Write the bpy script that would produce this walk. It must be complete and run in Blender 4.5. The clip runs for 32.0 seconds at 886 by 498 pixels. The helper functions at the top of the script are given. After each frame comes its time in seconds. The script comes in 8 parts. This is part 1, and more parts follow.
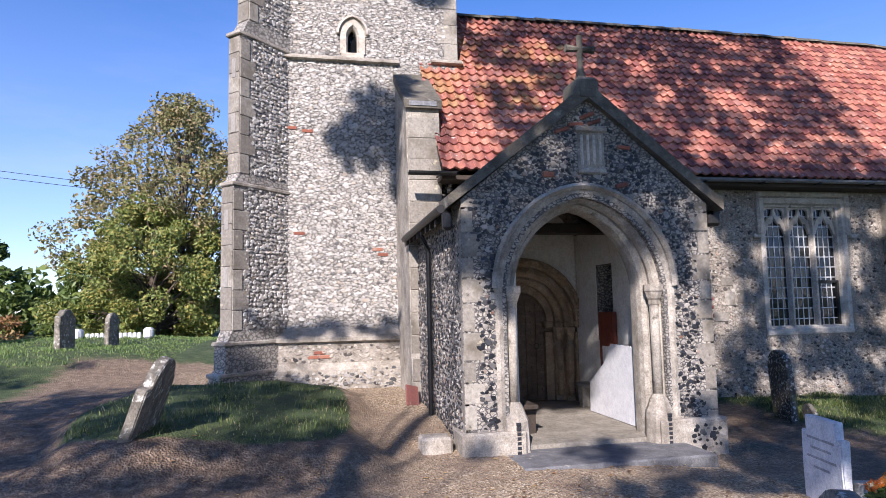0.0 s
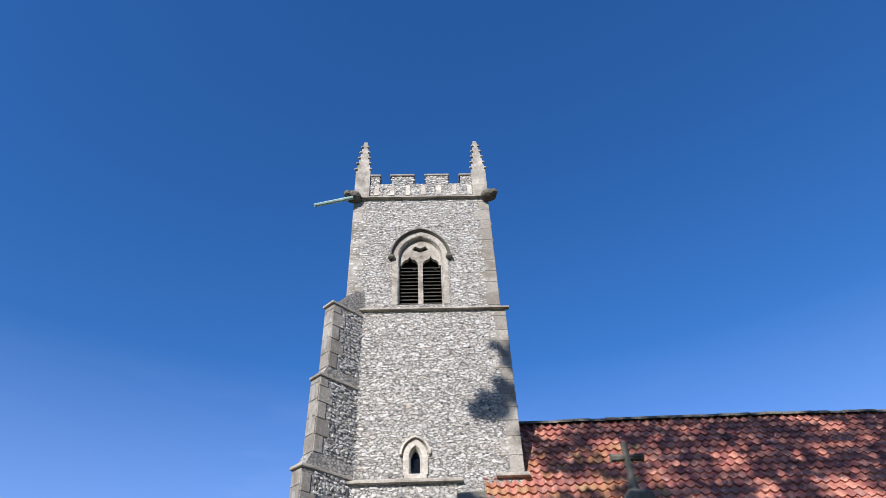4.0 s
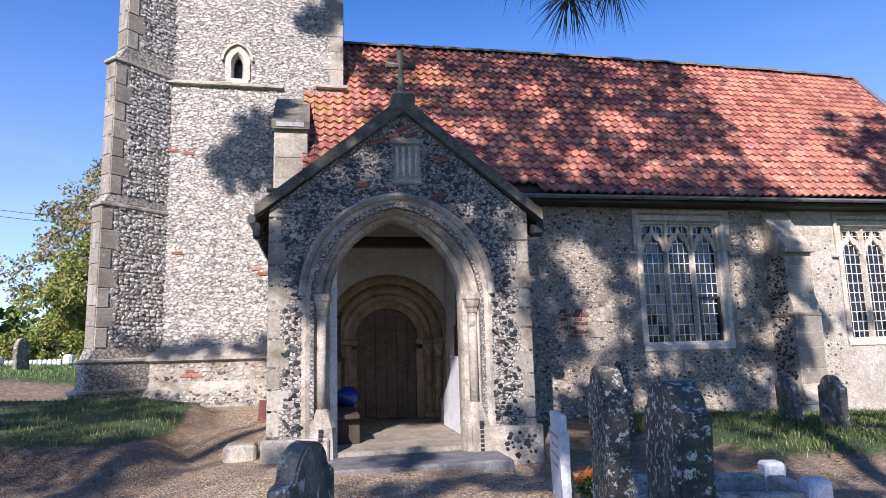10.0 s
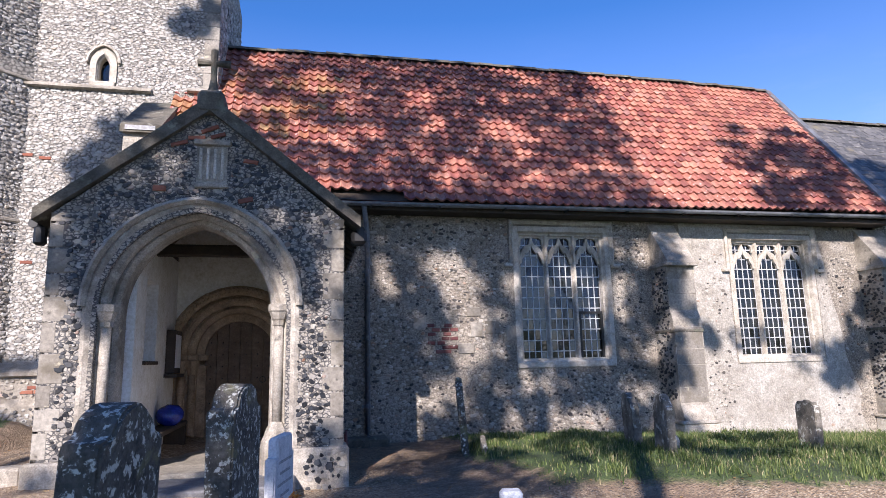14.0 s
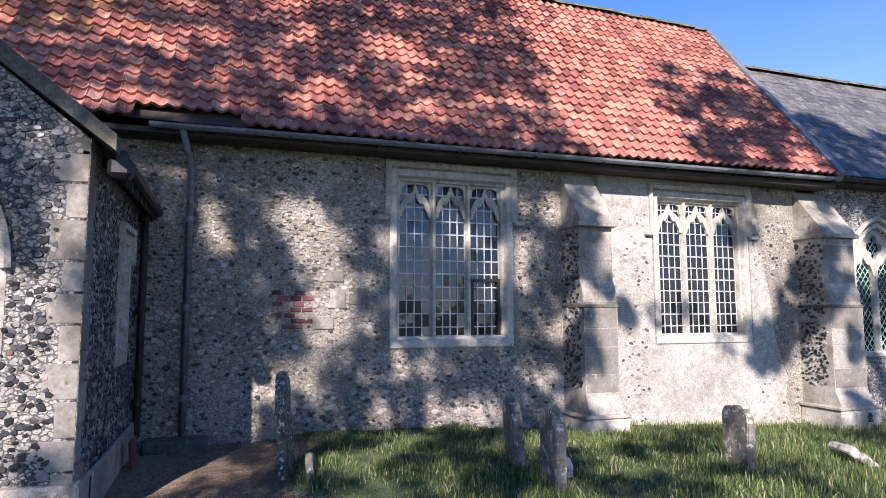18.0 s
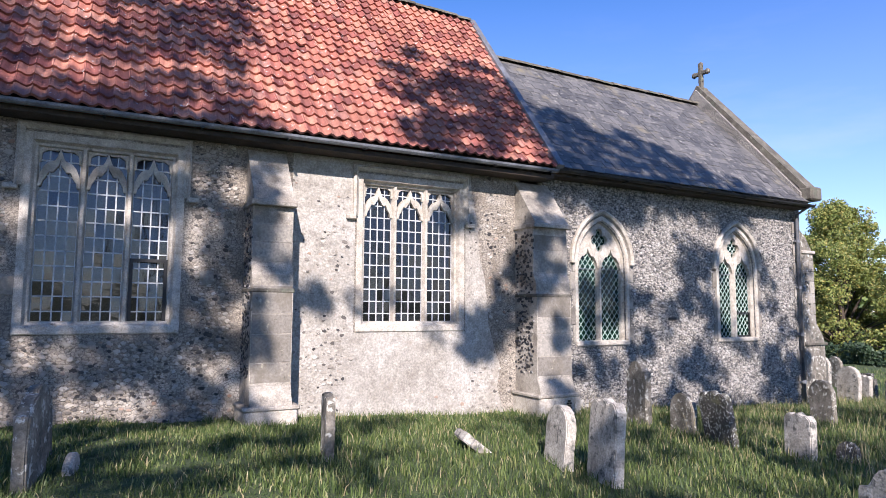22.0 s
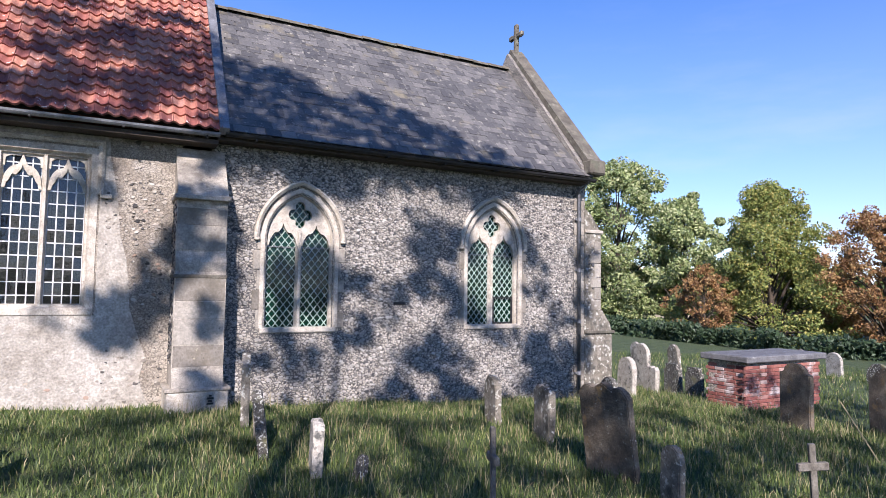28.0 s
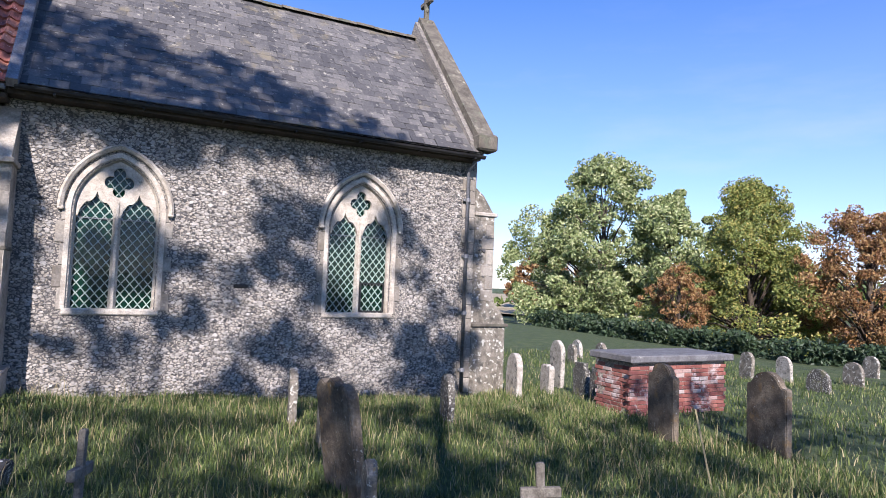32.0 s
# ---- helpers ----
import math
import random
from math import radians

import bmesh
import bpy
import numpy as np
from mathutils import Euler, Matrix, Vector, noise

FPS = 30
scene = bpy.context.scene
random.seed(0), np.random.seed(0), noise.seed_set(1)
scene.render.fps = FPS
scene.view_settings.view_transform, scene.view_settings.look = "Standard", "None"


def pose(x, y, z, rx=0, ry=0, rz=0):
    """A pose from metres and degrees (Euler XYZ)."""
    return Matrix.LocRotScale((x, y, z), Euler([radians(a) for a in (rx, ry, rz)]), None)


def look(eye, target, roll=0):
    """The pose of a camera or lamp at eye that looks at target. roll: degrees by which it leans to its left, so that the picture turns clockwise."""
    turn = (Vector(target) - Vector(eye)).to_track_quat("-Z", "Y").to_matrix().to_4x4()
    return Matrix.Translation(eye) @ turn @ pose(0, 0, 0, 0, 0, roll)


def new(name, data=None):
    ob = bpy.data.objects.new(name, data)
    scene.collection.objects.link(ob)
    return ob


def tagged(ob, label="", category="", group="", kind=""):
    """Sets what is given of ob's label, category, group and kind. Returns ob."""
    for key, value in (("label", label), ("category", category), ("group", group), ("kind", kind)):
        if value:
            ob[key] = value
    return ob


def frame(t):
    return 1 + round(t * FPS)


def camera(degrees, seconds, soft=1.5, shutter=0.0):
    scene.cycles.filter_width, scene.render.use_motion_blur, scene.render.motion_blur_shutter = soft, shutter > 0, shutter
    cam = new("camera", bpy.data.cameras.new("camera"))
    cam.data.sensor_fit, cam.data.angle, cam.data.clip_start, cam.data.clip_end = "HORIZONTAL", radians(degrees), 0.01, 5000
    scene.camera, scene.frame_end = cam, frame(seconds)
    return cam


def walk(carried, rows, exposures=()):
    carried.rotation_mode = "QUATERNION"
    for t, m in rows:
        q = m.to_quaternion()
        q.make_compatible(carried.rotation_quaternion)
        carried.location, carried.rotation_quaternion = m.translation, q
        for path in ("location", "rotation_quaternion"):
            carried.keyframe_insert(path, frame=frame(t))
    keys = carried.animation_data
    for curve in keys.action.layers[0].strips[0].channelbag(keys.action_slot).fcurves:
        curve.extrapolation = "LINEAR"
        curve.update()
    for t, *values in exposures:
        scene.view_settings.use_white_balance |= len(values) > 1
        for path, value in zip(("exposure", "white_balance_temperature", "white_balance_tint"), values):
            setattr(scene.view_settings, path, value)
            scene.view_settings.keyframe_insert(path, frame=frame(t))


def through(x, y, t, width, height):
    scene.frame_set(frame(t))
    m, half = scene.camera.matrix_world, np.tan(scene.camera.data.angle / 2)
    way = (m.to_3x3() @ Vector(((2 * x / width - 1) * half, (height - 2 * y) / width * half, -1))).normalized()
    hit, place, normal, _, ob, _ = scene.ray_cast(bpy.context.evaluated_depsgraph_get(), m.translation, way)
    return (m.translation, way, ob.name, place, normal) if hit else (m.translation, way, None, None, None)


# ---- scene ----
# the walk: seconds, eye (x, y, z), yaw, pitch, roll in degrees
PATH = [
    (0, -8.583, -10.474, 1.780, -12.11, 5.30, -1.20),
    (0.5, -8.705, -10.787, 1.897, -5.34, 8.19, -1.27),
    (1, -8.521, -10.883, 1.910, -0.84, 15.42, -1.33),
    (1.5, -8.157, -10.657, 1.952, 1.10, 24.79, -1.89),
    (2, -7.857, -10.430, 1.932, 1.44, 29.80, -2.19),
    (2.5, -7.723, -10.321, 1.981, -0.25, 34.46, -2.08),
    (4.5, -7.522, -10.514, 2.130, -3.00, 41.00, -2.48),
    (5, -7.702, -10.560, 2.091, -4.01, 37.18, -2.11),
    (5.5, -8.044, -10.678, 1.963, -5.39, 30.14, -2.14),
    (6, -8.362, -10.838, 1.951, -6.84, 21.51, -2.01),
    (6.5, -8.547, -10.855, 1.934, -8.13, 13.58, -2.14),
    (7, -8.321, -10.768, 1.814, -7.82, 9.27, -1.61),
    (7.5, -7.934, -10.753, 1.655, -8.22, 6.91, -1.37),
    (8, -7.565, -10.845, 1.575, -8.51, 5.95, -1.35),
    (8.5, -7.239, -10.836, 1.505, -9.17, 6.84, -1.57),
    (9, -6.966, -10.886, 1.426, -10.45, 7.76, -1.64),
    (9.5, -6.696, -11.008, 1.304, -11.79, 8.42, -1.57),
    (10, -6.241, -11.060, 1.351, -11.79, 8.68, -1.62),
    (10.5, -5.803, -11.010, 1.348, -11.64, 9.10, -1.67),
    (11, -5.414, -11.096, 1.306, -11.61, 9.34, -1.67),
    (11.5, -5.114, -11.159, 1.310, -12.09, 9.64, -1.73),
    (12, -4.813, -11.238, 1.308, -12.17, 9.75, -1.71),
    (12.5, -4.559, -11.369, 1.319, -12.23, 9.87, -1.62),
    (13, -4.386, -11.332, 1.279, -12.35, 9.99, -1.55),
    (13.5, -4.173, -11.158, 1.268, -12.62, 10.12, -1.46),
    (14, -3.925, -11.027, 1.282, -12.73, 10.12, -1.39),
    (14.5, -3.733, -10.907, 1.298, -13.09, 10.29, -1.27),
    (16.5, -3.130, -9.323, 1.440, -16.75, 7.94, -0.54),
    (17, -2.934, -9.080, 1.546, -17.57, 6.85, -0.22),
    (17.5, -2.571, -8.941, 1.617, -18.07, 6.23, -0.20),
    (18, -2.304, -8.892, 1.656, -18.77, 5.65, -0.11),
    (18.5, -2.073, -8.940, 1.798, -19.45, 4.82, -0.01),
    (19, -1.728, -9.190, 1.801, -19.53, 4.78, -0.04),
    (19.5, -1.345, -9.262, 1.716, -19.60, 4.91, -0.12),
    (20, -0.828, -9.257, 1.654, -19.81, 5.23, -0.35),
    (20.5, -0.419, -9.318, 1.555, -23.02, 5.62, -0.29),
    (21, -0.008, -9.370, 1.489, -26.93, 5.56, 0.21),
    (21.5, 0.441, -9.512, 1.500, -27.95, 5.42, 0.38),
    (22, 0.893, -9.610, 1.491, -28.36, 5.39, 0.34),
    (22.5, 1.360, -9.641, 1.465, -28.49, 5.35, 0.30),
    (23, 1.877, -9.753, 1.438, -28.69, 5.34, 0.27),
    (23.5, 2.321, -9.838, 1.398, -28.84, 5.36, 0.33),
    (24, 2.800, -9.881, 1.402, -28.84, 5.21, 0.49),
    (24.5, 3.277, -9.943, 1.382, -28.90, 5.15, 0.59),
    (25, 3.764, -9.964, 1.362, -28.87, 4.99, 0.72),
    (25.5, 4.293, -10.090, 1.453, -28.61, 4.75, 0.84),
    (27.5, 6.171, -11.216, 1.630, -28.08, 3.52, 0.87),
    (28, 6.652, -11.162, 1.597, -28.18, 3.60, 0.89),
    (28.5, 7.100, -11.167, 1.550, -28.34, 3.74, 0.97),
    (29, 7.511, -11.146, 1.487, -28.60, 3.95, 1.08),
    (29.5, 7.974, -11.096, 1.417, -28.93, 4.11, 1.19),
    (30, 8.323, -11.234, 1.353, -29.16, 4.18, 1.46),
    (30.5, 8.726, -11.360, 1.315, -29.21, 4.15, 1.76),
    (31, 9.145, -11.471, 1.366, -29.07, 4.00, 2.12),
    (31.5, 9.580, -11.452, 1.471, -28.85, 3.57, 1.95),
    (32, 9.787, -11.282, 1.448, -27.24, 3.30, 2.25),
]


def glance(x, y, z, yaw, pitch, roll):
    a, b = radians(yaw), radians(pitch)
    return look((x, y, z), (x - math.sin(a) * math.cos(b), y + math.cos(a) * math.cos(b), z + math.sin(b)), roll)


cam = camera(70.30, 32.0, soft=0.45)
walk(cam, [(t, glance(*row)) for t, *row in PATH], [(0.0, 0.95, 6050, 21), (1.0, 0.85, 6050, 20), (2.0, 0.72, 5950, 16), (5.0, 0.7, 5900, 13), (6.0, 0.75, 5950, 16), (7.5, 0.9, 6050, 21), (9.0, 1.0, 6050, 20), (14.0, 1.05, 6050, 21), (18.0, 1.2, 6050, 21), (21.0, 1.1, 6050, 21), (24.0, 1.0, 6050, 22), (32.0, 1.0, 6050, 22)])

# ---- light: clear autumn sky, low sun from the south-south-west ----
SUN_AZ, SUN_EL = 25.0, 33.0  # degrees west of south, above the horizon
TO_SUN = Vector((-math.sin(radians(SUN_AZ)) * math.cos(radians(SUN_EL)), -math.cos(radians(SUN_AZ)) * math.cos(radians(SUN_EL)), math.sin(radians(SUN_EL))))
world = bpy.data.worlds.new("sky")
scene.world = world
world.use_nodes = True
nt = world.node_tree
sky = nt.nodes.new("ShaderNodeTexSky")
sky.sky_type, sky.sun_disc = "NISHITA", False
sky.sun_elevation, sky.sun_rotation = radians(SUN_EL), radians(180 + SUN_AZ)
sky.air_density, sky.dust_density, sky.ozone_density = 1.0, 0.0, 5.0
nt.nodes["Background"].inputs["Strength"].default_value = 0.112
deep = nt.nodes.new("ShaderNodeHueSaturation")
deep.inputs["Saturation"].default_value, deep.inputs["Value"].default_value = 1.2, 0.89
deep.inputs["Hue"].default_value = 0.505
nt.links.new(sky.outputs[0], deep.inputs["Color"])
# thin high cloud in streaks towards the horizon
way = nt.nodes.new("ShaderNodeTexCoord")
squash = nt.nodes.new("ShaderNodeMapping")
squash.inputs["Scale"].default_value = (1.6, 1.6, 7.0)
squash.inputs["Rotation"].default_value = (0.12, 0.05, 0.6)
nt.links.new(way.outputs["Generated"], squash.inputs["Vector"])
wisp = nt.nodes.new("ShaderNodeTexNoise")
wisp.inputs["Scale"].default_value, wisp.inputs["Detail"].default_value, wisp.inputs["Roughness"].default_value = 1.7, 7.0, 0.6
nt.links.new(squash.outputs[0], wisp.inputs["Vector"])
veil = nt.nodes.new("ShaderNodeMapRange")
veil.inputs["From Min"].default_value, veil.inputs["From Max"].default_value, veil.inputs["To Max"].default_value = 0.5, 0.8, 0.55
veil.inputs["To Min"].default_value = 0.3
nt.links.new(wisp.outputs["Fac"], veil.inputs["Value"])
split = nt.nodes.new("ShaderNodeSeparateXYZ")
nt.links.new(way.outputs["Generated"], split.inputs[0])
low = nt.nodes.new("ShaderNodeMapRange")
low.inputs["From Min"].default_value, low.inputs["From Max"].default_value = 0.5, 0.08
nt.links.new(split.outputs["Z"], low.inputs["Value"])
both = nt.nodes.new("ShaderNodeMath")
both.operation = "MULTIPLY"
nt.links.new(veil.outputs[0], both.inputs[0])
nt.links.new(low.outputs[0], both.inputs[1])
cloud = nt.nodes.new("ShaderNodeMix")
cloud.data_type = "RGBA"
cloud.inputs[7].default_value = (4.4, 4.4, 6.5, 1)
nt.links.new(both.outputs[0], cloud.inputs[0])
nt.links.new(deep.outputs[0], cloud.inputs[6])
nt.links.new(cloud.outputs[2], nt.nodes["Background"].inputs["Color"])
lamp = bpy.data.lights.new("sun", "SUN")
lamp.energy, lamp.angle, lamp.color = 4.8, radians(0.55), (1.0, 0.92, 0.8)
sun = new("sun", lamp)
sun.matrix_world = look(TO_SUN * 60, (0, 0, 0))

# ---- materials ----


def nodes(name):
    m = bpy.data.materials.new(name)
    m.use_nodes = True
    t = m.node_tree
    return m, t, t.nodes["Principled BSDF"]


def node(t, kind, **kw):
    n = t.nodes.new("ShaderNode" + kind)
    for k, v in kw.items():
        n.inputs[k.replace("_", " ")].default_value = v
    return n


TONE = 0.84


def toned(stops):
    return [(p, tuple(TONE * k for k in c)) for p, c in stops]


def ramp(t, src, stops):
    r = t.nodes.new("ShaderNodeValToRGB")
    e = r.color_ramp.elements
    while len(e) < len(stops):
        e.new(0.5)
    for el, (p, c) in zip(e, stops):
        el.position, el.color = p, (*c, 1)
    t.links.new(src, r.inputs[0])
    return r.outputs[0]


def mix(t, fac, a, b, mode="MIX"):
    n = t.nodes.new("ShaderNodeMix")
    n.data_type, n.blend_type = "RGBA", mode
    for k, v in ((0, fac), (6, a), (7, b)):
        if isinstance(v, bpy.types.NodeSocket):
            t.links.new(v, n.inputs[k])
        else:
            n.inputs[k].default_value = (*v, 1) if k else v
    return n.outputs[2]


def noise_at(t, scale, detail=6.0, rough=0.6, coord=None):
    n = node(t, "TexNoise", Scale=scale, Detail=detail, Roughness=rough)
    t.links.new(coord or place(t), n.inputs["Vector"])
    return n.outputs["Fac"]


def place(t):
    for n in t.nodes:
        if n.bl_idname == "ShaderNodeNewGeometry":
            return n.outputs["Position"]
    return t.nodes.new("ShaderNodeNewGeometry").outputs["Position"]


def bump(t, b, height, strength=0.4, dist=0.02):
    n = node(t, "Bump", Strength=strength, Distance=dist)
    t.links.new(height, n.inputs["Height"])
    t.links.new(n.outputs[0], b.inputs["Normal"])


def island(t):
    place(t)
    return next(n for n in t.nodes if n.bl_idname == "ShaderNodeNewGeometry").outputs["Random Per Island"]


def chance(t):
    return t.nodes.new("ShaderNodeObjectInfo").outputs["Random"]


def surface(name, stops, scale=3.0, rough=0.85, stain=None, fine=60.0, relief=0.35, dist=0.01, metal=0.0, joint_shade=None):
    """Noise-driven colour at two scales, with optional stains: (colour, scale, low, high), and optional shade lines
    between stones: (colour, scale, width).
    """
    m, t, b = nodes(name)
    c = ramp(t, noise_at(t, scale), toned(stops))
    f = noise_at(t, fine, 3)
    c = mix(t, 0.5, c, ramp(t, f, [(0.3, (0.22, 0.22, 0.22)), (0.7, (0.78, 0.78, 0.78))]), "OVERLAY")
    c = mix(t, 0.45, c, ramp(t, noise_at(t, fine * 0.22, 6, 0.7), [(0.32, (0.22, 0.2, 0.18)), (0.66, (0.75, 0.75, 0.75))]), "OVERLAY")
    for col, sc, lo, hi in stain or ():
        c = mix(t, ramp(t, noise_at(t, sc, 8, 0.65), [(lo, (0, 0, 0)), (hi, (1, 1, 1))]), c, col)
    # shade in the recessed joints between stones, painted as dark cell edges
    if joint_shade:
        col, sc, wide = joint_shade
        v = node(t, "TexVoronoi", Scale=sc)
        v.feature = "DISTANCE_TO_EDGE"
        bent = t.nodes.new("ShaderNodeVectorMath")
        bent.operation = "ADD"
        wob = node(t, "TexNoise", Scale=sc * 0.7, Detail=3.0)
        t.links.new(place(t), wob.inputs["Vector"])
        half = t.nodes.new("ShaderNodeVectorMath")
        half.operation = "SCALE"
        half.inputs["Scale"].default_value = 0.9 / sc
        t.links.new(wob.outputs["Color"], half.inputs[0])
        flat = t.nodes.new("ShaderNodeVectorMath")
        flat.operation, flat.inputs[1].default_value = "MULTIPLY", (1.0, 1.0, 1.45)
        t.links.new(place(t), flat.inputs[0])
        t.links.new(flat.outputs[0], bent.inputs[0])
        t.links.new(half.outputs[0], bent.inputs[1])
        t.links.new(bent.outputs[0], v.inputs["Vector"])
        c = mix(t, ramp(t, v.outputs["Distance"], [(wide * 0.4, (0.85, 0.85, 0.85)), (wide, (0, 0, 0))]), c, col)
    t.links.new(c, b.inputs["Base Color"])
    b.inputs["Roughness"].default_value, b.inputs["Metallic"].default_value = rough, metal
    bump(t, b, f, relief, dist)
    return m


def pieces(name, stops, rough=0.7, per_object=False, fine=40.0, stain=None, relief=0.3, dist=0.006, gloss=None, amount=0.4):
    """Each piece takes its own tone."""
    m, t, b = nodes(name)
    c = ramp(t, chance(t) if per_object else island(t), toned(stops))
    f = noise_at(t, fine, 4)
    c = mix(t, amount, c, ramp(t, f, [(0.25, (0.25, 0.25, 0.25)), (0.75, (0.8, 0.8, 0.8))]), "OVERLAY")
    for col, sc, lo, hi in stain or ():
        c = mix(t, ramp(t, noise_at(t, sc, 8, 0.65), [(lo, (0, 0, 0)), (hi, (1, 1, 1))]), c, col)
    t.links.new(c, b.inputs["Base Color"])
    b.inputs["Roughness"].default_value = rough
    bump(t, b, f, relief, dist)
    return m


LICHEN = (0.36, 0.35, 0.27)
MORTAR = surface("lime_mortar", [(0.3, (0.25, 0.21, 0.165)), (0.5, (0.38, 0.335, 0.275)), (0.7, (0.52, 0.475, 0.4))], 1.1, 0.95,
                 [((0.26, 0.225, 0.18), 2.3, 0.58, 0.74), ((0.13, 0.11, 0.088), 24.0, 0.53, 0.6), ((0.68, 0.64, 0.57), 0.6, 0.56, 0.72)], 45, 0.9, 0.025, joint_shade=((0.13, 0.115, 0.097), 19.0, 0.09))
MORTAR_TOWER = surface("pale_mortar", [(0.3, (0.33, 0.308, 0.275)), (0.6, (0.45, 0.422, 0.375)), (0.75, (0.54, 0.51, 0.455))], 1.4, 0.95, [((0.28, 0.25, 0.21), 1.8, 0.6, 0.75)], 50, 0.9, 0.02, joint_shade=((0.09, 0.085, 0.08), 12.0, 0.13))
MORTAR_DARK = surface("grey_mortar", [(0.3, (0.3, 0.275, 0.235)), (0.6, (0.47, 0.435, 0.375))], 1.6, 0.95, [((0.13, 0.12, 0.1), 2.0, 0.55, 0.7), ((0.07, 0.065, 0.058), 26.0, 0.55, 0.61)], 50, 0.9, 0.02, joint_shade=((0.05, 0.05, 0.055), 16.0, 0.16))
FLINT_TOWER = pieces("pale_flint", [(0.0, (0.09, 0.087, 0.085)), (0.08, (0.2, 0.19, 0.18)), (0.18, (0.36, 0.343, 0.313)), (0.5, (0.47, 0.451, 0.418)), (0.9, (0.57, 0.551, 0.514)), (1.0, (0.42, 0.35, 0.27))], 0.6, fine=30)
FLINT_NAVE = pieces("weathered_flint", [(0.0, (0.035, 0.033, 0.033)), (0.15, (0.1, 0.088, 0.078)), (0.24, (0.24, 0.21, 0.175)), (0.5, (0.35, 0.31, 0.26)), (0.8, (0.43, 0.39, 0.33)), (0.94, (0.52, 0.485, 0.425)), (1.0, (0.33, 0.2, 0.13))], 0.65, fine=30)
FLINT_CHANCEL = pieces("grey_flint", [(0.0, (0.045, 0.045, 0.048)), (0.2, (0.12, 0.117, 0.11)), (0.3, (0.26, 0.245, 0.22)), (0.7, (0.38, 0.36, 0.325)), (1.0, (0.5, 0.475, 0.43))], 0.6, fine=30)
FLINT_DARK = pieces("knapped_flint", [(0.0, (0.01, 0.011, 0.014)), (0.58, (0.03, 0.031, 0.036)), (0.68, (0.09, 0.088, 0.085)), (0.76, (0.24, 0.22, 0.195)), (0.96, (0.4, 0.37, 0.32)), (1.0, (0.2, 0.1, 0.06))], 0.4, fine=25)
ASHLAR = surface("weathered_limestone", [(0.3, (0.23, 0.205, 0.17)), (0.5, (0.37, 0.335, 0.28)), (0.7, (0.5, 0.46, 0.395))], 2.2, 0.9,
                 [((0.13, 0.11, 0.085), 1.9, 0.52, 0.7), ((0.5, 0.45, 0.32), 5.0, 0.64, 0.72), ((0.09, 0.08, 0.065), 6.5, 0.6, 0.72)], 55, 0.7, 0.01)
ASHLAR_PIECE = pieces("limestone_blocks", [(0.0, (0.22, 0.197, 0.165)), (0.5, (0.29, 0.263, 0.222)), (1.0, (0.37, 0.34, 0.29))], 0.9, True, 28, [((0.14, 0.12, 0.09), 2.1, 0.48, 0.68), ((0.52, 0.47, 0.34), 6.0, 0.62, 0.72), ((0.09, 0.08, 0.065), 9.0, 0.62, 0.7)], amount=0.65)
FRAME = surface("pale_window_stone", [(0.3, (0.4, 0.355, 0.29)), (0.55, (0.54, 0.495, 0.42)), (0.75, (0.66, 0.62, 0.545))], 3.0, 0.85, [((0.2, 0.17, 0.13), 2.6, 0.56, 0.74), ((0.12, 0.105, 0.085), 7.0, 0.64, 0.74)], 60, 0.6, 0.008)
COPING = surface("dark_lichened_stone", [(0.3, (0.07, 0.062, 0.05)), (0.6, (0.16, 0.145, 0.115))], 4.0, 0.95, [(LICHEN, 5.0, 0.58, 0.7), ((0.09, 0.1, 0.07), 2.5, 0.55, 0.7)], 60, 0.6, 0.01)
RENDER = surface("patchy_lime_render", [(0.3, (0.32, 0.29, 0.245)), (0.5, (0.42, 0.392, 0.342)), (0.7, (0.5, 0.475, 0.425))], 1.3, 0.95, [((0.27, 0.235, 0.19), 2.6, 0.56, 0.7), ((0.45, 0.36, 0.25), 4.0, 0.66, 0.76)], 30, 0.8, 0.02)
PLASTER = surface("limewashed_plaster", [(0.3, (0.74, 0.71, 0.64)), (0.7, (0.88, 0.86, 0.8))], 1.5, 0.9, [((0.5, 0.46, 0.39), 1.6, 0.62, 0.8)], 30, 0.3, 0.008)
NORMAN = surface("brown_carved_stone", [(0.3, (0.26, 0.18, 0.11)), (0.6, (0.45, 0.33, 0.21)), (0.8, (0.6, 0.49, 0.36))], 4.0, 0.9, [((0.13, 0.1, 0.07), 3.0, 0.56, 0.74)], 60, 0.5, 0.008)
TILE = pieces("clay_pantile", [(0.0, (0.17, 0.055, 0.048)), (0.2, (0.31, 0.1, 0.078)), (0.55, (0.44, 0.17, 0.115)), (0.85, (0.54, 0.245, 0.165)), (1.0, (0.3, 0.15, 0.125))], 0.75, True, 18,
              [((0.2, 0.075, 0.055), 0.6, 0.5, 0.78), ((0.6, 0.54, 0.5), 12.0, 0.62, 0.66), ((0.07, 0.035, 0.03), 5.0, 0.6, 0.72)], 0.35, 0.01, amount=0.55)
TILE_STUFF = pieces("clay_pantiles", [(0.0, (0.17, 0.055, 0.048)), (0.2, (0.31, 0.1, 0.078)), (0.55, (0.44, 0.17, 0.115)), (0.85, (0.54, 0.245, 0.165)), (1.0, (0.3, 0.15, 0.125))], 0.75, False, 18,
                    [((0.2, 0.075, 0.055), 0.6, 0.5, 0.78), ((0.6, 0.54, 0.5), 12.0, 0.62, 0.66), ((0.07, 0.035, 0.03), 5.0, 0.6, 0.72)], 0.35, 0.01, amount=0.55)
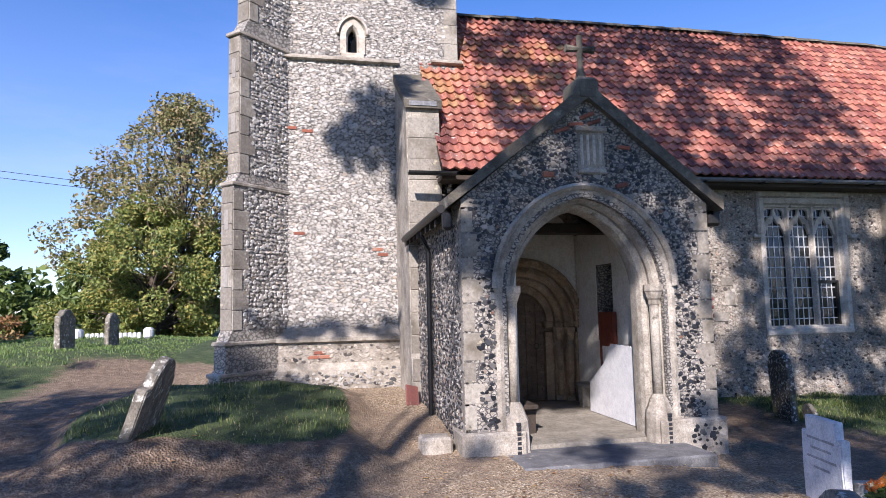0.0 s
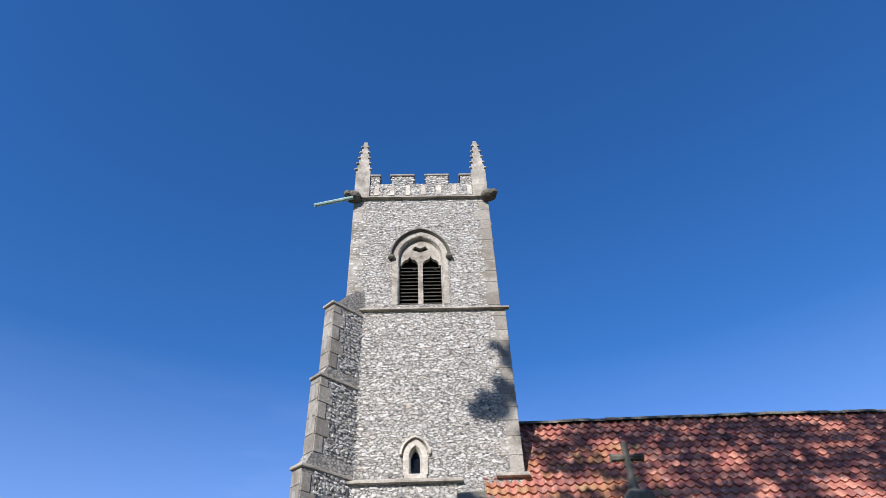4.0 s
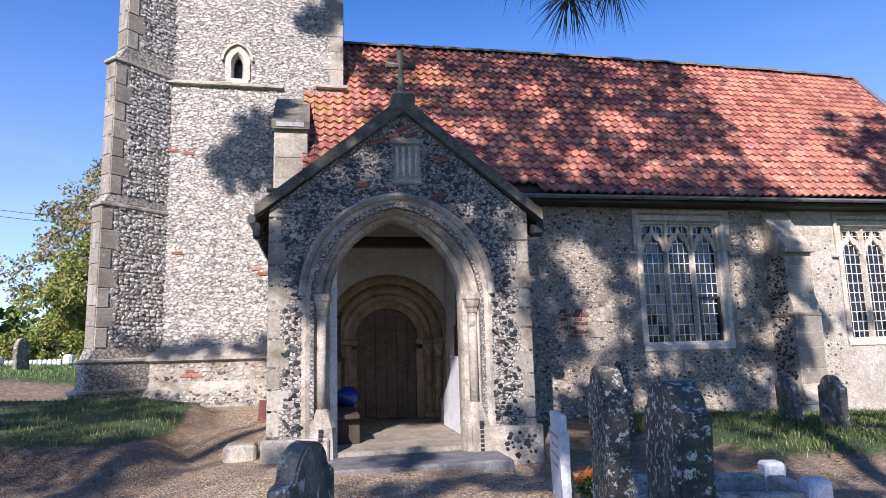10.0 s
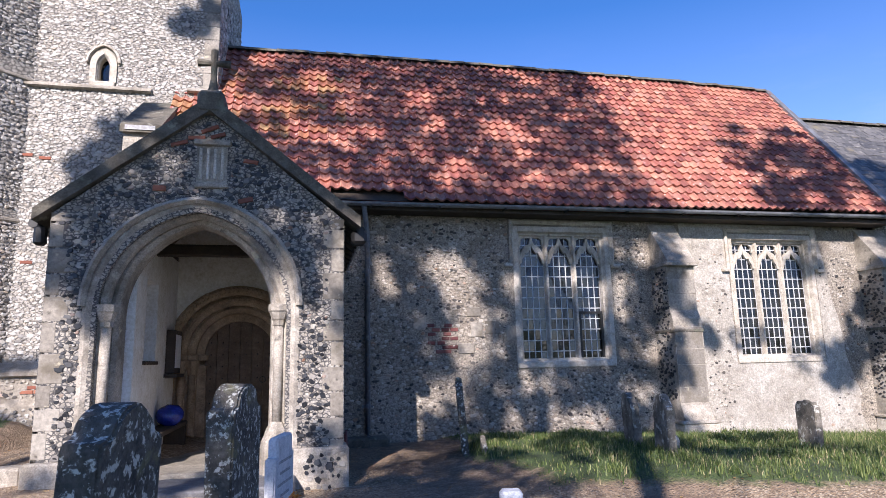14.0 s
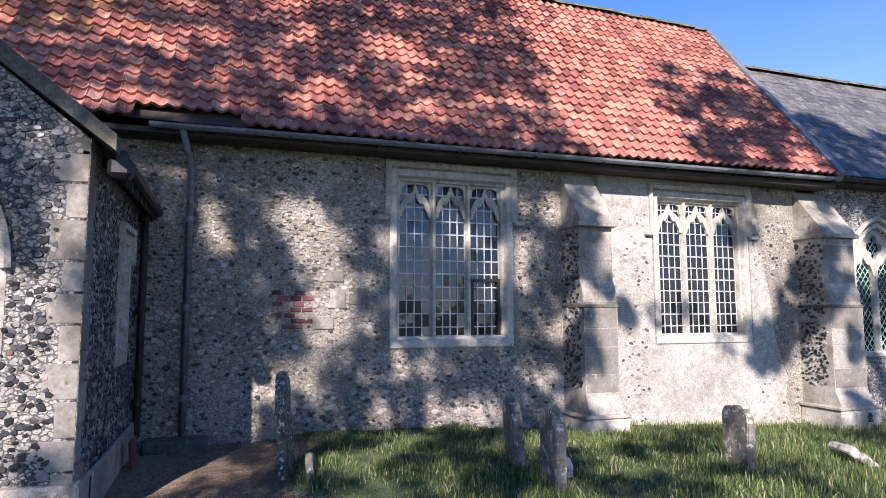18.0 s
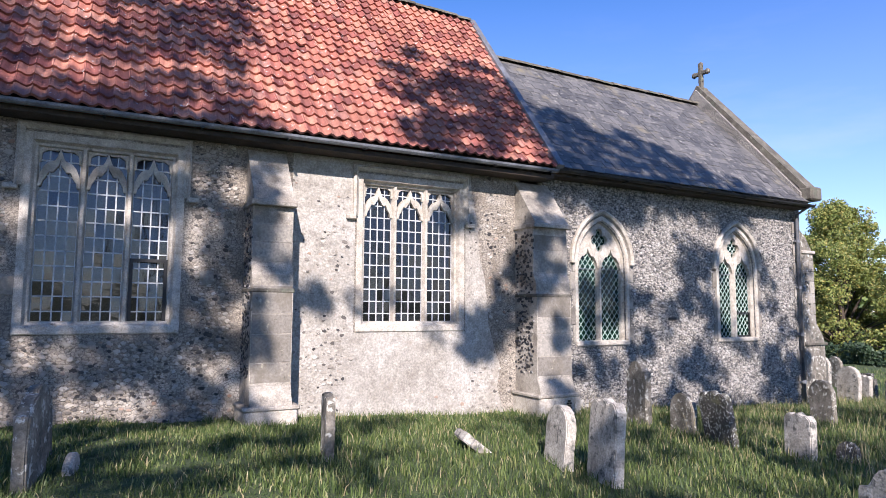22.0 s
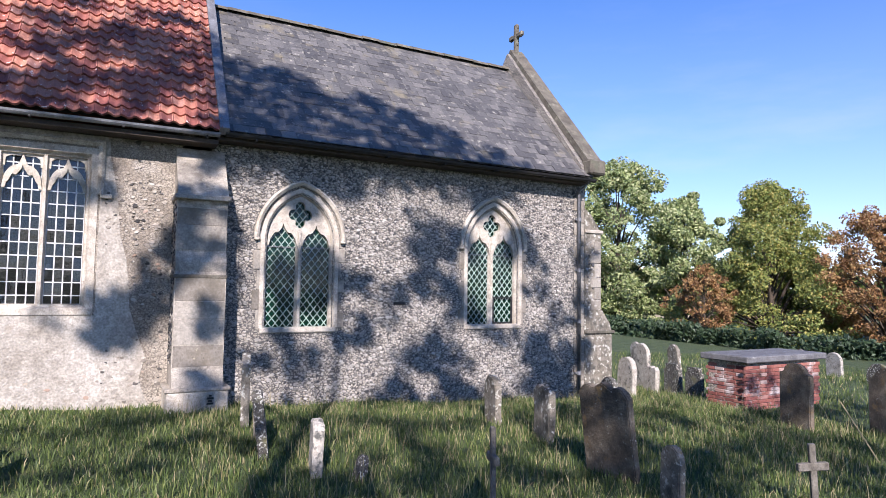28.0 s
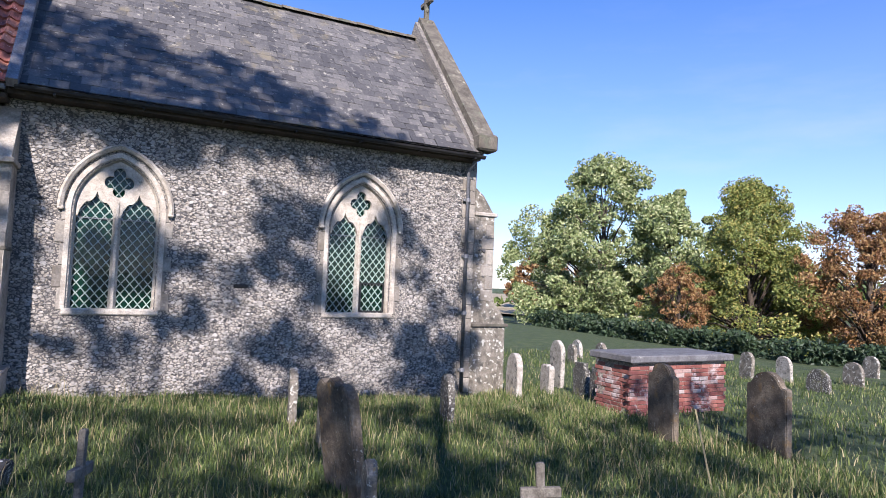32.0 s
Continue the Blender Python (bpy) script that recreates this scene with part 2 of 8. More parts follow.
TILE_MOSS = pieces("mossy_pantile", [(0.0, (0.26, 0.09, 0.055)), (0.5, (0.38, 0.16, 0.08)), (1.0, (0.4, 0.25, 0.12))], 0.8, True, 15, [((0.32, 0.25, 0.12), 6.0, 0.58, 0.72), ((0.1, 0.07, 0.05), 9.0, 0.6, 0.72)], amount=0.5)
SLATE = pieces("roof_slate", [(0.0, (0.062, 0.061, 0.063)), (0.5, (0.105, 0.102, 0.1)), (1.0, (0.16, 0.153, 0.145))], 0.6, True, 25, [((0.3, 0.285, 0.24), 9.0, 0.58, 0.68), ((0.2, 0.17, 0.1), 1.3, 0.58, 0.75)], amount=0.6)
SLATE_STUFF = pieces("roof_slates", [(0.0, (0.062, 0.061, 0.063)), (0.5, (0.105, 0.102, 0.1)), (1.0, (0.16, 0.153, 0.145))], 0.6, False, 25, [((0.3, 0.285, 0.24), 9.0, 0.58, 0.68), ((0.2, 0.17, 0.1), 1.3, 0.58, 0.75)], amount=0.6)
DARKBRICK = pieces("dark_old_brick", [(0.0, (0.1, 0.035, 0.035)), (0.6, (0.19, 0.06, 0.055)), (1.0, (0.27, 0.11, 0.09))], 0.85, True, 30, [((0.3, 0.26, 0.22), 9.0, 0.58, 0.7)])
BRICK = pieces("old_red_brick", [(0.0, (0.2, 0.07, 0.045)), (0.5, (0.3, 0.1, 0.06)), (0.9, (0.36, 0.16, 0.1)), (1.0, (0.42, 0.33, 0.26))], 0.85, True, 30, [((0.3, 0.26, 0.22), 7.0, 0.6, 0.75)])
TOMBBRICK = pieces("limewashed_red_brick", [(0.0, (0.16, 0.05, 0.045)), (0.5, (0.26, 0.09, 0.07)), (0.85, (0.33, 0.14, 0.11)), (1.0, (0.45, 0.38, 0.35))], 0.9, True, 30, [((0.5, 0.45, 0.43), 2.2, 0.55, 0.66), ((0.12, 0.07, 0.06), 5.0, 0.6, 0.72)])
OAK = surface("old_oak", [(0.3, (0.09, 0.06, 0.038)), (0.6, (0.19, 0.13, 0.082)), (0.8, (0.3, 0.22, 0.145))], 5.0, 0.75, None, 90, 0.5, 0.006)
DARKWOOD = surface("dark_timber", [(0.3, (0.03, 0.022, 0.016)), (0.7, (0.07, 0.05, 0.035))], 4.0, 0.8)
GREYWOOD = surface("silvered_timber", [(0.3, (0.09, 0.08, 0.066)), (0.7, (0.2, 0.185, 0.155))], 8.0, 0.9, None, 70, 0.6)
REDWOOD = surface("red_stained_wood", [(0.3, (0.14, 0.03, 0.018)), (0.7, (0.24, 0.06, 0.035))], 6.0, 0.5)
IRON = surface("black_iron", [(0.3, (0.012, 0.012, 0.013)), (0.7, (0.035, 0.034, 0.033))], 6.0, 0.5, None, 60, 0.2, 0.002, 0.3)
GREYPIPE = surface("grey_painted_iron", [(0.3, (0.13, 0.14, 0.155)), (0.7, (0.21, 0.22, 0.24))], 5.0, 0.5, [((0.1, 0.06, 0.04), 6.0, 0.66, 0.75)])
LEAD = surface("lead_sheet", [(0.3, (0.16, 0.165, 0.175)), (0.7, (0.28, 0.285, 0.3))], 4.0, 0.55, None, 40, 0.2, 0.004, 0.4)
CAME = surface("whitened_lead", [(0.3, (0.46, 0.47, 0.48)), (0.7, (0.62, 0.63, 0.64))], 4.0, 0.6)
CAME_DARK = surface("green_tarnished_lead", [(0.3, (0.34, 0.4, 0.37)), (0.7, (0.5, 0.56, 0.52))], 4.0, 0.6)
COPPER = surface("pale_green_spout", [(0.3, (0.25, 0.38, 0.36)), (0.7, (0.38, 0.52, 0.48))], 4.0, 0.5)
PAPER = surface("white_board", [(0.3, (0.7, 0.72, 0.76)), (0.7, (0.82, 0.83, 0.86))], 1.0, 0.6)
BLUE = surface("blue_plastic", [(0.3, (0.01, 0.02, 0.2)), (0.7, (0.02, 0.04, 0.3))], 6.0, 0.25)
HEADSTONE = surface("lichened_headstone", [(0.3, (0.1, 0.09, 0.07)), (0.5, (0.2, 0.18, 0.145)), (0.7, (0.32, 0.29, 0.24))], 5.0, 0.9, [((0.5, 0.49, 0.43), 11.0, 0.56, 0.61), ((0.3, 0.2, 0.06), 6.0, 0.66, 0.74), ((0.05, 0.05, 0.042), 3.0, 0.55, 0.68)], 45, 0.9, 0.015)
DARKSTONE = surface("dark_headstone", [(0.3, (0.045, 0.043, 0.04)), (0.7, (0.13, 0.12, 0.1))], 5.0, 0.9, [((0.5, 0.5, 0.45), 27.0, 0.54, 0.6), ((0.17, 0.16, 0.08), 4.0, 0.55, 0.68), ((0.34, 0.34, 0.3), 6.0, 0.64, 0.7)], 40, 1.0, 0.018)
BROWNSTONE = surface("brown_lichened_headstone", [(0.3, (0.07, 0.056, 0.042)), (0.5, (0.14, 0.112, 0.08)), (0.7, (0.24, 0.2, 0.15))], 4.0, 0.9, [((0.24, 0.15, 0.06), 5.0, 0.58, 0.7), ((0.36, 0.35, 0.3), 22.0, 0.62, 0.68), ((0.05, 0.045, 0.035), 2.5, 0.56, 0.7)], 45, 0.9, 0.015)
PALESTONE = surface("pale_headstone", [(0.3, (0.36, 0.33, 0.28)), (0.7, (0.55, 0.52, 0.46))], 5.0, 0.9, [((0.1, 0.1, 0.09), 9.0, 0.54, 0.64), ((0.16, 0.15, 0.12), 3.0, 0.58, 0.7), ((0.45, 0.36, 0.12), 8.0, 0.7, 0.78)], 45, 0.9, 0.015)
MARBLE = surface("white_marble", [(0.3, (0.6, 0.62, 0.66)), (0.7, (0.76, 0.77, 0.8))], 3.0, 0.6, [((0.5, 0.5, 0.5), 4.0, 0.6, 0.75)])
LETTER = surface("grey_lettering", [(0.3, (0.3, 0.31, 0.33)), (0.7, (0.4, 0.41, 0.43))], 3.0, 0.7)
SLABSTONE = surface("grey_ledger", [(0.3, (0.1, 0.1, 0.105)), (0.7, (0.19, 0.19, 0.195))], 5.0, 0.8, [((0.3, 0.29, 0.26), 8.0, 0.62, 0.7)])
FLAG = surface("worn_paving", [(0.3, (0.2, 0.18, 0.145)), (0.7, (0.34, 0.31, 0.26))], 4.0, 0.85)
BARK = surface("bark", [(0.3, (0.05, 0.04, 0.03)), (0.7, (0.13, 0.1, 0.075))], 8.0, 0.95, None, 40, 0.9, 0.03)
STUBBLE = surface("stubble", [(0.3, (0.3, 0.25, 0.15)), (0.7, (0.45, 0.39, 0.26))], 0.3, 0.95, None, 2.0)
STRAW = pieces("dry_stems", [(0.0, (0.2, 0.17, 0.08)), (1.0, (0.36, 0.31, 0.17))], 0.8)


def leafy(name, stops, rough=0.55, through=0.25):
    m, t, b = nodes(name)
    c = ramp(t, island(t), stops)
    t.links.new(c, b.inputs["Base Color"])
    b.inputs["Roughness"].default_value = rough
    tr = t.nodes.new("ShaderNodeBsdfTranslucent")
    t.links.new(c, tr.inputs[0])
    mx = node(t, "MixShader", Fac=through)
    t.links.new(b.outputs[0], mx.inputs[1])
    t.links.new(tr.outputs[0], mx.inputs[2])
    t.links.new(mx.outputs[0], t.nodes["Material Output"].inputs[0])
    return m


GRASS = leafy("grass_blades", [(0.0, (0.03, 0.055, 0.012)), (0.5, (0.085, 0.13, 0.032)), (0.85, (0.19, 0.225, 0.07)), (1.0, (0.4, 0.33, 0.19))])
LAWN = leafy("lawn_blades", [(0.0, (0.055, 0.11, 0.025)), (0.5, (0.12, 0.2, 0.05)), (1.0, (0.24, 0.3, 0.1))])
LEAF_SYC = leafy("sycamore_leaves", [(0.0, (0.12, 0.17, 0.06)), (0.5, (0.26, 0.32, 0.12)), (1.0, (0.48, 0.5, 0.27))])
LEAF_LIME = leafy("lime_leaves", [(0.0, (0.1, 0.14, 0.035)), (0.6, (0.22, 0.26, 0.06)), (1.0, (0.38, 0.32, 0.09))])
LEAF_RUST = leafy("rusty_leaves", [(0.0, (0.13, 0.062, 0.028)), (0.5, (0.29, 0.15, 0.055)), (1.0, (0.4, 0.28, 0.12))])
LEAF_OLIVE = leafy("olive_leaves", [(0.0, (0.12, 0.13, 0.05)), (0.5, (0.23, 0.22, 0.08)), (1.0, (0.36, 0.26, 0.14))])
LEAF_HEDGE = leafy("hedge_leaves", [(0.0, (0.035, 0.065, 0.015)), (0.6, (0.1, 0.15, 0.03)), (1.0, (0.2, 0.25, 0.06))])
LEAF_YELLOW = leafy("yellow_leaves", [(0.0, (0.3, 0.2, 0.02)), (1.0, (0.5, 0.36, 0.05))])
EVERGREEN = leafy("evergreen_sprays", [(0.0, (0.02, 0.04, 0.018)), (1.0, (0.06, 0.1, 0.045))])
NEEDLES = leafy("pine_needles", [(0.0, (0.012, 0.02, 0.012)), (1.0, (0.035, 0.05, 0.025))], 0.5, 0.08)
PETAL = leafy("orange_petals", [(0.0, (0.55, 0.12, 0.02)), (0.6, (0.7, 0.28, 0.03)), (1.0, (0.7, 0.6, 0.4))])


def ground_material():
    """Gravel and bare earth on the paths, darkened for shade in the south-west, turf elsewhere, by the ground's own
    cover map.
    """
    m, t, b = nodes("earth_and_turf")
    cover = t.nodes.new("ShaderNodeAttribute")
    cover.attribute_name = "cover"
    turf = ramp(t, noise_at(t, 3.0, 8), [(0.3, (0.025, 0.04, 0.012)), (0.55, (0.055, 0.085, 0.024)), (0.75, (0.13, 0.125, 0.055))])
    turf = mix(t, 0.4, turf, ramp(t, noise_at(t, 60, 4), [(0.3, (0.2, 0.2, 0.2)), (0.7, (0.85, 0.85, 0.85))]), "OVERLAY")
    v = t.nodes.new("ShaderNodeTexVoronoi")
    v.inputs["Scale"].default_value = 42
    t.links.new(place(t), v.inputs["Vector"])
    grit = ramp(t, v.outputs["Color"], [(0.0, (0.1, 0.068, 0.042)), (0.5, (0.32, 0.235, 0.145)), (1.0, (0.62, 0.52, 0.38))])
    soil = ramp(t, noise_at(t, 5.0, 8), [(0.35, (0.15, 0.1, 0.068)), (0.65, (0.3, 0.22, 0.145))])
    path = mix(t, ramp(t, noise_at(t, 1.1, 6), [(0.42, (0, 0, 0)), (0.66, (1, 1, 1))]), grit, soil)
    bare = t.nodes.new("ShaderNodeAttribute")
    bare.attribute_name = "earth_shade"
    dark = ramp(t, noise_at(t, 9.0, 10, 0.8), [(0.35, (0.06, 0.04, 0.026)), (0.5, (0.15, 0.102, 0.066)), (0.62, (0.3, 0.22, 0.15))])
    path = mix(t, bare.outputs["Fac"], path, dark)
    edge = t.nodes.new("ShaderNodeMath")
    edge.operation = "ADD"
    t.links.new(cover.outputs["Fac"], edge.inputs[0])
    n2 = t.nodes.new("ShaderNodeMath")
    n2.operation = "MULTIPLY_ADD"
    n2.inputs[1].default_value, n2.inputs[2].default_value = 0.8, -0.4
    t.links.new(noise_at(t, 4.0, 8, 0.7), n2.inputs[0])
    t.links.new(n2.outputs[0], edge.inputs[1])
    k = ramp(t, edge.outputs[0], [(0.38, (0, 0, 0)), (0.6, (1, 1, 1))])
    t.links.new(mix(t, k, path, turf), b.inputs["Base Color"])
    b.inputs["Roughness"].default_value = 0.95
    hh = mix(t, 0.5, noise_at(t, 25, 6), v.outputs["Distance"])
    bump(t, b, hh, 1.0, 0.045)
    return m


def glass_material(name, tint, dust, amount, gloss):
    """Old leaded glass: a clear tinted pane with a mirror sheen and a film of dust that differs from pane to pane."""
    m, t, b = nodes(name)
    t.nodes.remove(b)
    clear = t.nodes.new("ShaderNodeBsdfTransparent")
    clear.inputs[0].default_value = (*tint, 1)
    sheen = t.nodes.new("ShaderNodeBsdfGlossy")
    sheen.inputs["Roughness"].default_value = 0.015
    wave = node(t, "Bump", Strength=0.1, Distance=0.02)
    t.links.new(noise_at(t, 7.0, 3), wave.inputs["Height"])
    t.links.new(wave.outputs[0], sheen.inputs["Normal"])
    film = t.nodes.new("ShaderNodeBsdfDiffuse")
    film.inputs[0].default_value = (*dust, 1)
    face = node(t, "MixShader", Fac=gloss)
    t.links.new(clear.outputs[0], face.inputs[1])
    t.links.new(sheen.outputs[0], face.inputs[2])
    share = t.nodes.new("ShaderNodeMapRange")
    share.inputs["To Min"].default_value, share.inputs["To Max"].default_value = amount * 0.7, amount * 1.3
    t.links.new(chance(t), share.inputs[0])
    mx = t.nodes.new("ShaderNodeMixShader")
    t.links.new(share.outputs[0], mx.inputs[0])
    t.links.new(face.outputs[0], mx.inputs[1])
    t.links.new(film.outputs[0], mx.inputs[2])
    t.links.new(mx.outputs[0], t.nodes["Material Output"].inputs[0])
    return m


GROUND = ground_material()
GLASS = glass_material("old_clear_glass", (0.15, 0.165, 0.18), (0.2, 0.22, 0.25), 0.03, 0.075)
GLASS_PALE = glass_material("dusty_glass", (0.12, 0.135, 0.15), (0.2, 0.23, 0.26), 0.03, 0.075)
GLASS_GREEN = glass_material("green_glass", (0.02, 0.12, 0.08), (0.006, 0.055, 0.036), 0.4, 0.05)

# ---- building helpers ----
rng = np.random.default_rng(7)


def mesh(name, verts, faces, material):
    me = bpy.data.meshes.new(name)
    me.from_pydata([tuple(v) for v in verts], [], [tuple(f) for f in faces])
    me.materials.append(material)
    me.update()
    return me


def child(name, me, parent, label="", at=None):
    ob = new(name, me)
    ob.parent = parent
    if at is not None:
        ob.matrix_basis = at
    return tagged(ob, label)


def part(name, bm, material, parent, label="", smooth=False):
    me = bpy.data.meshes.new(name)
    bm.to_mesh(me)
    bm.free()
    me.materials.append(material)
    if smooth:
        me.shade_smooth()
    return child(name, me, parent, label)


def thing(name, label, category, group="", kind="", at=(0, 0, 0)):
    ob = new(name)
    ob.location = at
    ob.empty_display_size = 0.1
    return tagged(ob, label, category, group, kind)


def solid(name, bm, material, label, category, group="", kind="", smooth=False):
    me = bpy.data.meshes.new(name)
    bm.to_mesh(me)
    bm.free()
    me.materials.append(material)
    if smooth:
        me.shade_smooth()
    return tagged(new(name, me), label, category, group, kind)


def box(bm, x0, x1, y0, y1, z0, z1, m=None, bevel=0.0):
    v = [bm.verts.new((x, y, z)) for x in (x0, x1) for y in (y0, y1) for z in (z0, z1)]
    fs = [bm.faces.new([v[i] for i in f]) for f in ((0, 1, 3, 2), (4, 6, 7, 5), (0, 4, 5, 1), (2, 3, 7, 6), (0, 2, 6, 4), (1, 5, 7, 3))]
    if bevel:
        es = list({e for f in fs for e in f.edges})
        r = bmesh.ops.bevel(bm, geom=es, offset=bevel, segments=1, affect="EDGES")
        v = list({w for f in r["faces"] for w in f.verts} | {w for w in v if w.is_valid})
    if m is not None:
        bmesh.ops.transform(bm, matrix=m, verts=[w for w in v if w.is_valid])
    return v


def boxed(*a, **k):
    bm = bmesh.new()
    box(bm, *a, **k)
    return bm


def prism(bm, outline, y0, y1, m=None):
    """An outline in x and z, pushed through from y0 to y1."""
    a = [bm.verts.new((x, y0, z)) for x, z in outline]
    b = [bm.verts.new((x, y1, z)) for x, z in outline]
    n = len(a)
    bm.faces.new(a)
    bm.faces.new(b[::-1])
    for i in range(n):
        bm.faces.new((a[i], b[i], b[(i + 1) % n], a[(i + 1) % n]))
    if m is not None:
        bmesh.ops.transform(bm, matrix=m, verts=a + b)
    bmesh.ops.recalc_face_normals(bm, faces=bm.faces)
    return a + b


def plate(bm, outer, holes, y0, y1):
    """A wall sheet in x and z with holes right through it."""
    rims = []
    edges = []
    for loop in [outer] + list(holes):
        vs = [bm.verts.new((x, y0, z)) for x, z in loop]
        edges += [bm.edges.new((vs[i], vs[(i + 1) % len(vs)])) for i in range(len(vs))]
        rims.append(vs)
    r = bmesh.ops.triangle_fill(bm, use_beauty=True, use_dissolve=False, edges=edges)
    front = [f for f in r["geom"] if isinstance(f, bmesh.types.BMFace)]
    ext = bmesh.ops.extrude_face_region(bm, geom=front, use_keep_orig=True)
    bmesh.ops.translate(bm, verts=[v for v in ext["geom"] if isinstance(v, bmesh.types.BMVert)], vec=(0, y1 - y0, 0))
    bmesh.ops.recalc_face_normals(bm, faces=bm.faces)
    return bm


def tube(bm, path, radius, sides=8):
    """A round bar along points; radius may be one number or one a point."""
    pts = [Vector(p) for p in path]
    rings = []
    for i, p in enumerate(pts):
        d = (pts[min(i + 1, len(pts) - 1)] - pts[max(i - 1, 0)]).normalized()
        u = d.orthogonal().normalized() if abs(d.z) < 0.99 else Vector((1, 0, 0))
        if abs(d.z) < 0.99:
            u = d.cross(Vector((0, 0, 1))).normalized()
        w = d.cross(u)
        r = radius[i] if isinstance(radius, (list, tuple)) else radius
        rings.append([bm.verts.new(p + (u * math.cos(a) + w * math.sin(a)) * r) for a in [2 * math.pi * k / sides for k in range(sides)]])
    for a, b in zip(rings, rings[1:]):
        for k in range(sides):
            bm.faces.new((a[k], a[(k + 1) % sides], b[(k + 1) % sides], b[k]))
    bm.faces.new(rings[0][::-1])
    bm.faces.new(rings[-1])
    bmesh.ops.recalc_face_normals(bm, faces=bm.faces)
    return bm


def sweep(bm, path, profile, close=False, normal=(0, -1, 0)):
    """A moulding: profile points (out, across) carried along a path in one plane; normal points out of that plane."""
    n = Vector(normal)
    pts = [Vector(p) for p in path]
    rings = []
    N = len(pts)
    for i, p in enumerate(pts):
        a = pts[(i - 1) % N] if (close or i) else p
        b = pts[(i + 1) % N] if (close or i < N - 1) else p
        d1, d2 = (p - a), (b - p)
        d1 = d1.normalized() if d1.length > 1e-9 else d2.normalized()
        d2 = d2.normalized() if d2.length > 1e-9 else d1
        s1, s2 = d1.cross(n), d2.cross(n)
        s = (s1 + s2)
        s = s.normalized() / max(0.35, s.normalized().dot(s1)) if s.length > 1e-6 else s1
        rings.append([bm.verts.new(p + n * o + s * c) for o, c in profile])
    K = len(profile)
    seq = list(zip(rings, rings[1:])) + ([(rings[-1], rings[0])] if close else [])
    for a, b in seq:
        for k in range(K):
            bm.faces.new((a[k], a[(k + 1) % K], b[(k + 1) % K], b[k]))
    if not close:
        bm.faces.new(rings[0][::-1])
        bm.faces.new(rings[-1])
    bmesh.ops.recalc_face_normals(bm, faces=bm.faces)
    return bm


def pointed(x0, x1, spring, top, n=8):
    """The line of a pointed arch from its left foot over the apex to its right foot."""
    c, h, w = (x0 + x1) / 2, top - spring, (x1 - x0) / 2
    r = (h * h + w * w) / (2 * w)
    cx = x0 + r
    a1 = math.pi - math.atan2(h, cx - c)
    left = [(cx + r * math.cos(math.pi + (a1 - math.pi) * k / n), spring + r * math.sin(math.pi + (a1 - math.pi) * k / n)) for k in range(n + 1)]
    left = [(x, spring + abs(z - spring)) for x, z in left]
    return left + [(2 * c - x, z) for x, z in left[-2::-1]]


def rounded(c, r, spring, n=16, a0=180.0, a1=0.0):
    return [(c + r * math.cos(radians(a0 + (a1 - a0) * k / n)), spring + r * math.sin(radians(a0 + (a1 - a0) * k / n))) for k in range(n + 1)]


def inside(p, poly):
    x, z = p
    hit = False
    for (x0, z0), (x1, z1) in zip(poly, poly[1:] + poly[:1]):
        if (z0 > z) != (z1 > z) and x < (x1 - x0) * (z - z0) / (z1 - z0) + x0:
            hit = not hit
    return hit


def flints(name, parent, spots, m, material, size=(0.1, 0.07), proud=0.022, label="", squared=0.0):
    """Rubble stones bedded in a wall: one joined mesh. spots are (u, v) on the wall, m takes u, v, out to the world."""
    n = len(spots)
    if not n:
        return None
    uv = np.array(spots)
    k = 6
    ang = np.linspace(0, 2 * np.pi, k, endpoint=False)[None] + rng.uniform(0, 6, (n, 1))
    rad = rng.uniform(0.6, 1.18, (n, k))
    big = rng.lognormal(0, 0.27, (n, 1)).clip(0.5, 1.7)
    cu, sv = np.cos(ang), np.sin(ang)
    if squared:
        q = np.maximum(abs(cu), abs(sv))
        cu, sv = cu / q ** squared, sv / q ** squared
    tilt = rng.uniform(-0.35, 0.35, (n, 1))
    du, dv = cu * rad * size[0] / 2 * big, sv * rad * size[1] / 2 * big
    du, dv = du * np.cos(tilt) - dv * np.sin(tilt), du * np.sin(tilt) + dv * np.cos(tilt)
    h = rng.uniform(0.35, 1.0, (n, 1)) * proud
    z = np.zeros((n, k))
    lower = np.stack([uv[:, :1] + du, uv[:, 1:] + dv, z - 0.004], -1)
    lean = rng.uniform(-0.3, 0.3, (n, 2, 1))
    upper = np.stack([uv[:, :1] + du * 0.7, uv[:, 1:] + dv * 0.7, h + (lean[:, 0] * cu + lean[:, 1] * sv) * h], -1)
    pts = np.concatenate([lower, upper], 1).reshape(-1, 3)
    pts = pts @ np.array(m.to_3x3()).T + np.array(m.translation)
    base = (np.arange(n) * 2 * k)[:, None]
    a = np.arange(k)
    b = (a + 1) % k
    sides = np.stack([a, b, b + k, a + k], -1)[None] + base[:, :, None]
    caps = (np.arange(k) + k)[None] + base
    me = bpy.data.meshes.new(name)
    me.from_pydata(pts.tolist(), [], sides.reshape(-1, 4).tolist() + caps.tolist())
    me.materials.append(material)
    me.update()
    ob = child(name, me, parent, label)
    ob["kind"] = "stuff"
    return ob


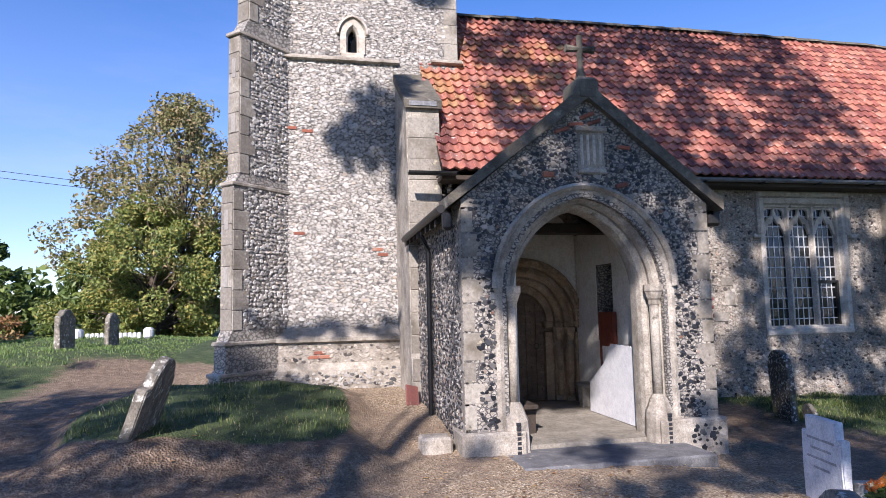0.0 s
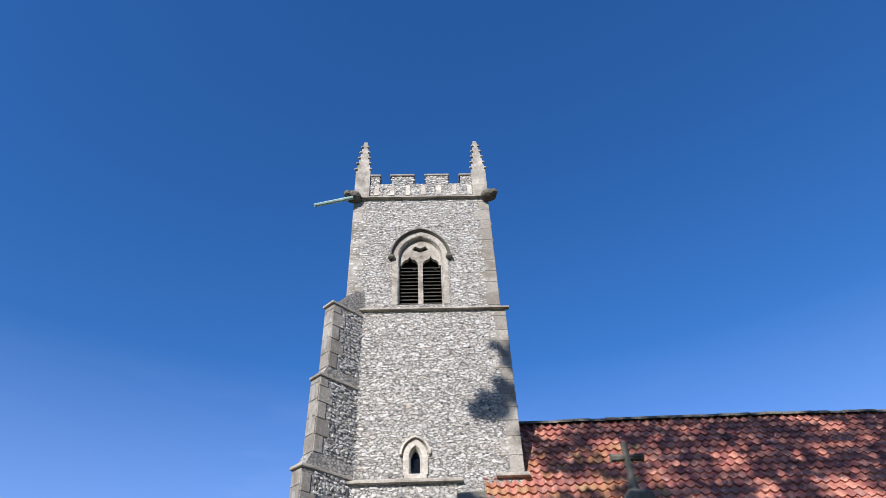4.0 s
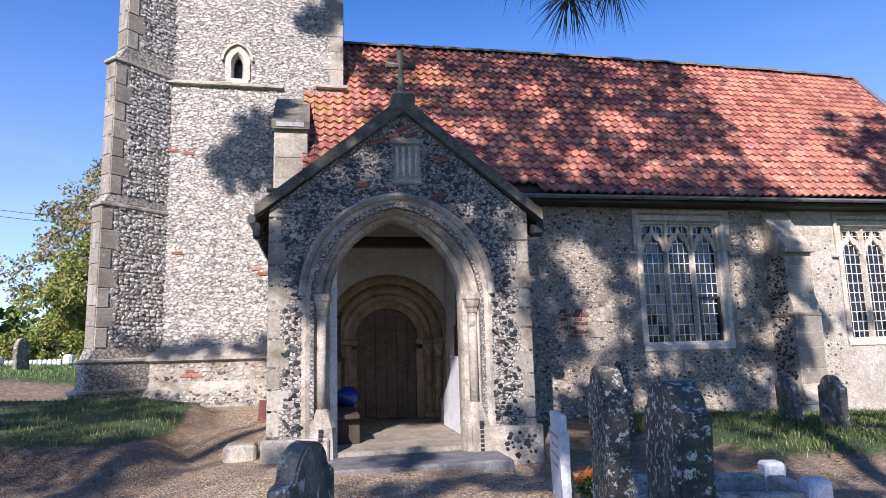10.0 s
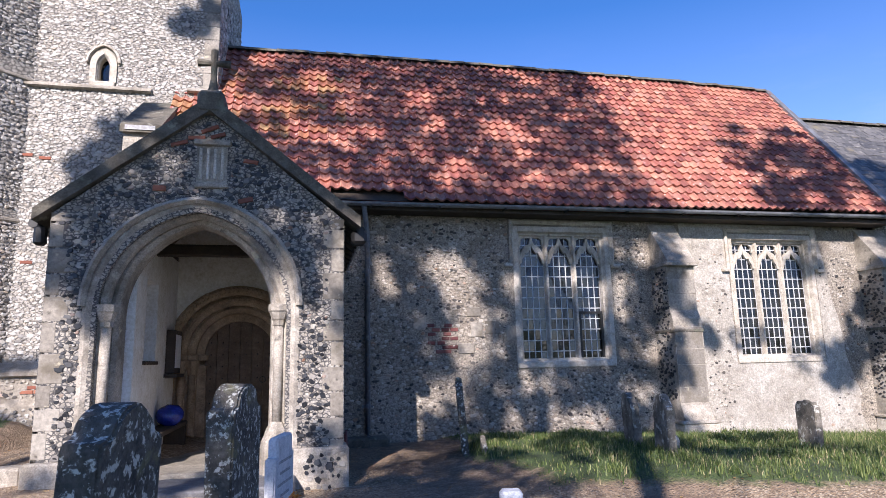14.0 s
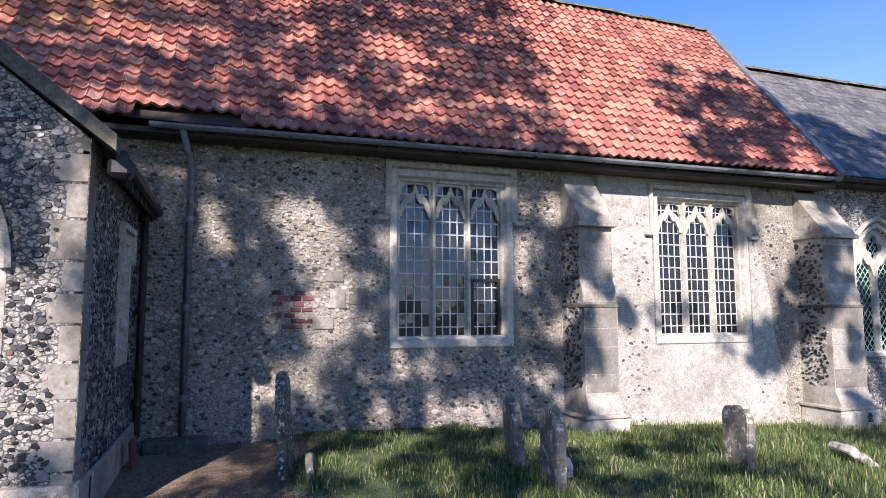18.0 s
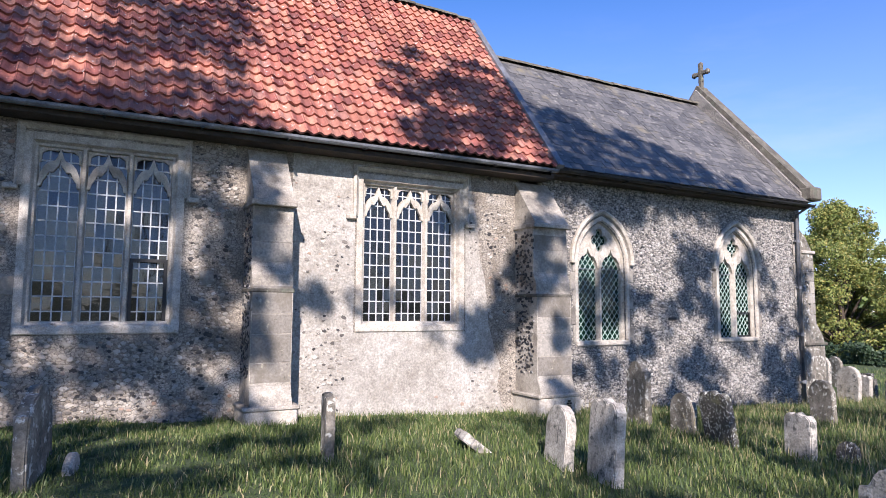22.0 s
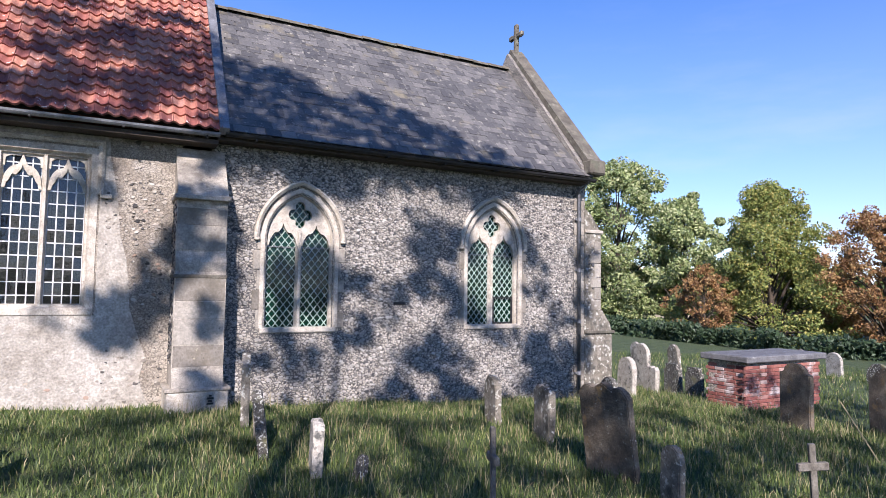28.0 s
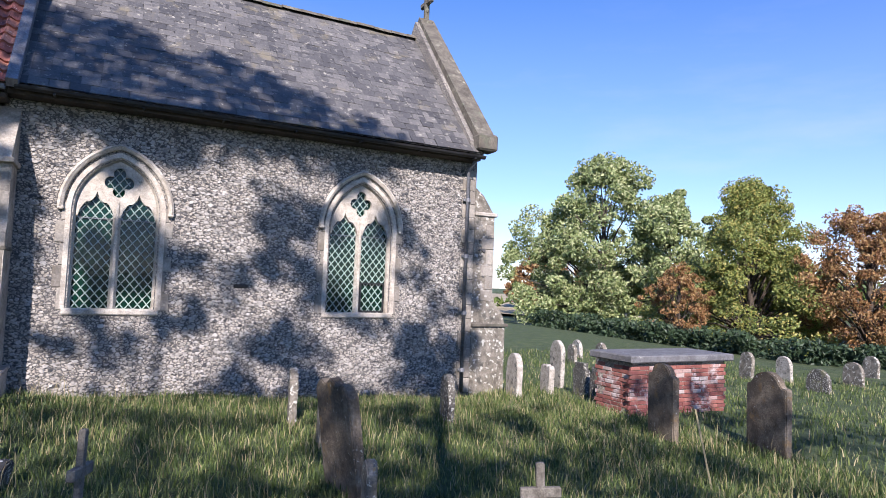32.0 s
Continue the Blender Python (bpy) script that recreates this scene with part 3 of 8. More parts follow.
def coursed(x0, x1, z0, z1, step, rise, keep, jitter=0.3, fill=1.0):
    """Places of stones laid in rough courses, where keep(u, v) allows."""
    out = []
    v, row = z0 + rise / 2, 0
    while v < z1:
        u = x0 + rng.uniform(0, step)
        while u < x1:
            p = (u + rng.uniform(-jitter, jitter) * step * 0.5, v + rng.uniform(-jitter, jitter) * rise + 0.02 * math.sin(u * 1.7 + row))
            if rng.random() < fill and keep(p):
                out.append(p)
            u += step * rng.uniform(0.75, 1.35)
        v += rise
        row += 1
    return out


def wall_frame(origin, along, out):
    """Takes (u, v, out) of a wall to the world."""
    a, o = Vector(along).normalized(), Vector(out).normalized()
    m = Matrix((a, (0, 0, 1), o)).transposed().to_4x4()
    m.translation = origin
    return m


SOUTH = ((1, 0, 0), (0, -1, 0))

# ---- the lie of the land ----
LIE_WEST = np.array([(-8.5, -10.5, 0.12), (-5.5, -11, 0.05), (-10.8, -3.6, 0.3), (-14.0, 5.4, 1.02), (-14.6, 9.0, 1.14), (-30, 30, 1.3), (-60, 60, 1.4), (-9.9, 1.0, 0.46), (-7.8, 0.9, 0.36),
                     (-6.9, -3.4, 0.04), (-3.6, -3.4, -0.16), (-5.2, -3.6, -0.02), (-12.5, -1, 0.5), (-40, -10, 0.8), (-20, -6, 0.7), (-9, 12, 0.9), (-2.6, -0.1, -0.06), (-5, -6, -0.02), (-1.7, -2.0, -0.04), (0, 60, 0.6), (0, 14, 0.3), (-7.4, -1.5, 0.25)])
LIE_EAST = np.array([(0.5, -2.9, 0.0), (0.5, -3.8, -0.02), (3.0, -3.3, -0.13), (5.1, -3.3, -0.14), (5.4, -4.0, -0.25), (5.5, -4.7, -0.3), (8.4, -2.2, -0.28), (8.4, -3.4, -0.27), (8.65, -4.7, -0.35), (11.9, -3.0, -0.4), (11.9, -4.2, -0.42), (11.8, -5.8, -0.46), (14.2, -3.1, -0.5),
                     (16.9, -4.6, -0.62), (17.9, -5.6, -0.68), (17.0, -0.7, -0.68), (18.2, -2.5, -0.72), (19.8, 0.6, -1.0), (20.2, 2.0, -1.05), (0, 0, -0.17), (2.2, 0, -0.26), (4.5, 0, -0.27), (7.2, 0, -0.36), (10, 0, -0.52), (13, 0, -0.68), (16, 0, -0.82), (-2.8, -9.6, 0.0), (-0.6, -9.8, -0.03),
                     (1.8, -10.2, -0.2), (6, -11, -0.35), (9, -11.4, -0.45), (30, 3, -1.25), (32, -4, -1.25), (40, 8, -1.6), (48, 16, -2.1), (54, 33, -2.6), (70, 60, -2.8), (62, 0, -2.2), (30, -20, -1.1), (0, -40, -0.3), (25, -3, -0.95), (5, -15, -0.3), (-9, -18, 0.1)])
LIE = np.concatenate([LIE_WEST, LIE_EAST])


def lie(x, y):
    """Height of the ground, for arrays or numbers."""
    x, y = np.asarray(x, float), np.asarray(y, float)
    d2 = (x[..., None] - LIE[:, 0]) ** 2 + (y[..., None] - LIE[:, 1]) ** 2
    w = (d2 + 0.5) ** -1.6
    z = (w * LIE[:, 2]).sum(-1) / w.sum(-1)
    x, y = np.clip(x, -60, 60), np.clip(y, -60, 60)
    swell = 0.26 * np.exp(-(((x + 9.6 + 0.15 * np.sin(y * 2.3)) / 1.68) ** 14 + ((y + 1.75 + 0.18 * np.sin(x * 2.9)) / 2.25) ** 14))  # turf mound west of the porch
    bank = 0.16 * (1 / (1 + np.exp(-(x + 1.5 + 0.25 * np.sin(y * 2.0)) * 6))) * (1 / (1 + np.exp(-(y + 5.3 + 0.35 * np.sin(x * 1.3)) * 6))) * (1 / (1 + np.exp((x - 4.0) * 1.2)))
    return z + swell + bank


def turf(x, y):
    """1 where grass grows, 0 on gravel and trodden earth."""
    x, y = np.asarray(x, float), np.asarray(y, float)
    s = lambda v: 1 / (1 + np.exp(-np.clip(v, -40, 40)))
    mound = s((1 - ((x + 9.65) / 1.6) ** 4 - ((y + 1.6) / 2.0) ** 4) * 6)
    bank = s((x + 1.5 + 0.25 * np.sin(y * 2.0)) * 5) * s((y + 5.2 + 0.35 * np.sin(x * 1.3)) * 5)
    east = s((x + 0.6 - (y + 8.2) * 1.15) * 3)
    lawn = np.maximum(s((y - 4.2 - (x + 12) * 0.35) * 2.5), s((-13.2 - x) * 2.5) * s((y + 1.0) * 2))
    lawn = np.maximum(lawn, s((y - 8) * 2))
    verge = s((-8.0 - y - 0.25 * (x + 6)) * 3) * s((-3.0 - x) * 2) * s((x + 11) * 2) * 0.95
    south = s((-12.5 - y) * 2)
    return np.max(np.stack([mound, bank, east, lawn, verge, south]), 0)


def axis(lo, hi, a, b, fine, grow):
    mid = list(np.arange(a, b, fine))
    up, st = [b], fine
    while up[-1] < hi:
        st *= grow
        up.append(up[-1] + st)
    dn, st = [a - fine], fine
    while dn[-1] > lo:
        st *= grow
        dn.append(dn[-1] - st)
    return np.array(dn[::-1] + mid + up)


gxs, gys = axis(-900, 900, -13, 19, 0.14, 1.16), axis(-900, 900, -10, 3, 0.14, 1.16)
GX, GY = np.meshgrid(gxs, gys, indexing="ij")
GZ = lie(GX, GY) + rng.normal(0, 0.006, GX.shape)
nx, ny = GX.shape
idx = np.arange(nx * ny).reshape(nx, ny)
quads = np.stack([idx[:-1, :-1], idx[1:, :-1], idx[1:, 1:], idx[:-1, 1:]], -1).reshape(-1, 4)
me = mesh("ground", np.stack([GX, GY, GZ], -1).reshape(-1, 3).tolist(), quads.tolist(), GROUND)
cover = me.attributes.new("cover", "FLOAT", "POINT")
cover.data.foreach_set("value", turf(GX, GY).ravel().astype(np.float32))
sg1 = lambda v: 1 / (1 + np.exp(-np.clip(v, -40, 40)))
# bare earth; the south-west term also paints shade into the gravel's colour
bare = np.clip(sg1((-10.6 - GX + 0.4 * np.sin(GY * 1.7)) * 2.5) * 0.8 + sg1((-8.9 - GX) * 2) * sg1((-3.2 - GY) * 2) * 0.85 + np.exp(-(((GX + 9.65) / 2.05) ** 4 + ((GY + 1.95) / 2.6) ** 4)) * 1.2 + sg1((GX + 3.1) * 3) * sg1((GY + 5.2) * 2) * 0.85 + sg1((-8.2 - GY) * 2) * 0.3, 0, 1)
earth_shade = me.attributes.new("earth_shade", "FLOAT", "POINT")
earth_shade.data.foreach_set("value", bare.ravel().astype(np.float32))
me.shade_smooth()
tagged(new("ground", me), "churchyard of turf, gravel and trodden brown earth", "ground", kind="structure")


def gz(x, y):
    return float(lie(x, y))


# ---- blocks and mouldings shared by the walls ----
BLOCKS = {}


def block(w, h, d, material=None):
    """A dressed stone, its face at y = 0 looking towards -y, centred on x and z."""
    material = material or ASHLAR_PIECE
    key = (round(w, 3), round(h, 3), round(d, 3), material.name)
    if key not in BLOCKS:
        c = 0.008
        x, z = w / 2, h / 2
        v = [(-x, d, -z), (x, d, -z), (x, d, z), (-x, d, z), (-x, c, -z), (x, c, -z), (x, c, z), (-x, c, z), (-x + c, 0, -z + c), (x - c, 0, -z + c), (x - c, 0, z - c), (-x + c, 0, z - c)]
        f = [(8, 9, 10, 11), (4, 5, 9, 8), (5, 6, 10, 9), (6, 7, 11, 10), (7, 4, 8, 11), (0, 1, 5, 4), (1, 2, 6, 5), (2, 3, 7, 6), (3, 0, 4, 7)]
        BLOCKS[key] = mesh("block", v, f, material)
    return BLOCKS[key]


def quoins(parent, x, y, z0, z1, side, m=None, long=0.42, short=0.26, h=0.3, proud=0.008, name="quoin"):
    """Corner blocks up an edge at x, running to the given side (+1 to the right), face just proud of y."""
    z, k = z0, int(rng.integers(0, 2))
    while z < z1 - 0.08:
        hh = min(round(h * rng.choice((0.85, 1.0, 1.15)), 3), z1 - z)
        w = long if k % 2 else short
        t = pose(x + side * w / 2, y - proud, z + hh / 2)
        child(name, block(w, hh - 0.014, 0.06), parent, at=(m @ t) if m is not None else t)
        z, k = z + hh, k + 1


def drip(bm, x0, x1, y, z, out=0.09, h=0.12):
    """A string course with a weathered top, along a wall that faces -y."""
    pts = [(0, 0), (-out, 0.02), (-out, h * 0.45), (0, h)]
    a = [bm.verts.new((x0, y + p, z + q)) for p, q in pts]
    b = [bm.verts.new((x1, y + p, z + q)) for p, q in pts]
    bm.faces.new(a)
    bm.faces.new(b[::-1])
    for i in range(4):
        bm.faces.new((a[i], b[i], b[(i + 1) % 4], a[(i + 1) % 4]))
    bmesh.ops.recalc_face_normals(bm, faces=bm.faces)


def foil_head(a, b, spring, rise, n=9, cusp=0.1):
    """The cusped ogee line of a light's head, left foot to right foot."""
    out = []
    for k in range(n + 1):
        s = k / n
        f = 0.66 * math.sqrt(max(0, 1 - (1 - s / 0.72) ** 2)) if s < 0.72 else 0.66 + 0.34 * ((s - 0.72) / 0.28) ** 1.5
        f -= cusp * abs(math.sin(2.5 * math.pi * s)) * (1 - s * 0.6) if 0 < s < 1 else 0
        out.append((a + (b - a) / 2 * s, spring + rise * max(f, 0.0)))
    return out + [(a + b - x, z) for x, z in out[-2::-1]]


def quatrefoil(cx, cz, r, n=6):
    out = []
    for k in range(4):
        ax, az = cx + 0.62 * r * math.cos(k * math.pi / 2), cz + 0.62 * r * math.sin(k * math.pi / 2) * 1.15
        for j in range(n + 1):
            a = k * math.pi / 2 - 1.95 + 3.9 * j / n
            out.append((ax + 0.46 * r * math.cos(a), az + 0.5 * r * math.sin(a)))
    return out

# ---- nave ----
NX0, NX1, NTOP = -6.45, 8.2, 4.02
W1, W2 = (0.0, 1.76, 1.22, 3.66), (4.58, 6.4, 1.2, 3.6)
DC, DSPR = -4.95, 1.48  # doorway: centre and springing


def rect(x0, x1, z0, z1):
    return [(x0, z0), (x1, z0), (x1, z1), (x0, z1)]


nave = thing("wall_nave_south", "nave south wall of weathered flint rubble and old render", "wall", kind="structure")
door_hole = [(DC - 1.12, -0.6)] + rounded(DC, 1.12, DSPR) + [(DC + 1.12, -0.6)]
bm = plate(bmesh.new(), rect(NX0, NX1, -1.4, NTOP), [rect(*W1), rect(*W2), door_hole[::-1]], 0.0, 0.75)
part("wall_core", bm, MORTAR, nave)


def on_nave(p):
    x, z = p
    if -7.0 < x < -3.5 and z < 3.6:
        return False
    for a, b, c, d in (W1, W2):
        if a - 0.22 < x < b + 0.22 and c - 0.16 < z < d + 0.3:
            return False
    if 2.6 < x < 3.4 or 7.5 < x < 8.45 or (-1.75 < x < -1.3 and 1.42 < z < 2.08):
        return False
    bare = noise.noise((x * 0.55, z * 0.8, 3.0)) + (0.38 if x < 3.2 else -0.42) + (0.3 if x > 6.6 else 0)
    if z > 3.3:
        bare -= 0.2
    if 4.3 < x < 7.4 and z < 1.25:
        bare -= 0.35
    return rng.random() < 0.62 + bare


flints("flint_rubble", nave, coursed(NX0, NX1, -0.5, 3.95, 0.075, 0.055, on_nave, 0.7), wall_frame((0, 0, 0), *SOUTH), FLINT_NAVE, (0.076, 0.052), 0.02)
for x, z, w, h in ((-0.55, 1.87, 0.28, 0.24), (-0.85, 1.83, 0.22, 0.26), (-0.2, 1.75, 0.2, 0.25), (-1.05, 1.5, 0.3, 0.18), (-1.9, 1.95, 0.24, 0.2), (2.2, 1.9, 0.2, 0.22), (-0.9, 2.15, 0.25, 0.16)):
    child("squared_stone", block(w, h, 0.05), nave, at=pose(x, -0.02, z))
brick_mesh = block(0.2, 0.062, 0.05, BRICK)
dark_brick_mesh = block(0.14, 0.062, 0.05, DARKBRICK)
for r in range(8):
    for c in range(3):
        if rng.random() < 0.75 - 0.06 * abs(r - 3):
            child("brick", dark_brick_mesh, nave, at=pose(-1.68 + c * 0.15 + (0.1 if r % 2 else 0) + rng.normal(0, 0.012), -0.016, 1.45 + r * 0.077))


def nave_window(name, x0, x1, z0, z1, casement, glass):
    win = thing(name, "three-light square-headed stone window with leaded clear panes", "window", kind="structure")
    bm = bmesh.new()
    path = [(x0 - 0.13, 0, z1 - 0.62), (x0 - 0.13, 0, z1 + 0.18), (x1 + 0.13, 0, z1 + 0.18), (x1 + 0.13, 0, z1 - 0.62)]
    part("hood_mould", sweep(bm, path, [(-0.01, -0.04), (0.05, -0.045), (0.085, -0.01), (0.05, 0.02), (0.03, 0.045), (-0.01, 0.045)]), FRAME, win)
    for s, x in ((-1, x0 - 0.13), (1, x1 + 0.13)):
        part("label_stop", boxed(min(x, x + s * 0.16), max(x, x + s * 0.16), -0.08, 0.02, z1 - 0.68, z1 - 0.61, bevel=0.012), FRAME, win)
    loop = [(x0, 0, z0), (x0, 0, z1), (x1, 0, z1), (x1, 0, z0)]
    part("frame", sweep(bmesh.new(), loop, [(0.012, -0.1), (0.02, 0.0), (-0.05, 0.03), (-0.06, 0.06), (-0.13, 0.075), (-0.2, 0.07), (-0.2, -0.1)], True), FRAME, win)
    part("sill", boxed(x0 - 0.1, x1 + 0.1, -0.03, 0.2, z0 - 0.1, z0 + 0.02, bevel=0.015), FRAME, win)
    n, mw = 3, 0.09
    a0, a1 = x0 + 0.075, x1 - 0.075
    lw = (a1 - a0 - mw * (n - 1)) / n
    lights = [(a0 + i * (lw + mw), a0 + i * (lw + mw) + lw) for i in range(n)]
    spring, rise = z1 - 0.56, 0.5
    for i in range(n - 1):
        c = lights[i][1] + mw / 2
        prof = [(c - mw / 2, 0.13), (c - 0.02, 0.06), (c + 0.02, 0.06), (c + mw / 2, 0.13), (c + mw / 2, 0.19), (c - mw / 2, 0.19)]
        bm = bmesh.new()
        lo, hi = [bm.verts.new((x, y, z0)) for x, y in prof], [bm.verts.new((x, y, z1)) for x, y in prof]
        for k in range(6):
            bm.faces.new((lo[k], lo[(k + 1) % 6], hi[(k + 1) % 6], hi[k]))
        part("mullion", bm, FRAME, win)
    for a, b in lights:
        c = (a + b) / 2
        ogee = foil_head(a - 0.01, b + 0.01, spring - 0.04, rise + 0.04, 12, 0.0)
        cusps = foil_head(a + 0.035, b - 0.035, spring - 0.03, rise * 0.72, 14, 0.16)
        part("ogee_head", plate(bmesh.new(), ogee + cusps[::-1], [], 0.1, 0.165), FRAME, win)
        for e, k in ((a, 1), (b, -1)):
            eye = [(e - k * 0.005, z1 - 0.06), (e - k * 0.005, spring + 0.3), (e + k * 0.022, spring + 0.3), (e + k * 0.03, z1 - 0.14), (e + k * 0.09, z1 - 0.1), (c - k * 0.03, z1 - 0.1), (c, z1 - 0.06)]
            part("eyelet", plate(bmesh.new(), eye[::k], [], 0.11, 0.16), FRAME, win)
    pw, ph = lw / 4, 0.2
    rows = int((z1 - z0) / ph)
    pane_mesh = mesh("pane", [(-pw / 2, 0, -ph / 2), (pw / 2, 0, -ph / 2), (pw / 2, 0, ph / 2), (-pw / 2, 0, ph / 2)], [(0, 1, 2, 3)], glass)
    for i, (a, b) in enumerate(lights):
        bm = bmesh.new()
        for k in range(5):
            box(bm, a + k * pw - 0.009, a + k * pw + 0.009, 0.148, 0.162, z0, z1 - 0.05)
        for k in range(rows + 1):
            zz = z0 + k * ph
            box(bm, a, b, 0.147, 0.163, zz - 0.009, zz + 0.009)
        part("leading", bm, CAME, win)
        for k in range(rows):
            for j in range(4):
                child("pane", pane_mesh, win, at=pose(a + (j + 0.5) * pw, 0.156 + rng.normal(0, 0.001), z0 + (k + 0.5) * ph, rng.normal(0, 1.1), 0, rng.normal(0, 1.1)))
    if casement:
        a, b = lights[2]
        bm = bmesh.new()
        sweep(bm, [(a, 0.12, z0 + 0.02), (a, 0.12, z0 + 0.93), (b, 0.12, z0 + 0.93), (b, 0.12, z0 + 0.02)], [(0.02, -0.005), (0.02, 0.04), (-0.03, 0.04), (-0.03, -0.005)], True)
        part("casement", bm, IRON, win, "black iron opening casement")
    return win


nave_window("window_1", *W1, True, GLASS_PALE)
nave_window("window_2", *W2, False, GLASS)
for x, y, z in ((1.61, 1.72, 1.85), (5.79, 1.64, 1.79)):
    pl = thing("pendant_lamp", "white glass pendant lamp hanging inside behind a window", "lamp", "pendant lamps in the nave")
    part("cord", tube(bmesh.new(), [(x, y, z + 0.12), (x, y, 4.1 + 4.15 * (y + 0.46) / 3.21)], 0.006, 5), IRON, pl)
    part("shade", tube(bmesh.new(), [(x, y, z - 0.13), (x, y, z - 0.12), (x, y, z - 0.02), (x, y, z + 0.07), (x, y, z + 0.13)], [0.05, 0.09, 0.105, 0.06, 0.03], 14), PAPER, pl, "white glass globe", True)
# old lime render that still covers the bay between the buttresses
edge = [(3.42, -0.7)] + [(7.35 + 0.25 * noise.noise((k * 0.9, 1, 0)) - 0.06 * k, -0.7 + k * 0.385) for k in range(13)] + [(3.42, 3.93), (3.42, 2.6)]
hole = rect(W2[0] - 0.13, W2[1] + 0.13, W2[2] - 0.1, W2[3] + 0.15)
part("render_coat", plate(bmesh.new(), edge, [hole], -0.008, 0.003), RENDER, nave, "patchy pale lime render")


def buttress(name, x0, x1, base, yb, label):
    """Three-stage stone buttress against the south wall: yb is how far its foot stands out."""
    ob = thing(name, label, "buttress", kind="structure")
    bm = bmesh.new()
    prof = [(0.0, -1.4), (-yb - 0.1, -1.4), (-yb - 0.1, base + 0.42), (-yb, base + 0.68), (-yb, 1.72), (-yb + 0.03, 1.8), (-yb + 0.03, 1.96), (-yb + 0.1, 2.12), (-yb + 0.1, 2.96), (-yb + 0.03, 2.98), (-yb + 0.04, 3.04), (0.0, 3.86)]
    prism(bm, prof, x0, x1, Matrix(((0, 1, 0, 0), (1, 0, 0, 0), (0, 0, 1, 0), (0, 0, 0, 1))))
    part("shaft", bm, ASHLAR, ob)
    z = base + 0.72
    while z < 2.9:
        h = float(rng.choice((0.28, 0.34, 0.4)))
        y = -yb + (0.1 if z > 2.05 else 0.0)
        if not 1.45 < z < 2.1 and z + h < 2.94:
            child("facing_stone", block(x1 - x0 - 0.02, h - 0.006, 0.05), ob, at=pose((x0 + x1) / 2, y - 0.004, z + h / 2))
        z += h if not 1.45 < z < 1.7 else 0.65
    part("plinth_block", boxed(x0 - 0.07, x1 + 0.07, -yb - 0.16, 0.0, base - 0.6, base + 0.36, bevel=0.02), FRAME, ob, "pale replaced plinth stone")
    part("plinth_slab", boxed(x0 - 0.1, x1 + 0.1, -yb - 0.17, 0.0, base + 0.36, base + 0.42, bevel=0.015), ASHLAR, ob)
    part("drip_ledge", boxed(x0 - 0.04, x1 + 0.04, -yb - 0.0, 0.0, 2.94, 3.02, bevel=0.012), ASHLAR, ob)
    part("offset_ledge", boxed(x0 - 0.02, x1 + 0.02, -yb - 0.015, 0.0, 1.7, 1.76, bevel=0.012), COPING, ob)
    m = wall_frame((x0, 0, 0), (0, -1, 0), (-1, 0, 0))
    flints("flint_rubble", ob, coursed(0.03, yb - 0.12, base + 0.75, 2.9, 0.075, 0.06, lambda p: True, 0.6), m, FLINT_DARK, (0.074, 0.058), 0.018)
    return ob


buttress("buttress_1", 2.72, 3.3, -0.28, 0.64, "stone-faced buttress with sloped offsets against the nave")
b2 = buttress("buttress_2", 7.6, 8.36, -0.4, 0.66, "stone-faced buttress where nave meets chancel")
bm = bmesh.new()
for k, (w, z) in enumerate(((0.02, -0.12), (0.05, -0.16), (0.03, -0.2), (0.05, -0.24))):
    box(bm, 8.16 - w, 8.16 + w, -0.838, -0.82, z, z + 0.03)
part("incised_mark", bm, IRON, b2, "dark incised mark on the plinth")

# nave roof
bm = bmesh.new()


def roof_at(u, s, lift=0.0):
    """A point of the nave's south slope: u along from west to east, s up from the eave, both 0 to 1."""
    x = -6.42 + 14.64 * u
    ez, rz = 4.07 + 0.07 * u + 0.02 * math.sin(u * 9), 8.24 + 0.02 * u + 0.08 * math.sin(math.pi * u)
    sag = -0.05 * math.sin(math.pi * s) * (0.6 + 0.4 * math.sin(u * 7))
    y, z = -0.46 + 3.21 * s, ez + (rz - ez) * s + sag
    return Vector((x, y - 0.77 * lift, z + 0.63 * lift))


roof = thing("roof_nave", "steep nave roof of weathered red clay pantiles with lichen", "roof", kind="structure")
grid = [[bm.verts.new(roof_at(i / 20, j / 8, -0.06)) for j in range(9)] for i in range(21)]
for i in range(20):
    for j in range(8):
        bm.faces.new((grid[i][j], grid[i + 1][j], grid[i + 1][j + 1], grid[i][j + 1]))
part("deck", bm, DARKWOOD, roof)
bm = bmesh.new()
va = [bm.verts.new(v) for v in ((-6.42, 2.75, 8.2), (8.22, 2.75, 8.22), (8.22, 6.0, 4.1), (-6.42, 6.0, 4.1))]
bm.faces.new(va)
part("north_slope", bm, TILE_STUFF, roof)

COLS, ROWS = 80, 23
TW, TL = 14.64 / COLS, 5.28 / ROWS
prof = [(k / 8, 0.024 * math.sin(2 * math.pi * (k / 8) + 0.9) + (0.014 if k == 8 else 0)) for k in range(9)]
tv, tf = [], []
for u, h in prof:
    x = (u - 0.5) * TW * 1.12
    tv += [(x, -0.05, h + 0.028), (x, TL + 0.03, h - 0.024), (x, -0.045, h - 0.014)]
for k in range(8):
    a, b = 3 * k, 3 * k + 3
    tf += [(a, b, b + 1, a + 1), (a + 2, b + 2, b, a)]
tile_mesh = mesh("pantile", tv, tf, TILE)
moss_mesh = mesh("pantile", tv, tf, TILE_MOSS)
tvn = np.array(tv)
lots_v, lots_f = [], []
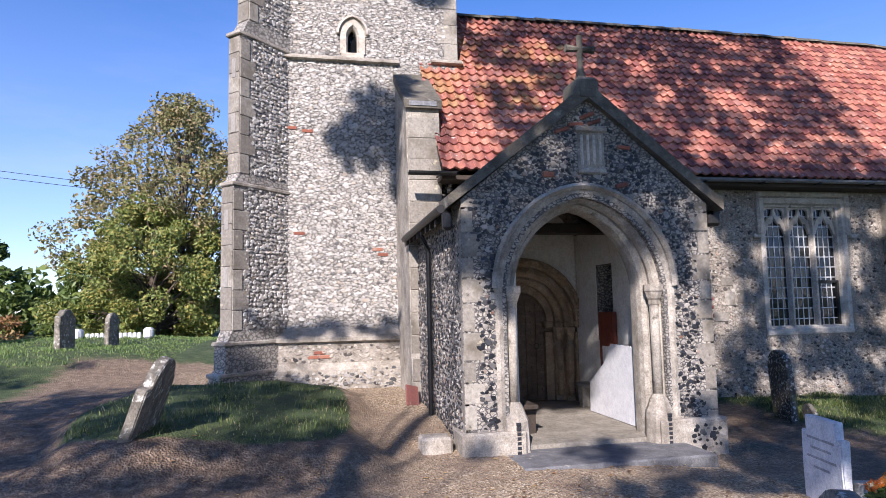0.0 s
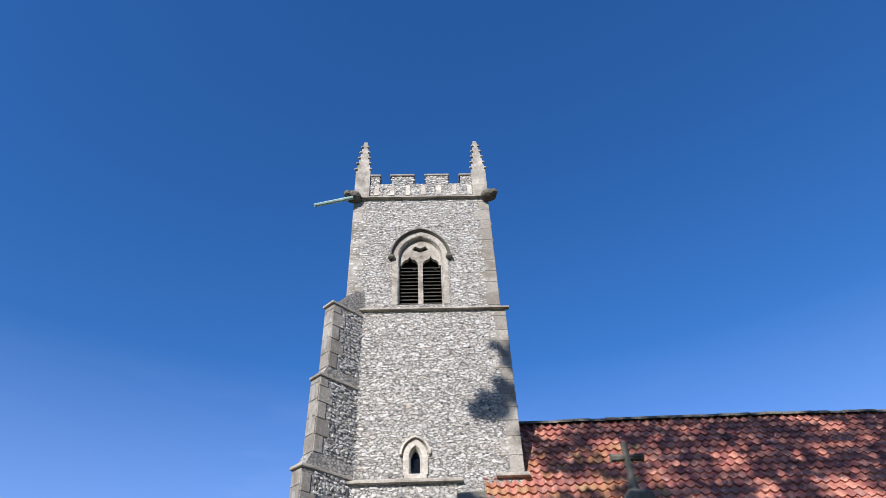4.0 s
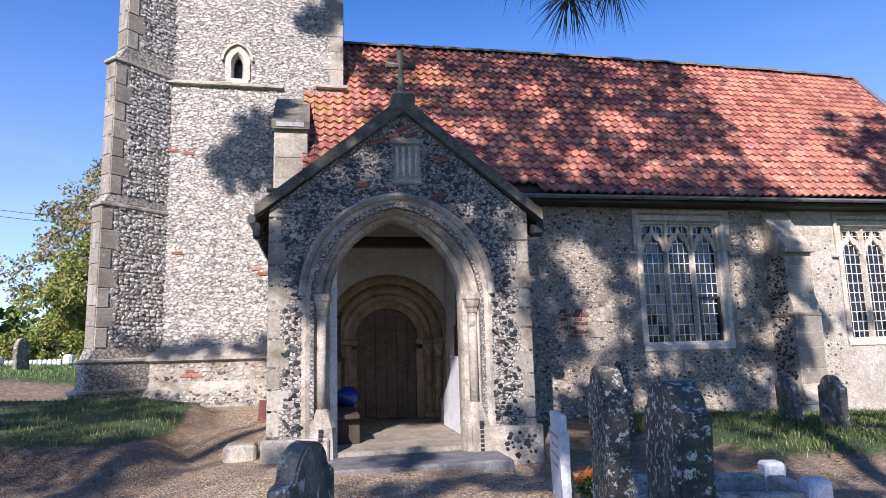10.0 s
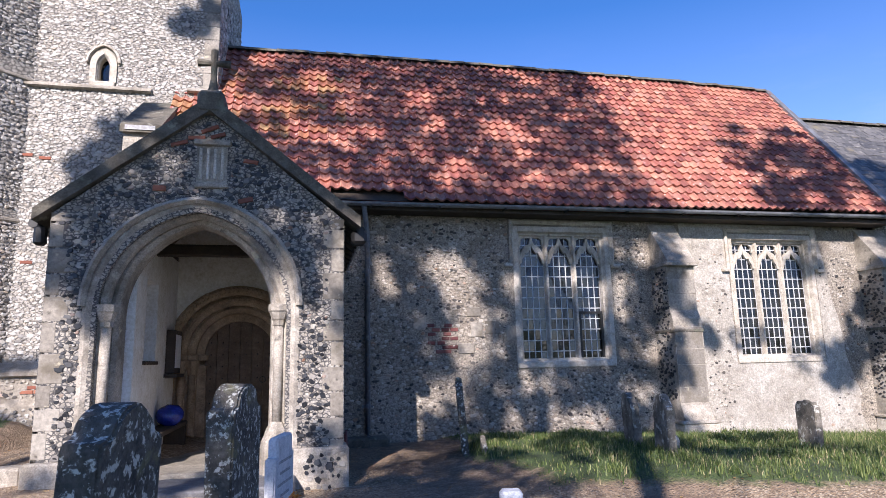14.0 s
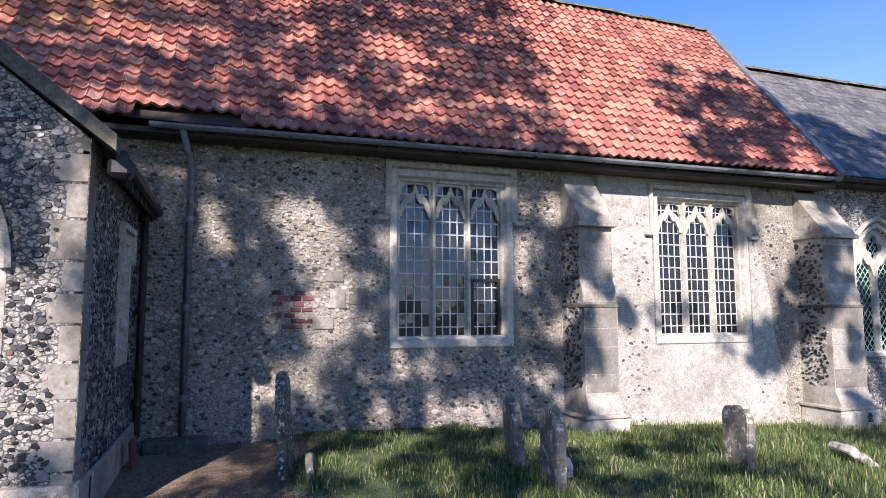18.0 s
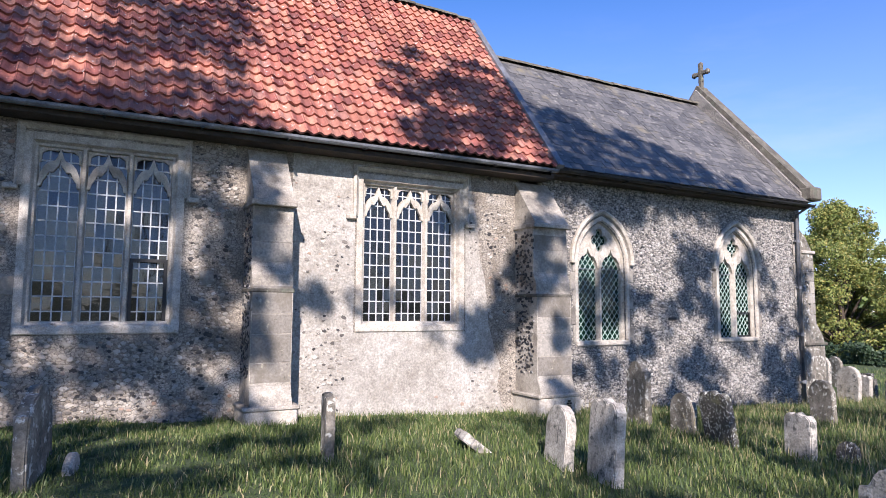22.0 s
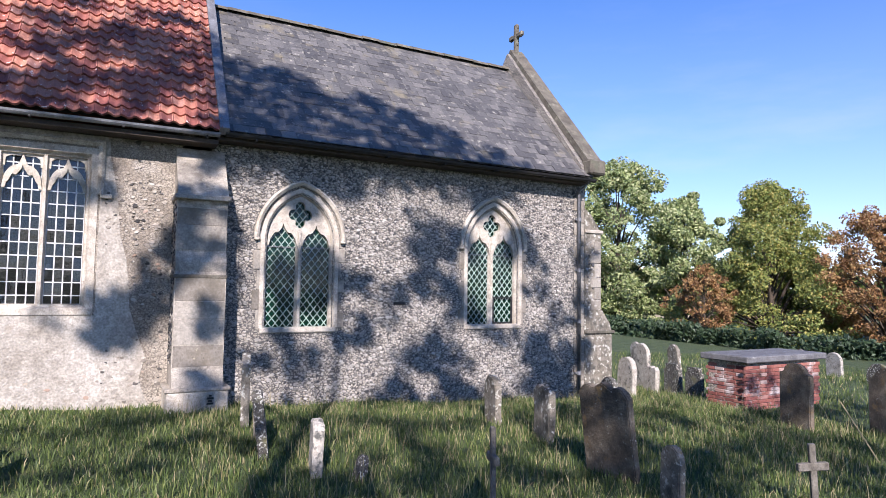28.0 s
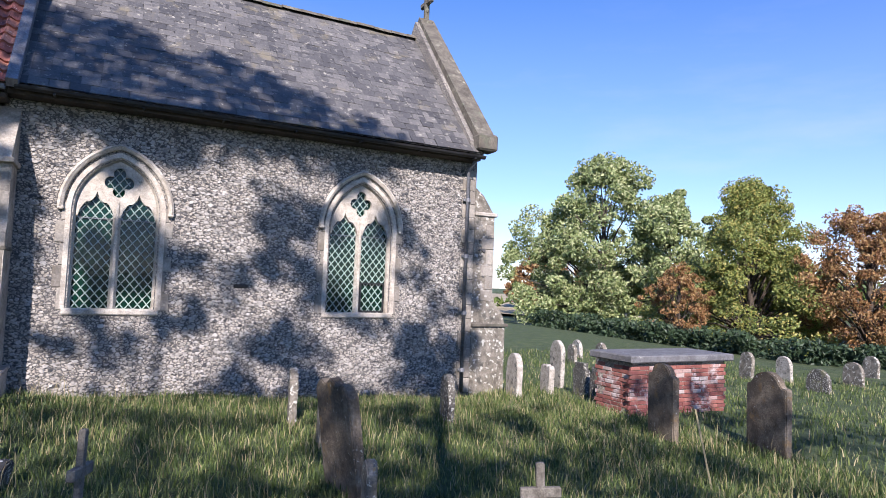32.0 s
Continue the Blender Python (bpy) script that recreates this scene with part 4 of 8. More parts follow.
for r in range(ROWS):
    for c in range(COLS):
        u, s = (c + 0.5) / COLS, r / ROWS
        p, q = roof_at(u, s, 0.02), roof_at(u, s + 1 / ROWS, 0.02)
        up = (q - p).normalized()
        along = (roof_at(min(u + 0.01, 1), s) - roof_at(u - 0.01, s)).normalized()
        nrm = along.cross(up).normalized()
        m = Matrix((along, up, nrm)).transposed()
        m = m @ Euler((rng.normal(0, 0.025), rng.normal(0, 0.02), rng.normal(0, 0.02))).to_matrix()
        m = m.to_4x4()
        m.translation = p + nrm * (0.012 + abs(rng.normal(0, 0.004)))
        x = p.x
        if r == 0 and -3.5 < x < -2.3:
            continue
        mossy = x < -3.2 and 7 < r < 19 and rng.random() < 0.45
        if r < 5 and -3.2 < x < 7.7:
            child("pantile", tile_mesh, roof, at=m)
        elif mossy:
            child("pantile", moss_mesh, roof, at=m)
        else:
            b0 = len(lots_v) * len(tv)
            lots_v.append(tvn @ np.array(m.to_3x3()).T + np.array(m.translation))
            lots_f += [tuple(i + b0 for i in f) for f in tf]
ob = child("pantiles", mesh("pantiles", np.concatenate(lots_v).tolist(), lots_f, TILE_STUFF), roof)
ob["kind"] = "stuff"
rv, rf = [], []
for k in range(7):
    a = math.pi * k / 6
    rv += [(-0.17, 0.13 * math.cos(a), 0.1 * math.sin(a)), (0.19, 0.12 * math.cos(a), 0.095 * math.sin(a))]
rf = [(2 * k, 2 * k + 2, 2 * k + 3, 2 * k + 1) for k in range(6)] + [tuple(range(0, 14, 2)), tuple(range(13, 0, -2))]
ridge_mesh = mesh("ridge_tile", rv, rf, COPING)
for k in range(40):
    p = roof_at((k + 0.5) / 40, 1.0)
    child("ridge_tile", ridge_mesh, roof, at=pose(p.x, p.y, p.z + rng.normal(0, 0.008), 0, rng.normal(-1.2, 0.8), 0))
bm = bmesh.new()
e0, e1 = roof_at(1, -0.01, 0.03), roof_at(1, 1.0, 0.03)
for a, b in ((e0, e1),):
    d = (b - a).normalized()
    nrm = Vector((1, 0, 0)).cross(d)
    v = [bm.verts.new(p + Vector((x, 0, 0)) + nrm * h) for p in (a, b) for x, h in ((-0.02, -0.1), (0.13, -0.1), (0.13, 0.05), (-0.02, 0.05))]
    for f in ((0, 1, 2, 3), (7, 6, 5, 4), (0, 4, 5, 1), (1, 5, 6, 2), (2, 6, 7, 3), (3, 7, 4, 0)):
        bm.faces.new([v[i] for i in f])
bmesh.ops.recalc_face_normals(bm, faces=bm.faces)
part("verge_strip", bm, LEAD, roof, "grey lead verge strip")
part("eaves_board", boxed(-6.42, 8.2, -0.43, -0.02, 3.9, 3.97), DARKWOOD, roof)
solid("wall_nave_north", boxed(-6.45, 8.2, 5.3, 6.0, -1.4, 4.0), MORTAR, "plain nave north wall of flint rubble", "wall", kind="structure")
bm = bmesh.new()
prism(bm, [(0.0, -1.2), (6.0, -1.2), (6.0, 4.0), (2.75, 8.1), (0.0, 4.0)], 7.7, 8.15, Matrix(((0, 1, 0, 0), (1, 0, 0, 0), (0, 0, 1, 0), (0, 0, 0, 1))))
solid("wall_nave_east", bm, MORTAR, "nave east gable wall above the chancel roof", "wall", kind="structure")
bm = bmesh.new()
prism(bm, [(0.0, -1.2), (1.9, -1.2), (1.9, 6.7), (0.0, 4.0)], -6.44, -6.0, Matrix(((0, 1, 0, 0), (1, 0, 0, 0), (0, 0, 1, 0), (0, 0, 0, 1))))
solid("wall_nave_west", bm, MORTAR, "short nave west wall beside the tower", "wall", kind="structure")
solid("floor", boxed(-6.0, 16.0, 0.75, 5.3, -0.5, 0.0), FLAG, "stone floor inside the church", "floor", kind="structure")


def gutter(name, x0, x1, y, z0, z1, label):
    bm = bmesh.new()
    a = [math.pi + math.pi * k / 6 for k in range(7)]
    ring = [(0.065 * math.cos(t), 0.065 * math.sin(t)) for t in a] + [(0.053 * math.cos(t), 0.053 * math.sin(t)) for t in a[::-1]]
    n = len(ring)
    L = [bm.verts.new((x0, y + p, z0 + q)) for p, q in ring]
    R = [bm.verts.new((x1, y + p, z1 + q)) for p, q in ring]
    for k in range(n):
        bm.faces.new((L[k], R[k], R[(k + 1) % n], L[(k + 1) % n]))
    bm.faces.new(L)
    bm.faces.new(R[::-1])
    bmesh.ops.recalc_face_normals(bm, faces=bm.faces)
    ob = thing(name, label, "gutter")
    part("trough", bm, GREYPIPE if "grey" in label else IRON, ob)
    x = x0 + 0.5
    while x < x1:
        zz = z0 + (z1 - z0) * (x - x0) / (x1 - x0)
        part("bracket", boxed(x - 0.015, x + 0.015, y - 0.075, y + 0.1, zz - 0.085, zz - 0.06), IRON, ob)
        x += 1.2
    return ob


gutter("gutter", -3.3, 8.2, -0.52, 4.0, 4.06, "grey cast-iron eaves gutter along the nave")
gutter("gutter", -7.0, -6.2, -0.52, 4.0, 4.0, "black cast-iron eaves gutter west of the porch")


def downpipe(x, y, z0, z1, r, material, label, lead_in=None):
    ob = thing("downpipe", label, "drainpipe")
    pts = ([lead_in] if lead_in else []) + [(x, y, z1), (x, y, z0 + 0.12), (x, y - 0.08, z0 + 0.02)]
    part("pipe", tube(bmesh.new(), pts, r), material, ob, smooth=True)
    z = z0 + 0.5
    while z < z1:
        part("collar", tube(bmesh.new(), [(x, y, z), (x, y, z + 0.08)], r * 1.25), material, ob)
        part("ear", boxed(x - r * 2, x + r * 2, y + r * 0.5, y + r * 1.5, z + 0.02, z + 0.06), material, ob)
        z += 1.15
    return ob


downpipe(-2.82, -0.09, 0.02, 3.55, 0.045, GREYPIPE, "grey painted cast-iron downpipe on the nave wall", (-2.92, -0.5, 3.97))
downpipe(16.08, -0.09, -0.78, 3.86, 0.04, GREYPIPE, "grey downpipe at the chancel corner", (16.16, -0.4, 4.08))
downpipe(-3.34, -0.12, 0.0, 2.95, 0.045, DARKWOOD, "rusty brown downpipe in the angle of the porch")

# ---- chancel ----
CX0, CX1 = 8.2, 16.32
C1, C2 = (9.12, 10.34, 0.86, 2.42, 3.26), (13.23, 14.46, 0.86, 2.44, 3.32)
chancel = thing("wall_chancel_south", "chancel south wall of coursed grey flint", "wall", kind="structure")


def arch_hole(x0, x1, z0, sp, top):
    return [(x0, z0)] + pointed(x0, x1, sp, top) + [(x1, z0)]


part("wall_core", plate(bmesh.new(), rect(CX0, CX1, -1.5, 4.08), [arch_hole(*C1)[::-1], arch_hole(*C2)[::-1]], 0.012, 0.75), MORTAR_DARK, chancel)


def on_chancel(p):
    x, z = p
    for c in (C1, C2):
        big = arch_hole(c[0] - 0.24, c[1] + 0.24, c[2] - 0.14, c[3], c[4] + 0.27)
        if inside(p, big):
            return False
    if (x - 11.7) ** 2 / 0.05 + (z - 1.28) ** 2 / 0.012 < 1:
        return False
    return rng.random() < 0.86 + 0.4 * noise.noise((x * 0.5, z * 0.5, 9))


flints("flint_rubble", chancel, coursed(CX0 + 0.2, CX1 - 0.05, -0.95, 4.02, 0.07, 0.048, on_chancel, 0.6), wall_frame((0, 0.012, 0), *SOUTH), FLINT_CHANCEL, (0.072, 0.046), 0.02)
# a black block stands in for the shade within the hollow
part("vent_hollow", boxed(11.58, 11.82, -0.004, 0.05, 1.26, 1.33, bevel=0.015), IRON, chancel, "oval hollow in the flintwork, its shade drawn as a black block")


def chancel_window(name, x0, x1, z0, sp, top):
    win = thing(name, "two-light pointed stone window with a quatrefoil and green leaded glass", "window", kind="structure")
    c = (x0 + x1) / 2
    out = [(-0.01, -0.05), (0.05, -0.05), (0.085, -0.015), (0.05, 0.03), (-0.01, 0.04)]
    hood = [(x, 0.0, z) for x, z in pointed(x0 - 0.17, x1 + 0.17, sp + 0.02, top + 0.19, 10)]
    part("hood_mould", sweep(bmesh.new(), hood, out), FRAME, win)
    for s, x in ((-1, x0 - 0.17), (1, x1 + 0.17)):
        part("label_stop", boxed(x - 0.045, x + 0.045, -0.07, 0.03, sp - 0.03, sp + 0.03, bevel=0.015), FRAME, win)
    ring = [(x, 0, z) for x, z in [(x0, z0)] + pointed(x0, x1, sp, top, 10) + [(x1, z0)]]
    part("frame", sweep(bmesh.new(), ring, [(0.012, -0.1), (0.016, -0.03), (-0.04, 0.0), (-0.1, 0.03), (-0.2, 0.04), (-0.2, -0.1)]), FRAME, win)
    part("sill", boxed(x0 - 0.08, x1 + 0.08, -0.03, 0.2, z0 - 0.09, z0 + 0.01, bevel=0.02), FRAME, win)
    bm = bmesh.new()
    prof = [(c - 0.06, 0.14), (c - 0.02, 0.06), (c + 0.02, 0.06), (c + 0.06, 0.14), (c + 0.05, 0.2), (c - 0.05, 0.2)]
    lo, hi = [bm.verts.new((x, y, z0)) for x, y in prof], [bm.verts.new((x, y, sp + 0.15)) for x, y in prof]
    for k in range(6):
        bm.faces.new((lo[k], lo[(k + 1) % 6], hi[(k + 1) % 6], hi[k]))
    part("mullion", bm, FRAME, win)
    a0, a1 = x0 + 0.035, x1 - 0.035
    base = sp - 0.1
    line = [(a0, base)] + foil_head(a0 + 0.02, c - 0.05, base, 0.4) + foil_head(c + 0.05, a1 - 0.02, base, 0.4) + [(a1, base)]
    rim = [(x, z) for x, z in pointed(a0, a1, sp, top - 0.03, 10)]
    cz = (sp + top) / 2 + 0.05
    holes = [quatrefoil(c, cz, 0.2)]
    part("tracery", plate(bmesh.new(), line + rim[::-1], holes, 0.08, 0.17), FRAME, win)
    for a, b in ((a0, c - 0.05), (c + 0.05, a1)):
        o = part("pane", boxed(a - 0.02, b + 0.02, 0.165, 0.17, z0, sp + 0.36), GLASS_GREEN, win, "green glass")
        o.visible_shadow = False
        bm = bmesh.new()
        w, dz = b - a, 0.165
        for k in range(int((sp + 0.36 - z0) / dz) + 5):
            for s in (1, -1):
                xa, xb = (a, b) if s > 0 else (b, a)
                p, q = Vector((xa, 0.155, z0 + (k - 5) * dz)), Vector((xb, 0.155, z0 + (k - 5) * dz + w * 1.25))
                if p.z < z0:
                    p = p + (q - p) * ((z0 - p.z) / (q.z - p.z))
                if q.z > sp + 0.36:
                    q = p + (q - p) * ((sp + 0.36 - p.z) / (q.z - p.z))
                if q.z > p.z + 0.01:
                    tube(bm, [p, q], 0.009, 4)
        part("leading", bm, CAME_DARK, win)
        part("saddle_bar", boxed(a, b, 0.13, 0.145, sp - 0.13, sp - 0.115), LEAD, win)
    o = part("pane", boxed(c - 0.25, c + 0.25, 0.165, 0.17, cz - 0.3, cz + 0.3), GLASS_GREEN, win, "green glass in the quatrefoil")
    o.visible_shadow = False
    bm = bmesh.new()
    for k in range(-3, 4):
        for s in (1, -1):
            tube(bm, [(c - 0.16, 0.155, cz + k * 0.165 - s * 0.2), (c + 0.16, 0.155, cz + k * 0.165 + s * 0.2)], 0.009, 4)
    part("leading", bm, CAME_DARK, win)
    quoins(win, x0 - 0.02, 0.0, z0 - 0.02, sp + 0.1, -1, None, 0.2, 0.13, 0.3, 0.006, "jamb_stone")
    quoins(win, x1 + 0.02, 0.0, z0 - 0.02, sp + 0.1, 1, None, 0.2, 0.13, 0.3, 0.006, "jamb_stone")
    return win


chancel_window("window_3", *C1)
w4 = chancel_window("window_4", *C2)
bm = bmesh.new()
sweep(bm, [(13.9, 0.12, 0.88), (13.9, 0.12, 1.44), (14.4, 0.12, 1.44), (14.4, 0.12, 0.88)], [(0.015, 0), (0.015, 0.03), (-0.015, 0.03), (-0.015, 0)], True)
part("casement", bm, IRON, w4, "small iron opening casement")

croof = thing("roof_chancel", "chancel roof of grey slates with pale lichen", "roof", kind="structure")


def slope_c(x, s, lift=0.0):
    return Vector((x, -0.36 + 3.14 * s - 0.72 * lift, 4.16 + 3.34 * s + 0.69 * lift))


bm = bmesh.new()
for ya, za, yb, zb in ((-0.36, 4.14, 2.78, 7.48), (2.78, 7.48, 5.95, 4.1)):
    bm.faces.new([bm.verts.new(v) for v in ((8.2, ya, za), (16.2, ya, za), (16.2, yb, zb), (8.2, yb, zb))])
part("deck", bm, SLATE_STUFF, croof)
SW, SR = 0.27, 22
sv = [(-0.13, -0.015, 0.012), (0.13, -0.015, 0.012), (0.13, 0.33, 0.0), (-0.13, 0.33, 0.0), (-0.13, -0.015, 0.002), (0.13, -0.015, 0.002)]
sf = [(0, 1, 2, 3), (4, 5, 1, 0), (5, 2, 1), (4, 0, 3)]
slate_mesh = mesh("slate", sv, sf, SLATE)
svn, lots_v, lots_f = np.array(sv), [], []
for r in range(SR):
    for c in range(31):
        x = 8.3 + c * SW + (SW / 2 if r % 2 else 0)
        if x > 16.2:
            continue
        p, q = slope_c(x, r / SR), slope_c(x, (r + 1) / SR)
        up = (q - p).normalized()
        nrm = Vector((1, 0, 0)).cross(up)
        m = (Matrix(((1, 0, 0), up, nrm)).transposed() @ Euler((rng.normal(0.02, 0.01), rng.normal(0, 0.012), rng.normal(0, 0.012))).to_matrix()).to_4x4()
        m.translation = p + nrm * (0.012 + abs(rng.normal(0, 0.003)))
        if r < 10:
            child("slate", slate_mesh, croof, at=m)
        else:
            b0 = len(lots_v) * len(sv)
            lots_v.append(svn @ np.array(m.to_3x3()).T + np.array(m.translation))
            lots_f += [tuple(i + b0 for i in f) for f in sf]
child("slates", mesh("slates", np.concatenate(lots_v).tolist(), lots_f, SLATE_STUFF), croof)["kind"] = "stuff"
for k in range(18):
    child("ridge_tile", ridge_mesh, croof, at=pose(8.5 + k * 0.44, 2.78, 7.51 + rng.normal(0, 0.006), 0, 0, 0) @ Matrix.Diagonal((1.2, 1, 1, 1)))
part("eaves_board", boxed(8.2, 16.2, -0.34, 0.0, 4.0, 4.07), DARKWOOD, croof)
gutter("gutter", 8.3, 16.25, -0.42, 4.11, 4.08, "black cast-iron eaves gutter along the chancel")
YZ = Matrix(((0, 1, 0, 0), (1, 0, 0, 0), (0, 0, 1, 0), (0, 0, 0, 1)))
east = thing("wall_chancel_east", "chancel east gable wall of flint with a stone coping", "wall", kind="structure")
bm = bmesh.new()
prism(bm, [(0.0, -1.5), (6.0, -1.5), (6.0, 4.1), (2.78, 7.98), (-0.25, 4.42), (-0.25, 4.1), (0.0, 4.05)], 16.0, 16.32, YZ)
part("wall_core", bm, MORTAR_DARK, east)
bm = bmesh.new()
for sgn in (1, -1):
    ln = [(2.78 - sgn * 3.13, 4.36), (2.78 - sgn * 3.13, 4.56), (2.78, 8.12), (2.78, 7.85)]
    prism(bm, ln, 16.1, 16.5, YZ)
part("coping", bm, COPING, east, "lichened gable coping")
part("kneeler", boxed(16.08, 16.52, -0.5, -0.1, 4.2, 4.54, bevel=0.04), COPING, east)
cross = thing("gable_cross", "lichened stone cross with foiled arms on the chancel gable", "cross")
part("stem", boxed(16.24, 16.36, 2.72, 2.84, 7.9, 8.8, bevel=0.02), COPING, cross)
part("base_block", boxed(16.17, 16.43, 2.64, 2.92, 7.85, 8.06, bevel=0.03), COPING, cross)
for y, z in ((2.55, 8.52), (3.01, 8.52), (2.78, 8.78), (2.78, 8.3)):
    bm = bmesh.new()
    bmesh.ops.create_icosphere(bm, subdivisions=1, radius=0.1, matrix=Matrix.Translation((16.3, y, z)) @ Matrix.Diagonal((0.7, 1, 1, 1)))
    part("foil", bm, COPING, cross)
part("arm", boxed(16.25, 16.35, 2.5, 3.06, 8.46, 8.58, bevel=0.02), COPING, cross)
solid("wall_chancel_north", boxed(8.2, 16.3, 5.3, 6.0, -1.5, 3.95), MORTAR_DARK, "plain chancel north wall of flint", "wall", kind="structure")
eb = thing("buttress_3", "stepped stone and flint buttress at the chancel's east corner", "buttress", kind="structure")
bm = bmesh.new()
prism(bm, [(16.3, -1.6), (17.12, -1.6), (17.12, 0.66), (17.05, 0.86), (16.78, 1.2), (16.78, 2.95), (16.5, 3.35), (16.3, 3.5)], -0.02, 0.7)
part("shaft", bm, HEADSTONE, eb)
part("drip_ledge", boxed(16.3, 16.84, -0.06, 0.74, 2.92, 3.0, bevel=0.015), ASHLAR, eb)
part("plinth_slab", boxed(16.3, 17.18, -0.07, 0.76, 0.62, 0.69, bevel=0.015), COPING, eb)
flints("flint_rubble", eb, coursed(16.35, 16.72, 1.15, 2.75, 0.12, 0.09, lambda p: rng.random() < 0.8), wall_frame((0, -0.02, 0), *SOUTH), FLINT_CHANCEL, (0.1, 0.07), 0.02)
quoins(eb, 16.78, -0.02, 1.15, 2.8, -1, None, 0.3, 0.2, 0.28, 0.016)
quoins(chancel, 16.3, 0.0, -0.7, 3.85, -1, None, 0.3, 0.2, 0.28, 0.016)

# ---- tower ----
TY, TN = 1.42, 5.4
tower = thing("tower", "tall square flint church tower with stone quoins and battlements", "tower", kind="structure")
STAGES = [(-0.8, 6.58, -9.45, -5.66, TY), (6.58, 10.6, -9.42, -5.64, TY + 0.03), (10.6, 14.28, -9.34, -5.74, TY + 0.06)]
LANCET = [(-7.85, 6.72)] + pointed(-7.85, -7.63, 7.06, 7.28, 4) + [(-7.63, 6.72)]
BELFRY = [(-8.12, 10.74)] + pointed(-8.12, -7.06, 12.2, 12.86, 8) + [(-7.06, 10.74)]
for k, (z0, z1, x0, x1, y) in enumerate(STAGES):
    holes = [[], [LANCET[::-1]], [BELFRY[::-1]]][k]
    bm = plate(bmesh.new(), rect(x0, x1, z0, z1), holes, y, y + 0.7)
    box(bm, x0, x0 + 0.7, y + 0.7, TN, z0, z1)
    box(bm, x1 - 0.7, x1, y + 0.7, TN, z0, z1)
    box(bm, x0 + 0.7, x1 - 0.7, TN - 0.6, TN, z0, z1)
    part("stage", bm, MORTAR_TOWER, tower)

    def keep(p, k=k, x0=x0, x1=x1):
        if k == 1 and inside(p, [(-8.0, 6.56), (-8.0, 7.16), (-7.74, 7.46), (-7.48, 7.16), (-7.48, 6.56)]):
            return False
        if k == 2 and inside(p, [(-8.34, 10.6)] + pointed(-8.34, -6.84, 12.2, 13.12, 6) + [(-6.84, 10.6)]):
            return False
        if k == 0 and -6.9 < p[0] and p[1] < 6.0:
            return False
        if k == 0 and p[0] > -6.4:
            return rng.random() < 0.3
        return x0 + 0.05 < p[0] < x1 - 0.28 and rng.random() < 0.95

    flints("flint_rubble", tower, coursed(x0, x1, max(z0, 0.45), z1, 0.072, 0.056, keep, 0.65), wall_frame((0, y, 0), *SOUTH), FLINT_TOWER, (0.082, 0.056), 0.016)
    if k:
        quoins(tower, x1, y, z0 + 0.08, z1 - 0.02, -1, None, 0.42, 0.28, 0.34)
        quoins(tower, x0, y, max(z0 + 0.08, 11.0), z1 - 0.02, 1, None, 0.4, 0.26, 0.34) if k == 2 else None
    m = wall_frame((x1, 0, 0), (0, 1, 0), (1, 0, 0))
    flints("flint_rubble", tower, coursed(y + 0.05, TN, max(z0, 5.5), z1, 0.14, 0.1, lambda p: True), m, FLINT_TOWER, (0.13, 0.085), 0.02)
bm = bmesh.new()
drip(bm, -9.4, -6.85, TY, 6.53)
drip(bm, -6.2, -5.56, TY, 6.6)
part("string_course", bm, ASHLAR, tower)
bm = bmesh.new()
drip(bm, -9.45, -5.56, TY + 0.03, 10.52)
part("string_course", bm, ASHLAR, tower)
bm = bmesh.new()
drip(bm, -9.42, -5.68, TY + 0.06, 14.2, 0.1, 0.12)
part("string_course", bm, ASHLAR, tower)
bm = bmesh.new()
prism(bm, [(TY, -0.8), (TY - 0.24, -0.8), (TY - 0.24, 0.7), (TY - 0.16, 0.82), (TY - 0.16, 1.18), (TY - 0.24, 1.21), (TY - 0.24, 1.27), (TY, 1.46)], -9.6, -6.85, YZ)
part("plinth", bm, ASHLAR, tower, "moulded stone plinth with flint panels")
flints("flint_rubble", tower, coursed(-9.3, -6.9, 0.84, 1.16, 0.078, 0.06, lambda p: rng.random() < 0.9, 0.6), wall_frame((0, TY - 0.16, 0), *SOUTH), FLINT_NAVE, (0.08, 0.056), 0.02)
flints("flint_rubble", tower, coursed(-9.3, -6.9, 0.2, 0.68, 0.08, 0.06, lambda p: True, 0.6), wall_frame((0, TY - 0.24, 0), *SOUTH), FLINT_CHANCEL, (0.085, 0.058), 0.022)
for r, c in ((0, 0), (0, 1), (1, 0.5)):
    child("brick", brick_mesh, tower, at=pose(-8.5 + c * 0.21, TY - 0.175, 0.93 + r * 0.075))
for r in range(9):
    for c in range(3):
        if rng.random() < 0.7:
            child("brick", brick_mesh, tower, at=pose(-6.12 + c * 0.19, TY - 0.012, 5.75 + r * 0.075))
for x, z in ((-8.9, 5.2), (-8.6, 5.15), (-7.3, 2.9), (-7.2, 2.8), (-8.75, 3.2)):
    child("brick", brick_mesh, tower, at=pose(x, TY - 0.02, z))
# lancet
lan = thing("window_5", "narrow cusped lancet window in a stone surround", "window", kind="structure")
part("frame", sweep(bmesh.new(), [(x, TY + 0.03, z) for x, z in LANCET], [(0.03, -0.13), (0.03, -0.02), (-0.05, 0.02), (-0.2, 0.02), (-0.2, -0.13)]), FRAME, lan)
part("hood_mould", sweep(bmesh.new(), [(x, TY + 0.03, z) for x, z in pointed(-8.02, -7.46, 7.11, 7.46, 5)], [(0, -0.03), (0.06, -0.03), (0.08, 0.01), (0, 0.03)]), FRAME, lan)
